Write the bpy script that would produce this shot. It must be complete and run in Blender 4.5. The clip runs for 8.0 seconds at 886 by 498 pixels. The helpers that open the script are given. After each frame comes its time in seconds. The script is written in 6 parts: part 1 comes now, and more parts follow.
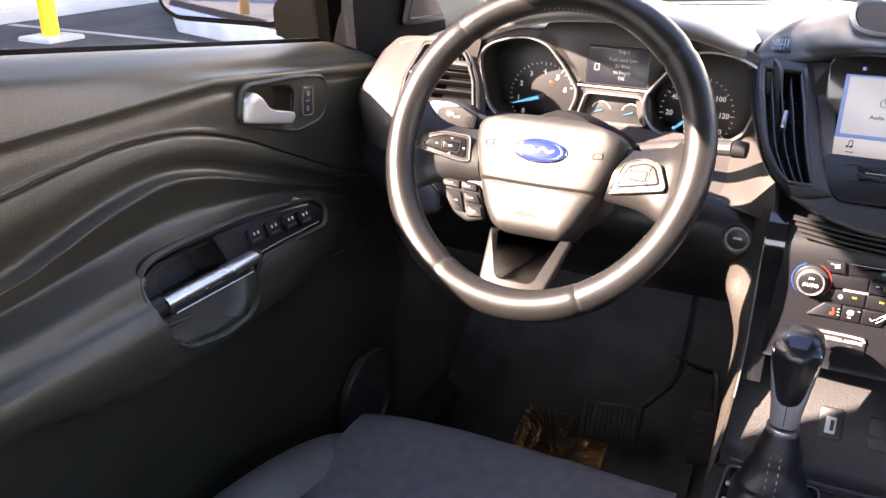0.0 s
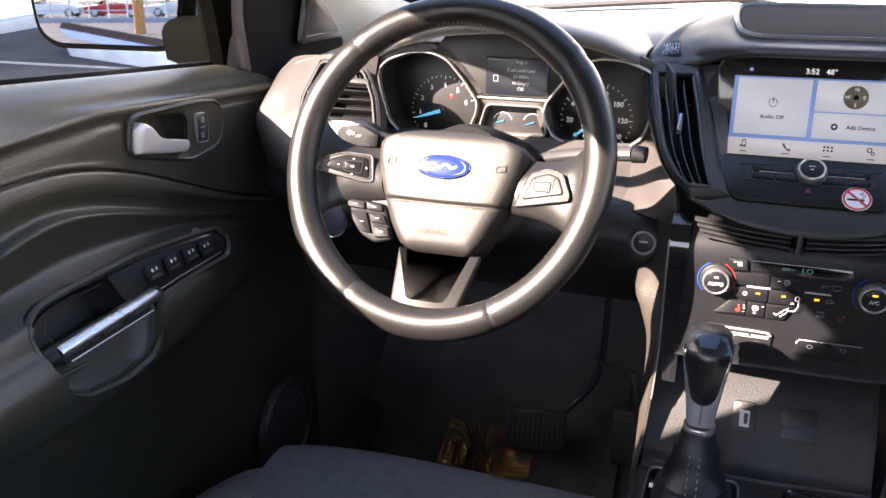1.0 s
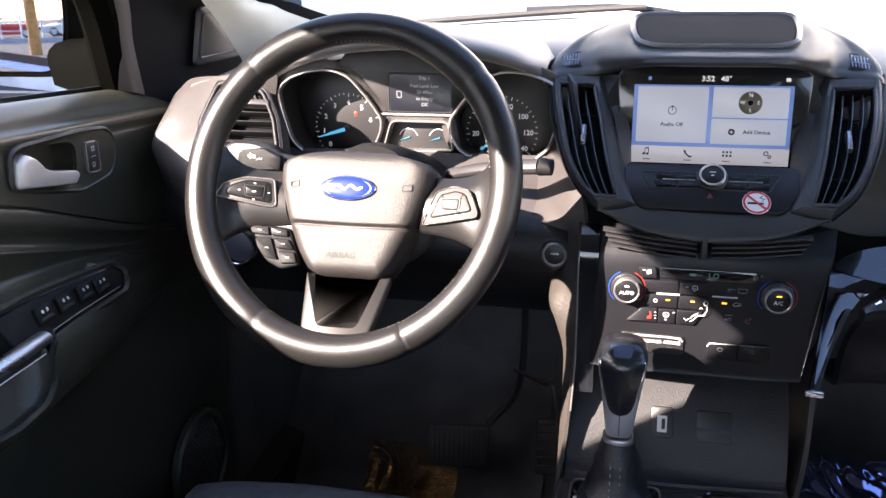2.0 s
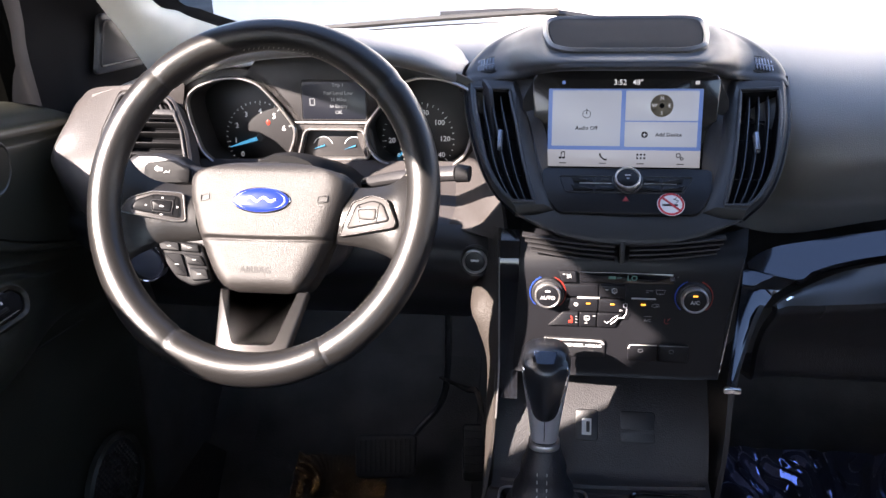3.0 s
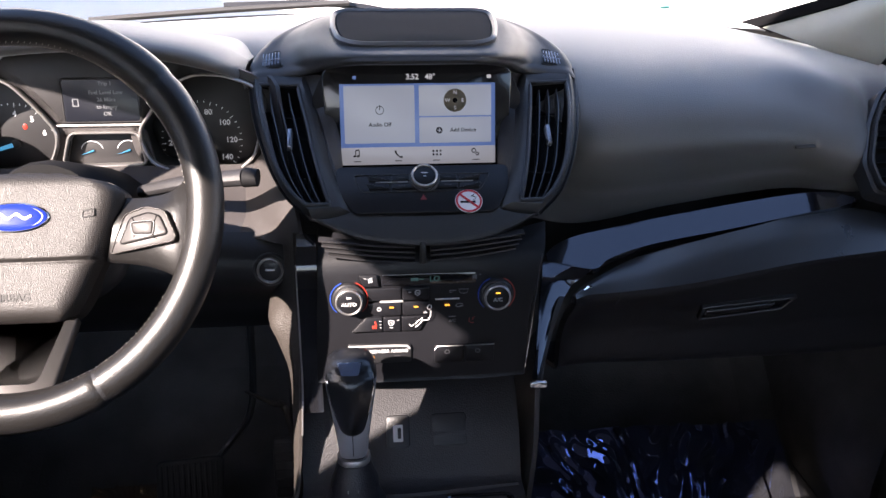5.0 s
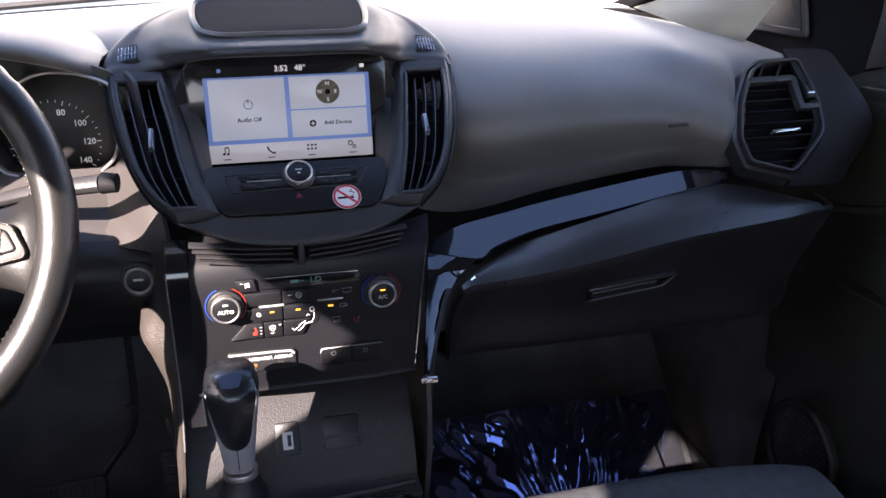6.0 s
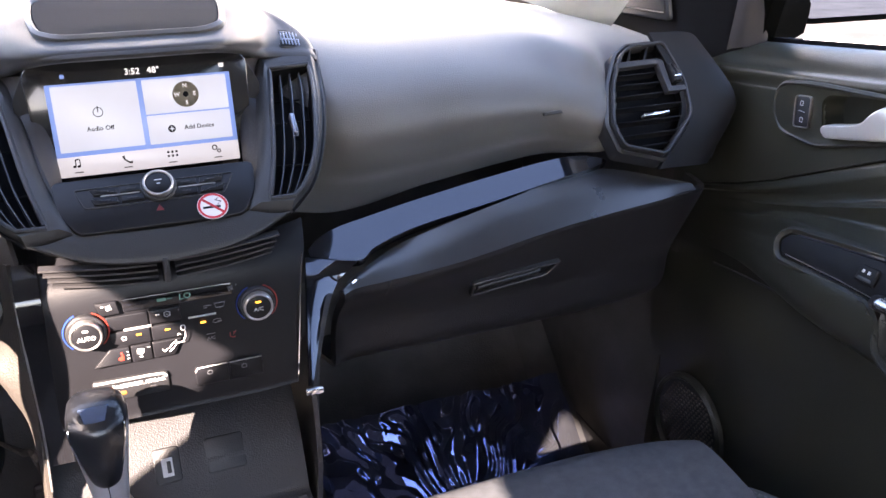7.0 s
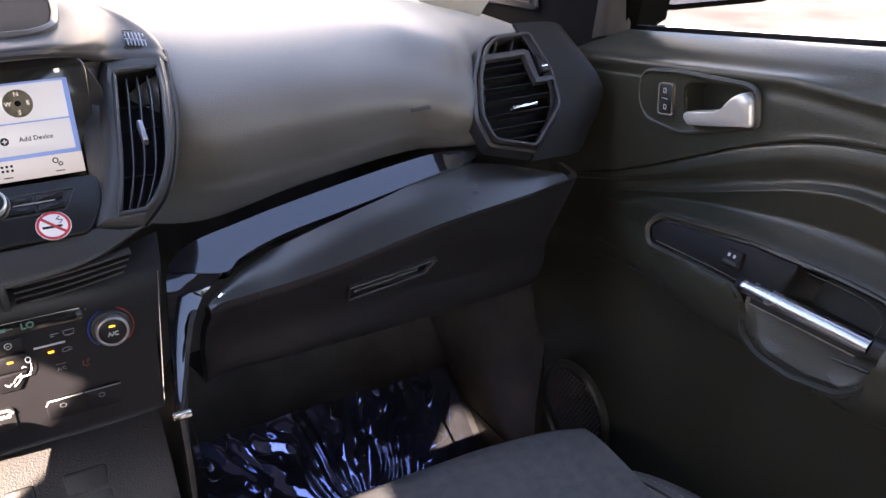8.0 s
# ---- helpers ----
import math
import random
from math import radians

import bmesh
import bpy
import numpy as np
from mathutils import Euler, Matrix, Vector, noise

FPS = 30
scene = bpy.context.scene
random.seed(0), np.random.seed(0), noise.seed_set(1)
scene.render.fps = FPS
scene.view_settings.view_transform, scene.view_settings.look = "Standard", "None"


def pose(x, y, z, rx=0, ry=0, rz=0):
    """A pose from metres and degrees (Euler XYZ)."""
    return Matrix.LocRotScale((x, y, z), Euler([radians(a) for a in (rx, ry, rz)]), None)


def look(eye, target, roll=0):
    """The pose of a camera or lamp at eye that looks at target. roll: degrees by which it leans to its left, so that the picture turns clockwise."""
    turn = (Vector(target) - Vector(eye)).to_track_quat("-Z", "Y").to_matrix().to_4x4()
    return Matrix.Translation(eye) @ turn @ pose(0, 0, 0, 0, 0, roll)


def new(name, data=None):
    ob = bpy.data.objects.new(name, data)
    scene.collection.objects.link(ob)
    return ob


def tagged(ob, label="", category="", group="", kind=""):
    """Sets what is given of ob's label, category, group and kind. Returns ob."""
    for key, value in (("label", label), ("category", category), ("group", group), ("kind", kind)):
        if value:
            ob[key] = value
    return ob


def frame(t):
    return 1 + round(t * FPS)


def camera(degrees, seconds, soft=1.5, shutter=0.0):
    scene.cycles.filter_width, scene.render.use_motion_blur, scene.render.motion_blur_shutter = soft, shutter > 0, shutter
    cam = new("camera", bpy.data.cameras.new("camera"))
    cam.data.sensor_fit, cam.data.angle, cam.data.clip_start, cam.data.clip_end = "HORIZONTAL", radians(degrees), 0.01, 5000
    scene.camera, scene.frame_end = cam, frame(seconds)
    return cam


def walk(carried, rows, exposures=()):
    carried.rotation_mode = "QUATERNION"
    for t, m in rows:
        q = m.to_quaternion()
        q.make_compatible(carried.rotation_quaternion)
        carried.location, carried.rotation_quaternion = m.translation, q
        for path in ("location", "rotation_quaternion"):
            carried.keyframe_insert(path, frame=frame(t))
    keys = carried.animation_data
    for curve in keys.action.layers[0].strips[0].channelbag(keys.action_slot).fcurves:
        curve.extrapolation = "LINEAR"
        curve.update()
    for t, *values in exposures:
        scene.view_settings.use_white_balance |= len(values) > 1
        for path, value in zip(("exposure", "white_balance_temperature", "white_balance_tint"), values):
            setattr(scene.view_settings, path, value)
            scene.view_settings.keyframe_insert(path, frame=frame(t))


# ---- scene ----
cam = camera(56.1, 8.0)
EXPOSURES = [(0.0, 3.50, 7900, 24), (1.0, 3.2, 7500, 21), (1.6, 3.08, 7200, 20), (2.8, 2.85, 6850, 19), (4.0, 2.68, 6800, 19), (5.5, 2.4, 6800, 21), (6.2, 3.0, 7000, 23), (7.0, 3.9, 7500, 24), (8.0, 3.62, 8200, 24)]
PATH = [
    (0, (-0.084, -1.017, 1.269), (-0.888, 0.638, 0.484), 0.4),
    (0.5, (-0.084, -1.006, 1.271), (-0.806, 0.689, 0.492), -0.2),
    (1, (-0.082, -0.994, 1.274), (-0.709, 0.744, 0.508), -1.1),
    (1.5, (-0.079, -0.98, 1.276), (-0.611, 0.795, 0.522), -1.6),
    (3, (-0.076, -0.952, 1.277), (-0.341, 0.885, 0.532), -1.5),
    (3.5, (-0.075, -0.94, 1.275), (-0.226, 0.91, 0.531), -0.9),
    (4, (-0.071, -0.929, 1.273), (-0.107, 0.927, 0.53), -0.1),
    (5.5, (-0.055, -0.892, 1.27), (0.245, 0.925, 0.49), 0.4),
    (6, (-0.044, -0.878, 1.272), (0.384, 0.905, 0.472), 0.3),
    (6.5, (-0.031, -0.861, 1.276), (0.523, 0.874, 0.451), 0.1),
    (7, (-0.022, -0.852, 1.275), (0.648, 0.84, 0.445), 0.0),
    (7.5, (-0.007, -0.84, 1.275), (0.781, 0.793, 0.432), 0.2),
    (8, (0.013, -0.833, 1.278), (0.905, 0.739, 0.421), 0.2),
]
walk(cam, [(t, look(eye, target, roll)) for t, eye, target, roll in PATH], EXPOSURES)


# ---- light ----
SUN_TO = Vector((-1.0, -0.95, 0.80)).normalized()
world = bpy.data.worlds.new("world")
scene.world = world
world.use_nodes = True
sky = world.node_tree.nodes.new("ShaderNodeTexSky")
sky.sky_type, sky.sun_disc = "NISHITA", False
sky.ozone_density = 2.0
sky.sun_elevation = math.asin(SUN_TO.z)
sky.sun_rotation = math.atan2(SUN_TO.x, SUN_TO.y)
background = world.node_tree.nodes["Background"]
background.inputs["Strength"].default_value = 0.125
world.node_tree.links.new(sky.outputs["Color"], background.inputs["Color"])
sun = new("sun", bpy.data.lights.new("sun", "SUN"))
sun.data.energy, sun.data.angle, sun.data.color = 5.0, radians(0.53), (1.0, 0.93, 0.84)
sun.matrix_world = look((-6, -4, 8), Vector((-6, -4, 8)) - SUN_TO)


# ---- materials ----
def mat(name, base, rough=0.5, metal=0.0, grain=0.0, size=500.0, cells=True, vary=0.12, spread=9.0, spec=0.5, coat=0.0, wear=0.06, sky_sheen=0.0, ior=1.5, tint=(1, 1, 1)):
    """A surface with two scales of variation: patches of colour and gloss, and a fine relief."""
    m = bpy.data.materials.new(name)
    m.use_nodes = True
    nt = m.node_tree
    b = nt.nodes["Principled BSDF"]
    b.inputs["Metallic"].default_value = metal
    b.inputs["Specular IOR Level"].default_value = spec
    b.inputs["Coat Weight"].default_value = coat
    b.inputs["Coat Roughness"].default_value = 0.04
    b.inputs["IOR"].default_value = ior
    b.inputs["Specular Tint"].default_value = (*tint, 1)
    b.inputs["Sheen Weight"].default_value = sky_sheen
    b.inputs["Sheen Roughness"].default_value = 0.45
    where = nt.nodes.new("ShaderNodeTexCoord")
    patch = nt.nodes.new("ShaderNodeTexNoise")
    patch.inputs["Scale"].default_value = spread
    patch.inputs["Detail"].default_value = 5
    nt.links.new(where.outputs["Object"], patch.inputs["Vector"])
    ramp = nt.nodes.new("ShaderNodeValToRGB")
    ramp.color_ramp.elements[0].position, ramp.color_ramp.elements[1].position = 0.3, 0.7
    ramp.color_ramp.elements[0].color = (*[c * (1 - vary) for c in base], 1)
    ramp.color_ramp.elements[1].color = (*[min(1, c * (1 + vary)) for c in base], 1)
    nt.links.new(patch.outputs["Fac"], ramp.inputs["Fac"])
    nt.links.new(ramp.outputs["Color"], b.inputs["Base Color"])
    gloss = nt.nodes.new("ShaderNodeMapRange")
    gloss.inputs["To Min"].default_value, gloss.inputs["To Max"].default_value = max(0.01, rough - wear), min(1, rough + wear)
    nt.links.new(patch.outputs["Fac"], gloss.inputs["Value"])
    nt.links.new(gloss.outputs["Result"], b.inputs["Roughness"])
    if grain:
        fine = nt.nodes.new("ShaderNodeTexVoronoi" if cells else "ShaderNodeTexNoise")
        fine.inputs["Scale"].default_value = size
        nt.links.new(where.outputs["Object"], fine.inputs["Vector"])
        bump = nt.nodes.new("ShaderNodeBump")
        bump.inputs["Strength"].default_value = grain
        bump.inputs["Distance"].default_value = 0.0006
        nt.links.new(fine.outputs["Distance" if cells else "Fac"], bump.inputs["Height"])
        nt.links.new(bump.outputs["Normal"], b.inputs["Normal"])
    return m


def glow(name, color, strength):
    m = bpy.data.materials.new(name)
    m.use_nodes = True
    b = m.node_tree.nodes["Principled BSDF"]
    b.inputs["Base Color"].default_value = (*[c * 0.3 for c in color], 1)
    b.inputs["Roughness"].default_value = 0.3
    b.inputs["Emission Color"].default_value = (*color, 1)
    b.inputs["Emission Strength"].default_value = strength
    return m


def glass(name, tint, gloss, sheen=(0.8, 0.8, 0.8)):
    """Thin clear glass or film: see-through with a weak mirror."""
    m = bpy.data.materials.new(name)
    m.use_nodes = True
    nt = m.node_tree
    nt.nodes.remove(nt.nodes["Principled BSDF"])
    clear, shine, mix = [nt.nodes.new("ShaderNode" + k) for k in ("BsdfTransparent", "BsdfGlossy", "MixShader")]
    clear.inputs["Color"].default_value = (*tint, 1)
    shine.inputs["Roughness"].default_value = 0.02
    shine.inputs["Color"].default_value = (*sheen, 1)
    mix.inputs["Fac"].default_value = gloss
    nt.links.new(clear.outputs[0], mix.inputs[1])
    nt.links.new(shine.outputs[0], mix.inputs[2])
    nt.links.new(mix.outputs[0], nt.nodes["Material Output"].inputs["Surface"])
    return m


# sheen weight stands in for skylight glancing off the dash top
SOFT = mat("soft_dash", (0.098, 0.094, 0.090), 0.44, grain=0.30, size=750, vary=0.10, sky_sheen=0.42, spec=0.62)
HOOD = mat("hood_plastic", (0.034, 0.034, 0.036), 0.45, grain=0.22, size=750, vary=0.10, spec=0.35)
# shade of the recessed bin lid is put into this darker colour
LID = mat("lid_shaded", (0.010, 0.011, 0.014), 0.70, grain=0.15, size=800, spec=0.08)
HARD = mat("hard_plastic", (0.030, 0.029, 0.031), 0.48, grain=0.45, size=600, vary=0.12, spec=0.36)
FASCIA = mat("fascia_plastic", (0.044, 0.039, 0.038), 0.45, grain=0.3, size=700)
VOID = mat("vent_black", (0.004, 0.004, 0.005), 0.8, spec=0.15)
DARK = mat("dark_plastic", (0.019, 0.019, 0.021), 0.42, grain=0.2, size=800)
PANEL = mat("control_panel", (0.009, 0.009, 0.011), 0.40, grain=0.12, size=900, spec=0.26)
BUTTON = mat("button_black", (0.007, 0.007, 0.008), 0.42, spec=0.25)
DOORSKIN = mat("door_skin", (0.031, 0.031, 0.023), 0.36, grain=0.30, size=700, spec=0.45)
ARMSKIN = mat("armrest_skin", (0.028, 0.028, 0.023), 0.38, grain=0.30, size=600)
LEATHER = mat("wheel_leather", (0.012, 0.0112, 0.0110), 0.33, grain=0.22, size=900, vary=0.18, wear=0.09)
PADSKIN = mat("airbag_skin", (0.024, 0.0215, 0.0205), 0.45, grain=0.50, size=1050, vary=0.10)
PADINK = mat("airbag_lettering", (0.006, 0.006, 0.006), 0.6)
SATIN = mat("satin_silver", (0.46, 0.44, 0.43), 0.34, metal=0.85, grain=0.06, size=900, cells=False)
SPOKE = mat("spoke_metal", (0.085, 0.080, 0.078), 0.40, metal=0.7, grain=0.05, size=900, cells=False)
SPOKEPAD = mat("spoke_pad", (0.042, 0.038, 0.037), 0.40, grain=0.05, size=900, cells=False)
HANDLE = mat("handle_silver", (0.58, 0.57, 0.56), 0.34, metal=0.45, grain=0.04, size=900, cells=False)
HANDLETRIM = mat("handle_surround", (0.040, 0.041, 0.038), 0.36, grain=0.1, size=800, spec=0.5)
CUPBLACK = mat("cup_black", (0.012, 0.012, 0.012), 0.5, grain=0.2, size=600, spec=0.3)
BARSILVER = mat("bar_silver", (0.50, 0.51, 0.54), 0.26, metal=0.95, grain=0.05, size=900, cells=False)
FOOTBLACK = mat("mirror_foot_black", (0.0025, 0.0025, 0.0022), 0.7, spec=0.0)
SHELF = mat("shelf_plastic", (0.024, 0.025, 0.028), 0.30, grain=0.10, size=800, spec=0.8)
# paler than the stack hood: the lip's highlight is put into the colour
LIDRIM = mat("lid_rim", (0.060, 0.060, 0.062), 0.30, spec=0.6)
VANE = mat("vent_vane", (0.030, 0.030, 0.033), 0.40, spec=0.45)
TABSILVER = mat("tab_silver", (0.32, 0.34, 0.40), 0.28, metal=0.7)
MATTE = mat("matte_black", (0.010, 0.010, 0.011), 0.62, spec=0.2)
CHROME = mat("chrome", (0.80, 0.80, 0.82), 0.10, metal=1.0, wear=0.03, vary=0.04)
# specular tint puts the blue of the reflected sky into the gloss
PIANO = mat("piano_black", (0.008, 0.008, 0.010), 0.07, spec=0.5, coat=0.6, wear=0.02, ior=1.62, tint=(0.72, 0.80, 1.0))
CLOTH = mat("seat_cloth", (0.110, 0.114, 0.124), 0.9, grain=0.8, size=650, cells=False, vary=0.14, spread=70.0, spec=0.2)
BOLSTER = mat("seat_bolster", (0.15, 0.15, 0.152), 0.55, grain=0.6, size=450)
CARPET = mat("carpet", (0.095, 0.090, 0.085), 0.95, grain=1.0, size=300, cells=False, vary=0.3, spec=0.1)
TRIMLINER = mat("pillar_liner", (0.55, 0.55, 0.49), 0.8, grain=0.4, size=600, cells=False)
HEADLINER = mat("headliner", (0.42, 0.42, 0.40), 0.95, grain=0.5, size=500, cells=False)
RUBBER = mat("rubber", (0.035, 0.034, 0.034), 0.6, grain=0.3, size=300, cells=False)
THREAD = mat("thread", (0.34, 0.33, 0.31), 0.8)
PALEGREY = mat("grey_print", (0.32, 0.32, 0.32), 0.6)
INK = mat("pale_ink", (0.62, 0.62, 0.62), 0.6)
BLUE = mat("badge_blue", (0.010, 0.026, 0.24), 0.22, coat=0.6)
PRIVACY = glass("privacy_glass", (0.60, 0.61, 0.62), 0.05)
GLASS = glass("clear_glass", (0.95, 0.96, 0.95), 0.005)


# ---- mesh tools ----
def spline(points, n, closed=False):
    """n points along a smooth curve through the given ones."""
    p = np.array(points, float)
    k = len(p)
    if closed:
        q, spans, ts = np.vstack([p[-1:], p, p[:2]]), k, np.arange(n) * k / n
    else:
        q = np.vstack([2 * p[:1] - p[1:2], p, 2 * p[-1:] - p[-2:-1]])
        spans, ts = k - 1, np.linspace(0, k - 1, n)
    i = np.minimum(ts.astype(int), spans - 1)
    f = (ts - i)[:, None]
    a, b, c, d = q[i], q[i + 1], q[i + 2], q[i + 3]
    return 0.5 * (2 * b + (c - a) * f + (2 * a - 5 * b + 4 * c - d) * f**2 + (3 * b - a - 3 * c + d) * f**3)


def loft(sections, nu, nv):
    """A smooth grid of nu x nv points through sections with the same number of points."""
    rows = np.array([spline(s, nv) for s in sections])
    return np.stack([spline(rows[:, j], nu) for j in range(nv)], 1)


def sheet(g, thick=0.0, loop_u=False, loop_v=False, bm=None):
    """A mesh over a grid of points, given a thickness against its normals."""
    bm = bm or bmesh.new()
    nu, nv = g.shape[:2]
    v = [[bm.verts.new(g[i, j]) for j in range(nv)] for i in range(nu)]
    made = []
    for i in range(nu if loop_u else nu - 1):
        for j in range(nv if loop_v else nv - 1):
            a, b = (i + 1) % nu, (j + 1) % nv
            made.append(bm.faces.new((v[i][j], v[a][j], v[a][b], v[i][b])))
    if thick:
        bm.normal_update()
        bmesh.ops.solidify(bm, geom=made, thickness=thick)
    return bm


def rounded(points, r, n=4):
    """An outline with rounded corners; r is one radius or one for each corner."""
    out = []
    k = len(points)
    for i, p in enumerate(points):
        p, a, b = np.array(p, float), np.array(points[i - 1], float), np.array(points[(i + 1) % k], float)
        ri = r[i] if isinstance(r, (list, tuple)) else r
        da, db = np.linalg.norm(a - p), np.linalg.norm(b - p)
        ra = min(ri, da * 0.48, db * 0.48)
        s, e = p + (a - p) / da * ra, p + (b - p) / db * ra
        for t in np.linspace(0, 1, n + 1):
            out.append(tuple((1 - t) ** 2 * s + 2 * t * (1 - t) * p + t * t * e))
    return out


def inset(points, d):
    """An outline moved inwards by d (outwards: minus)."""
    p = np.array(points, float)
    area = np.sum(p[:, 0] * np.roll(p[:, 1], -1) - np.roll(p[:, 0], -1) * p[:, 1])
    e1, e2 = p - np.roll(p, 1, 0), np.roll(p, -1, 0) - p
    n1, n2 = [np.stack([-e[:, 1], e[:, 0]], 1) / np.maximum(np.linalg.norm(e, axis=1, keepdims=True), 1e-9) for e in (e1, e2)]
    m = n1 + n2
    m /= np.maximum(np.sum(m * n1, 1, keepdims=True), 0.5)
    return p + m * d * (1 if area > 0 else -1)


class Plane:
    """A working plane: origin, right, up; its normal faces the viewer."""

    def __init__(self, o, u=(1, 0, 0), v=(0, 0, 1)):
        self.o, self.u, self.v = [np.array(q, float) for q in (o, u, v)]
        self.u /= np.linalg.norm(self.u)
        self.v -= self.u * (self.u @ self.v)
        self.v /= np.linalg.norm(self.v)
        self.n = np.cross(self.u, self.v)

    def __call__(self, p, h=0.0):
        return self.o + self.u * p[0] + self.v * p[1] + self.n * h

    def moved(self, a, b, h=0.0):
        return Plane(self((a, b), h), self.u, self.v)


def rings(loops, bm=None, cap_first=True, cap_last=True):
    """A mesh through a stack of closed loops."""
    bm = bm or bmesh.new()
    v = [[bm.verts.new(p) for p in loop] for loop in loops]
    k = len(v[0])
    for a, b in zip(v, v[1:]):
        for i in range(k):
            bm.faces.new((a[i], a[(i + 1) % k], b[(i + 1) % k], b[i]))
    if cap_first:
        bm.faces.new(v[0][::-1])
    if cap_last:
        bm.faces.new(v[-1])
    return bm


def prism(outline, pl, depth, bevel=0.001, base=0.0, bm=None):
    """A plate with the given outline on a plane, depth thick, its front edges bevelled."""
    o = np.array(outline, float)
    if np.sum(o[:, 0] * np.roll(o[:, 1], -1) - np.roll(o[:, 0], -1) * o[:, 1]) < 0:
        o = o[::-1]
    loops = [(o, base), (o, base + depth - bevel), (inset(o, bevel * 0.35), base + depth - bevel * 0.35), (inset(o, bevel), base + depth)]
    return rings([[pl(p, h) for p in q] for q, h in loops], bm)


def bezel(outline, pl, width, depth, bevel=0.0008, base=0.0, bm=None):
    """A raised frame of the given width inside an outline."""
    o = np.array(outline, float)
    if np.sum(o[:, 0] * np.roll(o[:, 1], -1) - np.roll(o[:, 0], -1) * o[:, 1]) < 0:
        o = o[::-1]
    loops = [(o, base), (o, base + depth - bevel), (inset(o, bevel), base + depth), (inset(o, width - bevel), base + depth),
             (inset(o, width), base + depth - bevel), (inset(o, width), base)]
    return rings([[pl(p, h) for p in q] for q, h in loops] + [[pl(p, base) for p in o]], bm, False, False)


def dome(outline, pl, heights, bm=None):
    """A cushion over an outline: heights as (share of the way to the middle, height)."""
    o = np.array(outline, float)
    if np.sum(o[:, 0] * np.roll(o[:, 1], -1) - np.roll(o[:, 0], -1) * o[:, 1]) < 0:
        o = o[::-1]
    c = o.mean(0)
    return rings([[pl(c + (p - c) * (1 - s), h) for p in o] for s, h in heights], bm)


def circle(r, n=24, a=1.0, b=1.0, cx=0.0, cy=0.0):
    return [(cx + r * a * math.cos(2 * math.pi * i / n), cy + r * b * math.sin(2 * math.pi * i / n)) for i in range(n)]


def box_outline(w, h, r=0.001, cx=0.0, cy=0.0, n=3):
    return rounded([(cx - w / 2, cy - h / 2), (cx + w / 2, cy - h / 2), (cx + w / 2, cy + h / 2), (cx - w / 2, cy + h / 2)], r, n)


def tube(path, r, seg=8, closed=False, bm=None, flat=1.0):
    """A round bar along a path; r is one radius or one for each point."""
    p = np.array(path, float)
    k = len(p)
    t = np.roll(p, -1, 0) - np.roll(p, 1, 0) if closed else np.gradient(p, axis=0)
    t /= np.maximum(np.linalg.norm(t, axis=1, keepdims=True), 1e-9)
    side = np.cross(t[0], (0.0, 0.0, 1.0))
    if np.linalg.norm(side) < 0.1:
        side = np.cross(t[0], (0.0, 1.0, 0.0))
    loops = []
    for i in range(k):
        side = side - t[i] * (side @ t[i])
        side /= np.linalg.norm(side)
        up = np.cross(side, t[i])
        ri = r if np.isscalar(r) else r[i]
        loops.append([p[i] + ri * (math.cos(a) * side + flat * math.sin(a) * up) for a in np.linspace(0, 2 * math.pi, seg, endpoint=False)])
    if closed:
        loops.append(loops[0])
        bm = rings(loops, bm, False, False)
        bmesh.ops.remove_doubles(bm, verts=bm.verts, dist=1e-6)
        return bm
    return rings(loops, bm)


def slab(lo, hi, bevel=0.004, bm=None):
    """A block between two corners with bevelled top edges all round."""
    lo, hi = np.array(lo, float), np.array(hi, float)
    w, d = hi[0] - lo[0], hi[1] - lo[1]
    return prism(box_outline(w, d, bevel), Plane(((lo[0] + hi[0]) / 2, (lo[1] + hi[1]) / 2, lo[2]), (1, 0, 0), (0, 1, 0)), hi[2] - lo[2], min(bevel, (hi[2] - lo[2]) * 0.4), bm=bm)


# ---- object tools ----
def thing(name, base, label, category, group="", kind=""):
    """The root of a thing, an empty at its base."""
    ob = new(name)
    ob.location = base
    ob.empty_display_size = 0.05
    return tagged(ob, label, category, group, kind)


def place_of(ob):
    p = Vector(ob.location)
    while ob.parent:
        ob = ob.parent
        p += Vector(ob.location)
    return p


def part(name, bm, material, parent=None, label="", sharp=38):
    """Links a mesh that was built in world places as one object under its thing or part."""
    bmesh.ops.recalc_face_normals(bm, faces=bm.faces)
    for f in bm.faces:
        f.smooth = True
    for e in bm.edges:
        e.smooth = len(e.link_faces) == 2 and e.calc_face_angle(0) < radians(sharp)
    if parent:
        bmesh.ops.translate(bm, verts=bm.verts, vec=-place_of(parent))
    me = bpy.data.meshes.new(name)
    bm.to_mesh(me)
    bm.free()
    me.materials.append(material)
    ob = new(name, me)
    if parent:
        ob.parent = parent
    return tagged(ob, label)


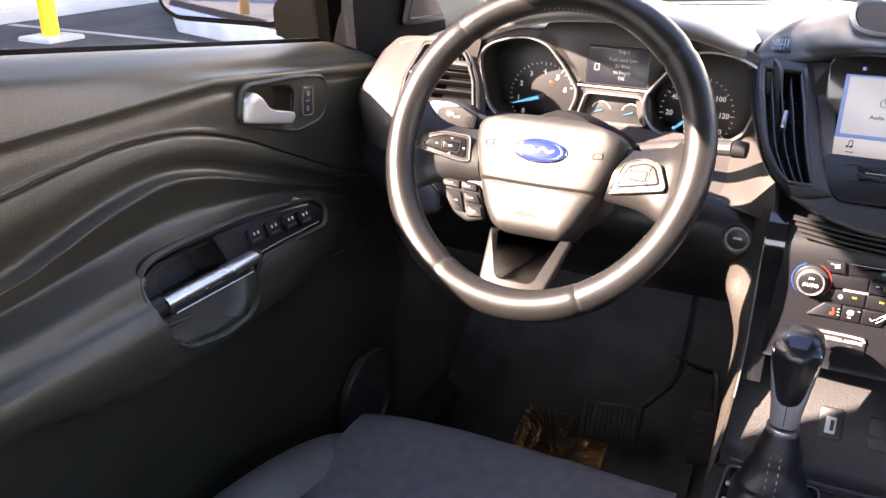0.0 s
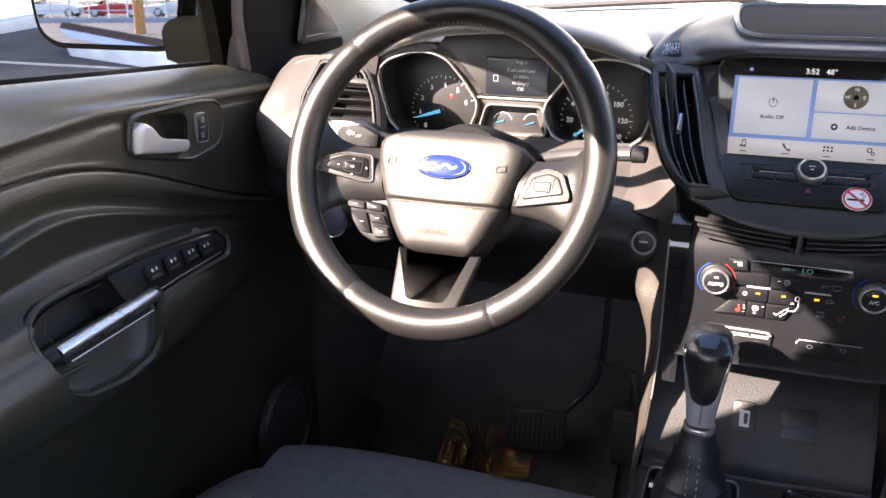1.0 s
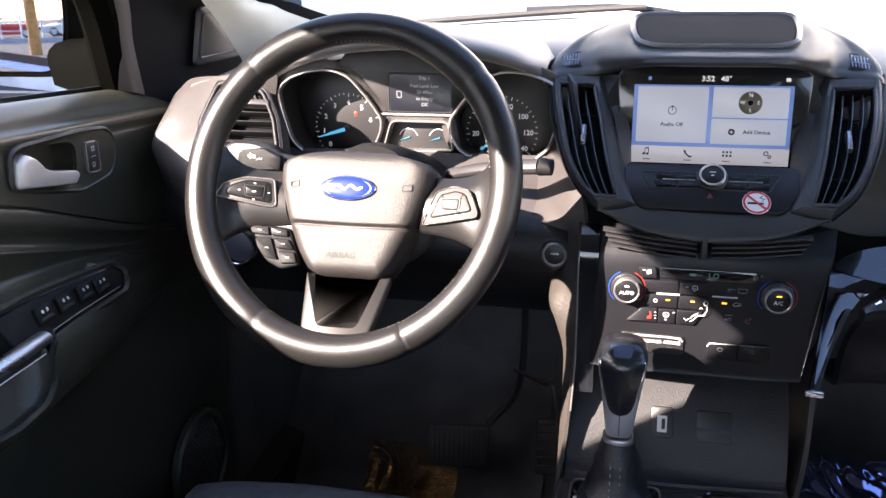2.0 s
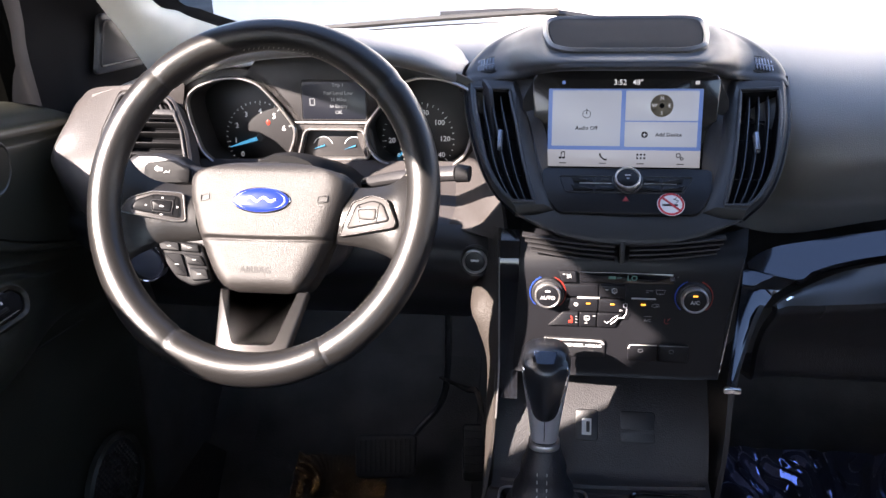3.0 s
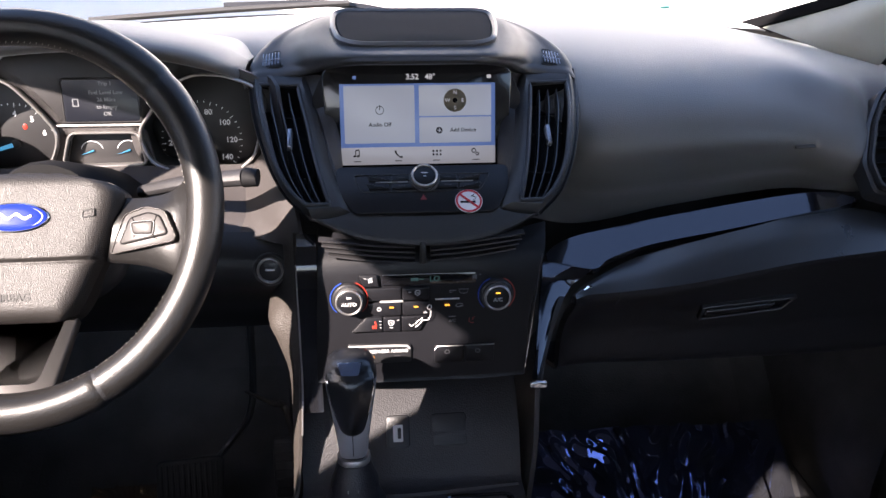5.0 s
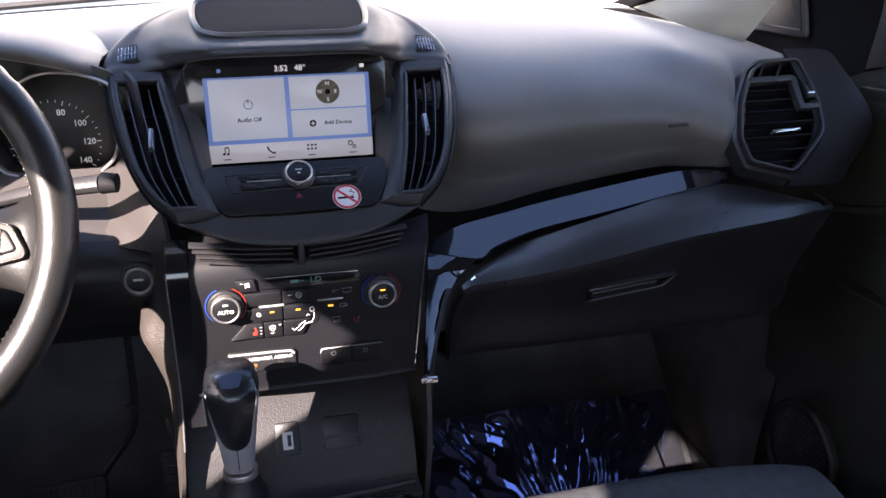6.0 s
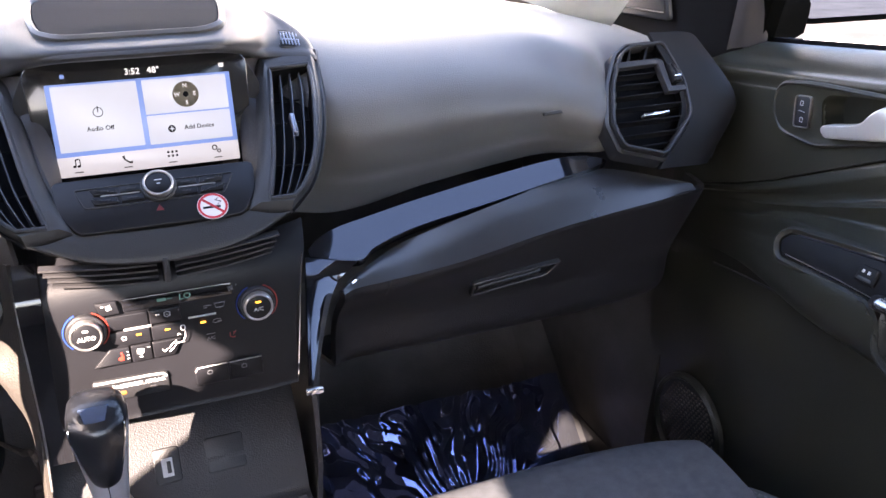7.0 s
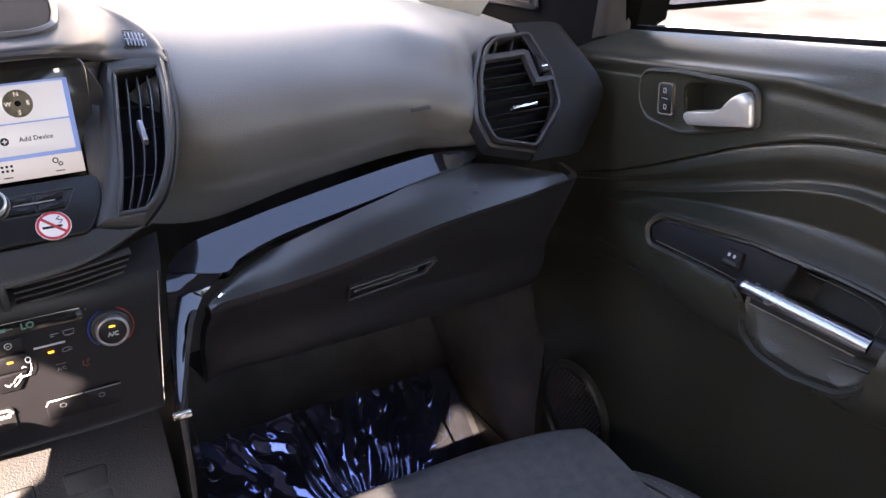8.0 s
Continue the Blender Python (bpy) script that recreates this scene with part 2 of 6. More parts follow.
def words(name, body, size, pl, at, material, parent, h=0.0004, align="CENTER", turn=0.0, label=""):
    """Raised lettering on a plane, in the built-in font."""
    cu = bpy.data.curves.new(name, "FONT")
    cu.body, cu.size, cu.align_x, cu.align_y, cu.extrude = body, size, align, "CENTER", 0.0001
    cu.resolution_u = 2
    cu.offset = size * .018
    temp = new(name + "_curve", cu)
    me = bpy.data.meshes.new_from_object(temp.evaluated_get(bpy.context.evaluated_depsgraph_get()))
    bpy.data.objects.remove(temp)
    c, s = math.cos(turn), math.sin(turn)
    m = Matrix.Identity(4)
    u, v = pl.u * c + pl.v * s, pl.v * c - pl.u * s
    for k, axis in enumerate((u, v, pl.n)):
        m.col[k][:3] = axis
    m.translation = Vector(pl(at, h)) - (place_of(parent) if parent else Vector())
    me.transform(m)
    me.materials.clear()
    me.materials.append(material)
    ob = new(name, me)
    ob.parent = parent
    return tagged(ob, label)


def mirror_x(points):
    return [(-p[0], *p[1:]) for p in points]

# ---- surroundings ----
ASPHALT = mat("asphalt", (0.050, 0.051, 0.056), 0.95, grain=1.0, size=60, cells=False, vary=0.35, spread=1.3, spec=0.05)
WHITEWALL = mat("white_plaster", (0.78, 0.77, 0.76), 0.85, grain=0.4, size=40, cells=False, vary=0.06, spread=0.8)
GREYWALL = mat("grey_concrete", (0.36, 0.36, 0.37), 0.9, grain=0.6, size=30, cells=False, vary=0.15, spread=1.0)
YELLOW = mat("yellow_paint", (0.80, 0.52, 0.02), 0.5, vary=0.1)
LINE = mat("line_paint", (0.22, 0.21, 0.20), 0.8, vary=0.3, spread=5)
WOOD = mat("post_wood", (0.42, 0.20, 0.06), 0.8, grain=0.6, size=30, cells=False, vary=0.25)
FENCEMETAL = mat("fence_metal", (0.45, 0.47, 0.50), 0.5, metal=0.6)
BODY = mat("body_paint", (0.16, 0.20, 0.30), 0.2, metal=0.3, coat=1.0, wear=0.03)
GROUND_Z = -0.15

g = np.array([[(x, y, GROUND_Z - (0.0 if abs(x) + abs(y) < 60 else 0.02)) for y in (-900, -60, -20, 0, 20, 60, 900)] for x in (-900, -60, -20, 0, 20, 60, 900)])
tagged(part("ground", sheet(g), ASPHALT), "worn grey asphalt of the parking lot", "ground", kind="structure")


def wall(name, lo, hi, material, label):
    return tagged(part(name, slab(lo, hi, 0.02), material), label, "wall", kind="structure")


wall("wall_west", (-9.9, -15.0, GROUND_Z), (-9.3, 16.0, 7.0), WHITEWALL, "white rendered wall of the building beside the lot")
wall("wall_north", (-4.0, 8.4, GROUND_Z), (18.0, 9.0, 5.6), WHITEWALL, "sunlit white wall of the building ahead of the car")
wall("wall_east", (8.5, -8.0, GROUND_Z), (9.1, 8.3, 3.0), WHITEWALL, "sunlit white wall beside the passenger side")
wall("kerb", (-9.28, -15.0, GROUND_Z), (-9.0, 16.0, GROUND_Z + 0.14), GREYWALL, "grey concrete kerb along the white building")

tagged(part("kerb_pale", prism(rounded([(-8.5, 7.8), (-6.85, 6.15), (-5.2, 5.65), (-5.1, 5.85), (-6.7, 6.4), (-8.3, 8.0)], .1), Plane((0, 0, GROUND_Z), (1, 0, 0), (0, 1, 0)), .16, .03), mat("pale_concrete", (0.42, 0.44, 0.50), 0.9, grain=0.6, size=30, cells=False, vary=0.3, spread=2.0)), "chipped pale painted kerb in the lot", "kerb", kind="structure")

bollard = thing("bollard", (-7.62, 5.13, GROUND_Z), "yellow steel bollard on a concrete pad in the lot", "bollard")
part("post", rings([[(-7.62 + r * math.cos(a), 5.13 + r * math.sin(a), z) for a in np.linspace(0, 2 * math.pi, 20, endpoint=False)]
                    for r, z in ((0.088, GROUND_Z + 0.04), (0.088, 1.0), (0.075, 1.06), (0.04, 1.085))]), YELLOW, bollard)
part("pad", slab((-7.85, 4.9, GROUND_Z), (-7.39, 5.36, GROUND_Z + 0.045), 0.02), GREYWALL, bollard, "chipped concrete pad")
for k, y in enumerate((2.6, 5.6, 8.6)):
    tagged(part("parking_line", slab((-8.9, y, GROUND_Z), (-5.2, y + 0.1, GROUND_Z + 0.004), 0.001), LINE), "faded white parking line on asphalt", "line", "parking lines", "structure")

wall("wall_south", (-30.0, -50.4, GROUND_Z), (-2.0, -50.0, .10), mat("blue_grey_wall", (0.24, 0.27, 0.33), 0.9, vary=.15), "low blue-grey wall at the back of the lot")
fence = thing("fence", (-15.0, -50.7, GROUND_Z), "pale metal fence behind the low wall", "fence")
for k in range(22):
    part("post", tube([(-26.0 + k * 1.1, -50.7, GROUND_Z), (-26.0 + k * 1.1, -50.7, 2.6)], .05, 6), FENCEMETAL, fence)
for z in (.5, 2.5):
    part("rail", tube([(-26.1, -50.64, z), (-2.8, -50.64, z)], .035, 6), FENCEMETAL, fence)
pole = thing("timber_post", (-9.56, -32.4, GROUND_Z), "weathered orange-brown timber post in the lot", "post")
part("shaft", rings([[(-9.56 + r * math.cos(a), -32.4 + r * math.sin(a), z) for a in np.linspace(0, 2 * math.pi, 14, endpoint=False)] for r, z in ((.21, GROUND_Z), (.20, 2.5), (.17, 8.0))]), WOOD, pole)
level = Plane((0, 0, GROUND_Z), (1, 0, 0), (0, 1, 0))
# flat dark and blue strips on the ground behind the car
tagged(part("dark_strip", prism([(-19.1, -51.6), (-15.2, -39.8), (-6.39, -22.3), (-7.4, -27.1)][::-1], level, .006, .001), mat("dark_strip_ground", (0.014, 0.014, 0.016), 0.95, vary=.2, spec=0.0)), "dark strip on the asphalt of the lot", "road patch", kind="structure")
tagged(part("blue_strip", prism([(-15.2, -39.8), (-11.25, -29.35), (-6.05, -20.25), (-6.39, -22.3)][::-1], level, .006, .001), mat("blue_strip_ground", (0.09, 0.13, 0.26), 0.95, vary=.2, spread=2.0, spec=0.0)), "blue strip on the asphalt of the lot", "line", kind="structure")


def parked_car(x, y, paint, label):
    c = thing("parked_car", (x, y, GROUND_Z), label, "car", "parked cars")
    rows = []
    for dx, top, low in ((-2.15, .62, .35), (-2.0, .80, .25), (-1.1, .90, .22), (-.95, .95, .22), (.0, .97, .22), (1.2, .95, .22), (1.7, .88, .25), (2.1, .70, .35)):
        rows.append([(x + dx, y - .85, GROUND_Z + low), (x + dx, y - .88, GROUND_Z + .55), (x + dx, y - .80, GROUND_Z + top), (x + dx, y + .80, GROUND_Z + top), (x + dx, y + .88, GROUND_Z + .55), (x + dx, y + .85, GROUND_Z + low)])
    part("body", sheet(loft(rows, 24, 18), loop_v=True), paint, c)
    roof_rows = [[(x + dx, y - w, GROUND_Z + z) for w in (.72, .5, 0, -.5, -.72)] for dx, z in ((-1.2, .93), (-.45, 1.38), (.5, 1.45), (1.2, 1.35), (1.75, .93))]
    part("cabin", sheet(loft(roof_rows, 16, 10), .03), GLOSSY_DARK, c)
    part("roof", sheet(loft([[(x + dx, y - w, GROUND_Z + z) for w in (.62, .3, -.3, -.62)] for dx, z in ((-.45, 1.41), (.4, 1.48), (1.1, 1.41))], 8, 8), .03), paint, c)
    for dx in (-1.35, 1.35):
        for side in (-.84, .84):
            w = part("wheel", rings([[(x + dx + r * math.cos(a), y + side + h, GROUND_Z + .32 + r * math.sin(a)) for a in np.linspace(0, 2 * math.pi, 20, endpoint=False)] for r, h in ((.30, -.1), (.32, -.07), (.32, .07), (.30, .1))]), RUBBER, c)
            part("rim", rings([[(x + dx + r * math.cos(a), y + side * 1.0 + math.copysign(h, side), GROUND_Z + .32 + r * math.sin(a)) for a in np.linspace(0, 2 * math.pi, 16, endpoint=False)] for r, h in ((.2, .09), (.19, .115))]), FENCEMETAL, w)


GLOSSY_DARK = mat("car_glass", (0.02, 0.025, 0.03), 0.08, coat=0.5)
parked_car(-24.6, -66.0, mat("paint_white", (0.75, 0.75, 0.75), 0.25, coat=0.8), "white parked car beyond the fence")
parked_car(-20.0, -66.0, mat("paint_red", (0.50, 0.03, 0.04), 0.25, coat=0.8), "red parked car beyond the fence")
parked_car(-15.4, -66.0, mat("paint_silver", (0.6, 0.62, 0.65), 0.25, coat=0.8), "silver parked car beyond the fence")

# ---- cabin shell ----
def belt(y):
    return 1.067 - 0.117 * (y - 0.02)


part_floor = np.array([[(x, y, z) for y, z in ((-2.3, 0.25), (-0.6, 0.25), (0.12, 0.25), (0.34, 0.36), (0.56, 0.56), (0.62, 0.95))] for x in np.linspace(-0.78, 0.78, 9)])
tagged(part("floor", sheet(part_floor, 0.03), CARPET), "black carpeted car floor with a rising toe board", "floor", kind="structure")
for s in (-1, 1):
    kick = np.array([[(s * (.742 - .02 * (z < .5)), y, z) for z in (.24, .45, .7, .9, .96)] for y in (.07, .25, .45, .66)])
    tagged(part("kick_panel", sheet(kick, 0.02), CARPET), "black carpeted side of the footwell", "side panel", kind="structure")
    sill = np.array([[(s * x, y, z) for x, z in ((.68, .25), (.70, .33), (.74, .35), (.80, .33))] for y in (.3, -.3, -1.0, -2.3)])
    tagged(part("door_sill", sheet(sill, 0.02), HARD), "dark plastic door sill", "sill", kind="structure")
tagged(part("firewall", slab((-.8, .62, .2), (.8, .66, 1.06), .01), CARPET), "black bulkhead behind the dashboard", "wall", kind="structure")
roof = loft([[(x, -0.22, 1.555 - 0.05 * (x / 0.6) ** 2), (x, -0.6, 1.615 - 0.05 * (x / 0.6) ** 2), (x, -1.4, 1.62 - 0.05 * (x / 0.6) ** 2), (x, -2.3, 1.55 - 0.05 * (x / 0.6) ** 2)]
             for x in (-0.62, -0.3, 0.0, 0.3, 0.62)], 13, 13)
tagged(part("ceiling", sheet(roof, 0.04), HEADLINER), "pale cloth headliner of the car roof", "ceiling", kind="structure")
tagged(part("wall_rear", slab((-0.8, -2.36, 0.25), (0.8, -2.3, 1.12), 0.01), HARD), "dark trim panel behind the rear seats", "wall", kind="structure")
for s in (-1, 1):
    # roof rail, door-top frame and pillars of one side
    rail = [(s * 0.625, -0.18, 1.455), (s * 0.627, -0.3, 1.495), (s * 0.63, -0.6, 1.535), (s * 0.63, -1.4, 1.55), (s * 0.62, -2.3, 1.50)]
    tagged(part("roof_rail", tube(spline(rail, 40), 0.05, 10, flat=0.8), HEADLINER), "padded roof rail above the door window", "roof rail", kind="structure")
    frame_top = [(s * 0.79, 0.055, belt(0.05)), (s * 0.755, -0.02, 1.21), (s * 0.715, -0.16, 1.31), (s * 0.68, -0.36, 1.395), (s * 0.668, -0.6, 1.448), (s * 0.668, -1.2, 1.432), (s * 0.68, -2.3, 1.40)]
    tagged(part("window_frame", tube(spline(frame_top, 40), 0.026, 8), FOOTBLACK), "black frame along the top of the side window", "frame", kind="structure")
    header = [spline(frame_top[2:], 30), spline([(s * .652, -.16, 1.385), (s * .645, -.36, 1.455), (s * .640, -.6, 1.495), (s * .640, -1.4, 1.52), (s * .64, -2.3, 1.46)], 30), spline([(s * .63, -.18, 1.45), (s * .63, -.36, 1.505), (s * .63, -.6, 1.54), (s * .63, -1.4, 1.555), (s * .62, -2.3, 1.50)], 30)]
    tagged(part("roof_trim", sheet(np.array(header), 0.004), HEADLINER), "cloth-covered trim between window frame and roof", "trim", kind="structure")
    # unseen pillar, its front edge set to bound the sun on the centre stack
    pillar = np.array([[(s * (0.80 - 0.13 * f) + dx, y + lean * f, 1.05 + 0.46 * f) for f in np.linspace(0, 1, 6)] for dx, y, lean in ((0, -0.683, -0.17), (-s * 0.04, -0.683, -0.17), (-s * 0.04, -1.03, 0.06), (0, -1.03, 0.06))])
    tagged(part("b_pillar", sheet(pillar, loop_u=True), HARD), "dark plastic pillar between the side doors", "pillar", kind="structure")
    body = loft([[(s * 0.80, y, belt(y)), (s * 0.89, y, belt(y) - 0.03), (s * 0.93, y, 0.8), (s * 0.93, y, 0.45), (s * 0.88, y, 0.12)] for y in (-2.4, -1.5, -0.7, 0.0, 0.2)], 14, 14)
    tagged(part("body_side", sheet(body, 0.004), BODY), "blue painted outer skin of the car doors", "body panel", kind="structure")
    win = np.array([[(s * (0.795 - 0.13 * f), y - 0.15 * f * (1 if y > -0.5 else 0.0), belt(y) - 0.02 + 0.47 * f) for f in np.linspace(0, 1, 5)] for y in (0.05, -0.2, -0.5, -0.66)])
    pane = tagged(part("window_%d" % (1 if s < 0 else 2), sheet(win), GLASS), "clear side window pane of the front door", "window", kind="structure")
    pane.visible_shadow = False
    back = np.array([[(s * (0.795 - 0.13 * f), y, belt(y) - 0.02 + 0.42 * f) for f in np.linspace(0, 1, 4)] for y in (-0.94, -1.6, -2.3)])
    tagged(part("window_%d" % (3 if s < 0 else 4), sheet(back), PRIVACY), "dark-tinted side window of the rear door", "window", kind="structure")
    rearside = sheet(np.array([[(s * 0.76, y, z) for z in (0.25, 0.7, belt(y))] for y in (-2.3, -1.6, -0.80)]), 0.03)
    tagged(part("rear_door_panel", rearside, HARD), "dark inner panel of the rear door", "door panel", kind="structure")

ws = loft([[(x, 0.58 - 0.10 * (x / 0.72) ** 2, 1.085 - 0.03 * (x / 0.7) ** 2), (x * 0.97, 0.2 - 0.08 * (x / 0.72) ** 2, 1.32 - 0.02 * (x / 0.7) ** 2), (x * 0.86, -0.22 - 0.04 * (x / 0.72) ** 2, 1.55 - 0.04 * (x / 0.7) ** 2)]
           for x in (-0.72, -0.36, 0.0, 0.36, 0.72)], 17, 9)
shield_glass = tagged(part("windshield", sheet(ws), GLASS), "clear sloping windshield glass", "windshield", kind="structure")
shield_glass.visible_shadow = False
cowl = loft([[(x, 0.55 - 0.10 * (x / 0.72) ** 2, 1.088 - 0.03 * (x / 0.7) ** 2), (x, 0.60 - 0.1 * (x / 0.72) ** 2, 1.092 - 0.03 * (x / 0.7) ** 2), (x, 0.72 - 0.1 * (x / 0.72) ** 2, 1.06 - 0.03 * (x / 0.7) ** 2), (x, 0.76, 1.0)] for x in (-0.74, -0.3, 0.3, 0.74)], 21, 8)
tagged(part("cowl", sheet(cowl, 0.01), DARK), "black cowl strip at the foot of the windshield", "cowl", kind="structure")
hood = loft([[(x, 0.74, 1.03 - 0.06 * (x / 0.8) ** 2), (x, 1.1, 1.03 - 0.07 * (x / 0.8) ** 2), (x, 1.5, 0.97 - 0.08 * (x / 0.8) ** 2), (x, 1.75, 0.8)] for x in (-0.85, -0.4, 0.0, 0.4, 0.85)], 14, 12)
tagged(part("car_hood", sheet(hood, 0.004), BODY), "blue painted engine hood ahead of the windshield", "hood", kind="structure")

frit = sheet(np.array([ws[:, 0] + (0, -.006, .004), ws[:, 0] * .75 + ws[:, 1] * .25 + (0, -.004, .004)]), .001)
tagged(part("windshield_border", frit, DARK), "black border along the foot of the windshield", "border", kind="structure")
wiper = thing("wiper", (-.1, .66, 1.08), "black windshield wiper arm and blade", "wiper")
part("blade", tube(spline([(-.52, .60, 1.086), (-.30, .635, 1.098), (-.08, .655, 1.108)], 16), .006, 6), RUBBER, wiper)
part("arm", tube(spline([(-.30, .645, 1.104), (-.12, .665, 1.106), (.02, .68, 1.085)], 12), .007, 6), DARK, wiper)
decal = thing("windshield_sticker", (.424, .425, 1.125), "small teal oval sticker on the windshield", "sticker")
part("oval", prism(circle(.009, 20, 1, .5), Plane((.424, .43, 1.123), (1, 0, 0), (0, -.75, .66)), .0006, .0002), mat("teal_print", (0.10, 0.42, 0.42), 0.5), decal)

# ---- dashboard ----
dash = thing("dashboard", (0, 0.3, 0.6), "dark grey soft-touch dashboard with taupe fascia and black trim", "dashboard")
pad_sections = [
    [(-0.74, .10, .97), (-0.74, .08, 1.0), (-0.74, .08, 1.02), (-0.74, .10, 1.035), (-0.74, .15, 1.045), (-0.74, .3, 1.05), (-0.74, .42, 1.05), (-0.74, .50, 1.045)],
    [(-0.60, .10, .97), (-0.60, .09, 1.01), (-0.60, .09, 1.04), (-0.60, .11, 1.065), (-0.60, .16, 1.08), (-0.60, .3, 1.085), (-0.60, .42, 1.085), (-0.60, .53, 1.075)],
    [(-0.555, .15, .97), (-0.555, .15, 1.02), (-0.555, .15, 1.05), (-0.555, .155, 1.070), (-0.555, .19, 1.083), (-0.555, .3, 1.09), (-0.555, .42, 1.09), (-0.555, .54, 1.078)],
    [(-0.40, .17, .97), (-0.40, .17, 1.02), (-0.40, .17, 1.06), (-0.40, .175, 1.085), (-0.40, .20, 1.10), (-0.40, .3, 1.105), (-0.40, .42, 1.10), (-0.40, .56, 1.088)],
    [(-0.22, .16, .97), (-0.22, .16, 1.02), (-0.22, .16, 1.06), (-0.22, .165, 1.085), (-0.22, .185, 1.10), (-0.22, .25, 1.11), (-0.22, .4, 1.11), (-0.22, .58, 1.095)],
    [(-0.08, .04, .93), (-0.08, .06, .96), (-0.08, .08, 1.0), (-0.08, .10, 1.03), (-0.08, .13, 1.06), (-0.08, .25, 1.10), (-0.08, .42, 1.112), (-0.08, .59, 1.10)],
    [(0.08, .04, .93), (0.08, .06, .96), (0.08, .08, 1.0), (0.08, .10, 1.03), (0.08, .13, 1.06), (0.08, .25, 1.10), (0.08, .42, 1.112), (0.08, .59, 1.10)],
    [(0.20, .060, .90), (0.20, .046, .936), (0.20, .022, .966), (0.20, .006, 1.014), (0.20, .046, 1.064), (0.20, .16, 1.10), (0.20, .36, 1.115), (0.20, .58, 1.10)],
    [(0.32, .062, .92), (0.32, .044, .945), (0.32, .020, .974), (0.32, .003, 1.018), (0.32, .040, 1.064), (0.32, .15, 1.098), (0.32, .35, 1.113), (0.32, .58, 1.098)],
    [(0.45, .045, .945), (0.45, .032, .966), (0.45, .011, .988), (0.45, .001, 1.022), (0.45, .036, 1.056), (0.45, .13, 1.093), (0.45, .34, 1.105), (0.45, .56, 1.09)],
    [(0.515, .035, .945), (0.515, .004, .962), (0.515, -.022, .984), (0.515, -.026, 1.008), (0.515, -.004, 1.040), (0.515, .06, 1.082), (0.515, .33, 1.097), (0.515, .55, 1.083)],
    [(0.58, .05, .94), (0.58, .04, .96), (0.58, .03, .99), (0.58, .035, 1.03), (0.58, .07, 1.06), (0.58, .15, 1.08), (0.58, .33, 1.085), (0.58, .54, 1.075)],
    [(0.74, .10, .97), (0.74, .08, 1.0), (0.74, .08, 1.02), (0.74, .10, 1.035), (0.74, .15, 1.045), (0.74, .3, 1.05), (0.74, .42, 1.05), (0.74, .50, 1.045)],
]
part("dash_pad", sheet(loft(pad_sections, 90, 40), 0.006), SOFT, dash, "dark grey grained soft-touch pad")
part("airbag_slot", prism(box_outline(0.028, 0.0045, 0.002), Plane((0.456, -0.0010, 1.012), (1, -0.02, 0.06), (0, 0.25, 0.95)), 0.0035, 0.0008), DARK, dash)

# passenger side: piano-black trim, shelf and glove box
top_edge = [(.512, -.030, .957), (.485, -.020, .961), (.44, -.016, .958), (.36, -.010, .944), (.27, -.013, .930), (.222, -.017, .922), (.181, -.021, .915), (.157, -.028, .908), (.143, -.039, .901)]
low_edge = [(.515, -.033, .954), (.487, -.038, .949), (.452, -.040, .944), (.364, -.041, .9275), (.278, -.044, .914), (.239, -.049, .9065), (.211, -.056, .899), (.191, -.0655, .8925), (.143, -.048, .897)]
UP, LOW = spline(top_edge, 110), spline(low_edge, 110)
band = np.stack([LOW * (1 - f) + UP * f for f in np.linspace(0, 1, 9)])
lip_rows = np.stack([LOW + np.array((0, .006, -.010)), LOW + np.array((0, .0012, -.0016))])
part("trim_strip", sheet(np.concatenate([lip_rows, band]), 0.004), PIANO, dash, "glossy piano-black trim strip")
# the leg folds down from the strip's end, then slants towards the console
fold_top = [(.138, -.047, .8965), (.162, -.0555, .8935), (.1905, -.0658, .8915)]
fold_low = [(.133, -.070, .888), (.148, -.070, .8825), (.167, -.0695, .8745)]
leg_low = [fold_low, [(.125, -.100, .853), (.135, -.098, .8515), (.1425, -.096, .849)], [(.118, -.126, .823), (.1225, -.1255, .822), (.127, -.1245, .8205)], [(.112, -.146, .801), (.1145, -.146, .801), (.117, -.1455, .801)]]
fold = loft([fold_top, fold_low], 6, 14)
part("trim_leg", sheet(np.concatenate([fold, loft(leg_low, 30, 14)[1:]]), 0.004), PIANO, dash, "piano-black leg of the trim strip")
leg_in = [(.1185, -.1275, .940), (.113, -.128, .883), (.106, -.128, .806)]
part("trim_nick", tube([(.176, -.0895, .8780), (.181, -.0865, .8800), (.186, -.0845, .8790)], [.0016, .0026, .0014], 6), CHROME, dash, "bright end clip of the trim")
part("chrome_line", tube(spline(leg_in, 24), 0.0009, 6), CHROME, dash, "thin chrome line")
part("trim_foot", prism(box_outline(0.018, 0.007, 0.002), Plane((.116, -.153, .80)), 0.004, 0.001), CHROME, dash)
shelf_edge = [(.168, -.092, .868), (.185, -.084, .869), (.222, -.08, .869), (.309, -.083, .879), (.435, -.083, .901), (.56, -.078, .912), (.628, -.066, .9135)]
shelf_back = [(.166, -.085, .870), (.183, -.070, .876), (.239, -.045, .892), (.279, -.045, .904), (.376, -.045, .928), (.50, -.03, .945), (.622, -.052, .920)]
part("dash_shelf", sheet(loft([shelf_back, [((a[0] + b[0]) / 2, (a[1] + b[1]) / 2, (a[2] + b[2]) / 2 + .003) for a, b in zip(shelf_back, shelf_edge)], shelf_edge], 8, 40), 0.006), SHELF, dash, "smooth dark shelf over the glove box")
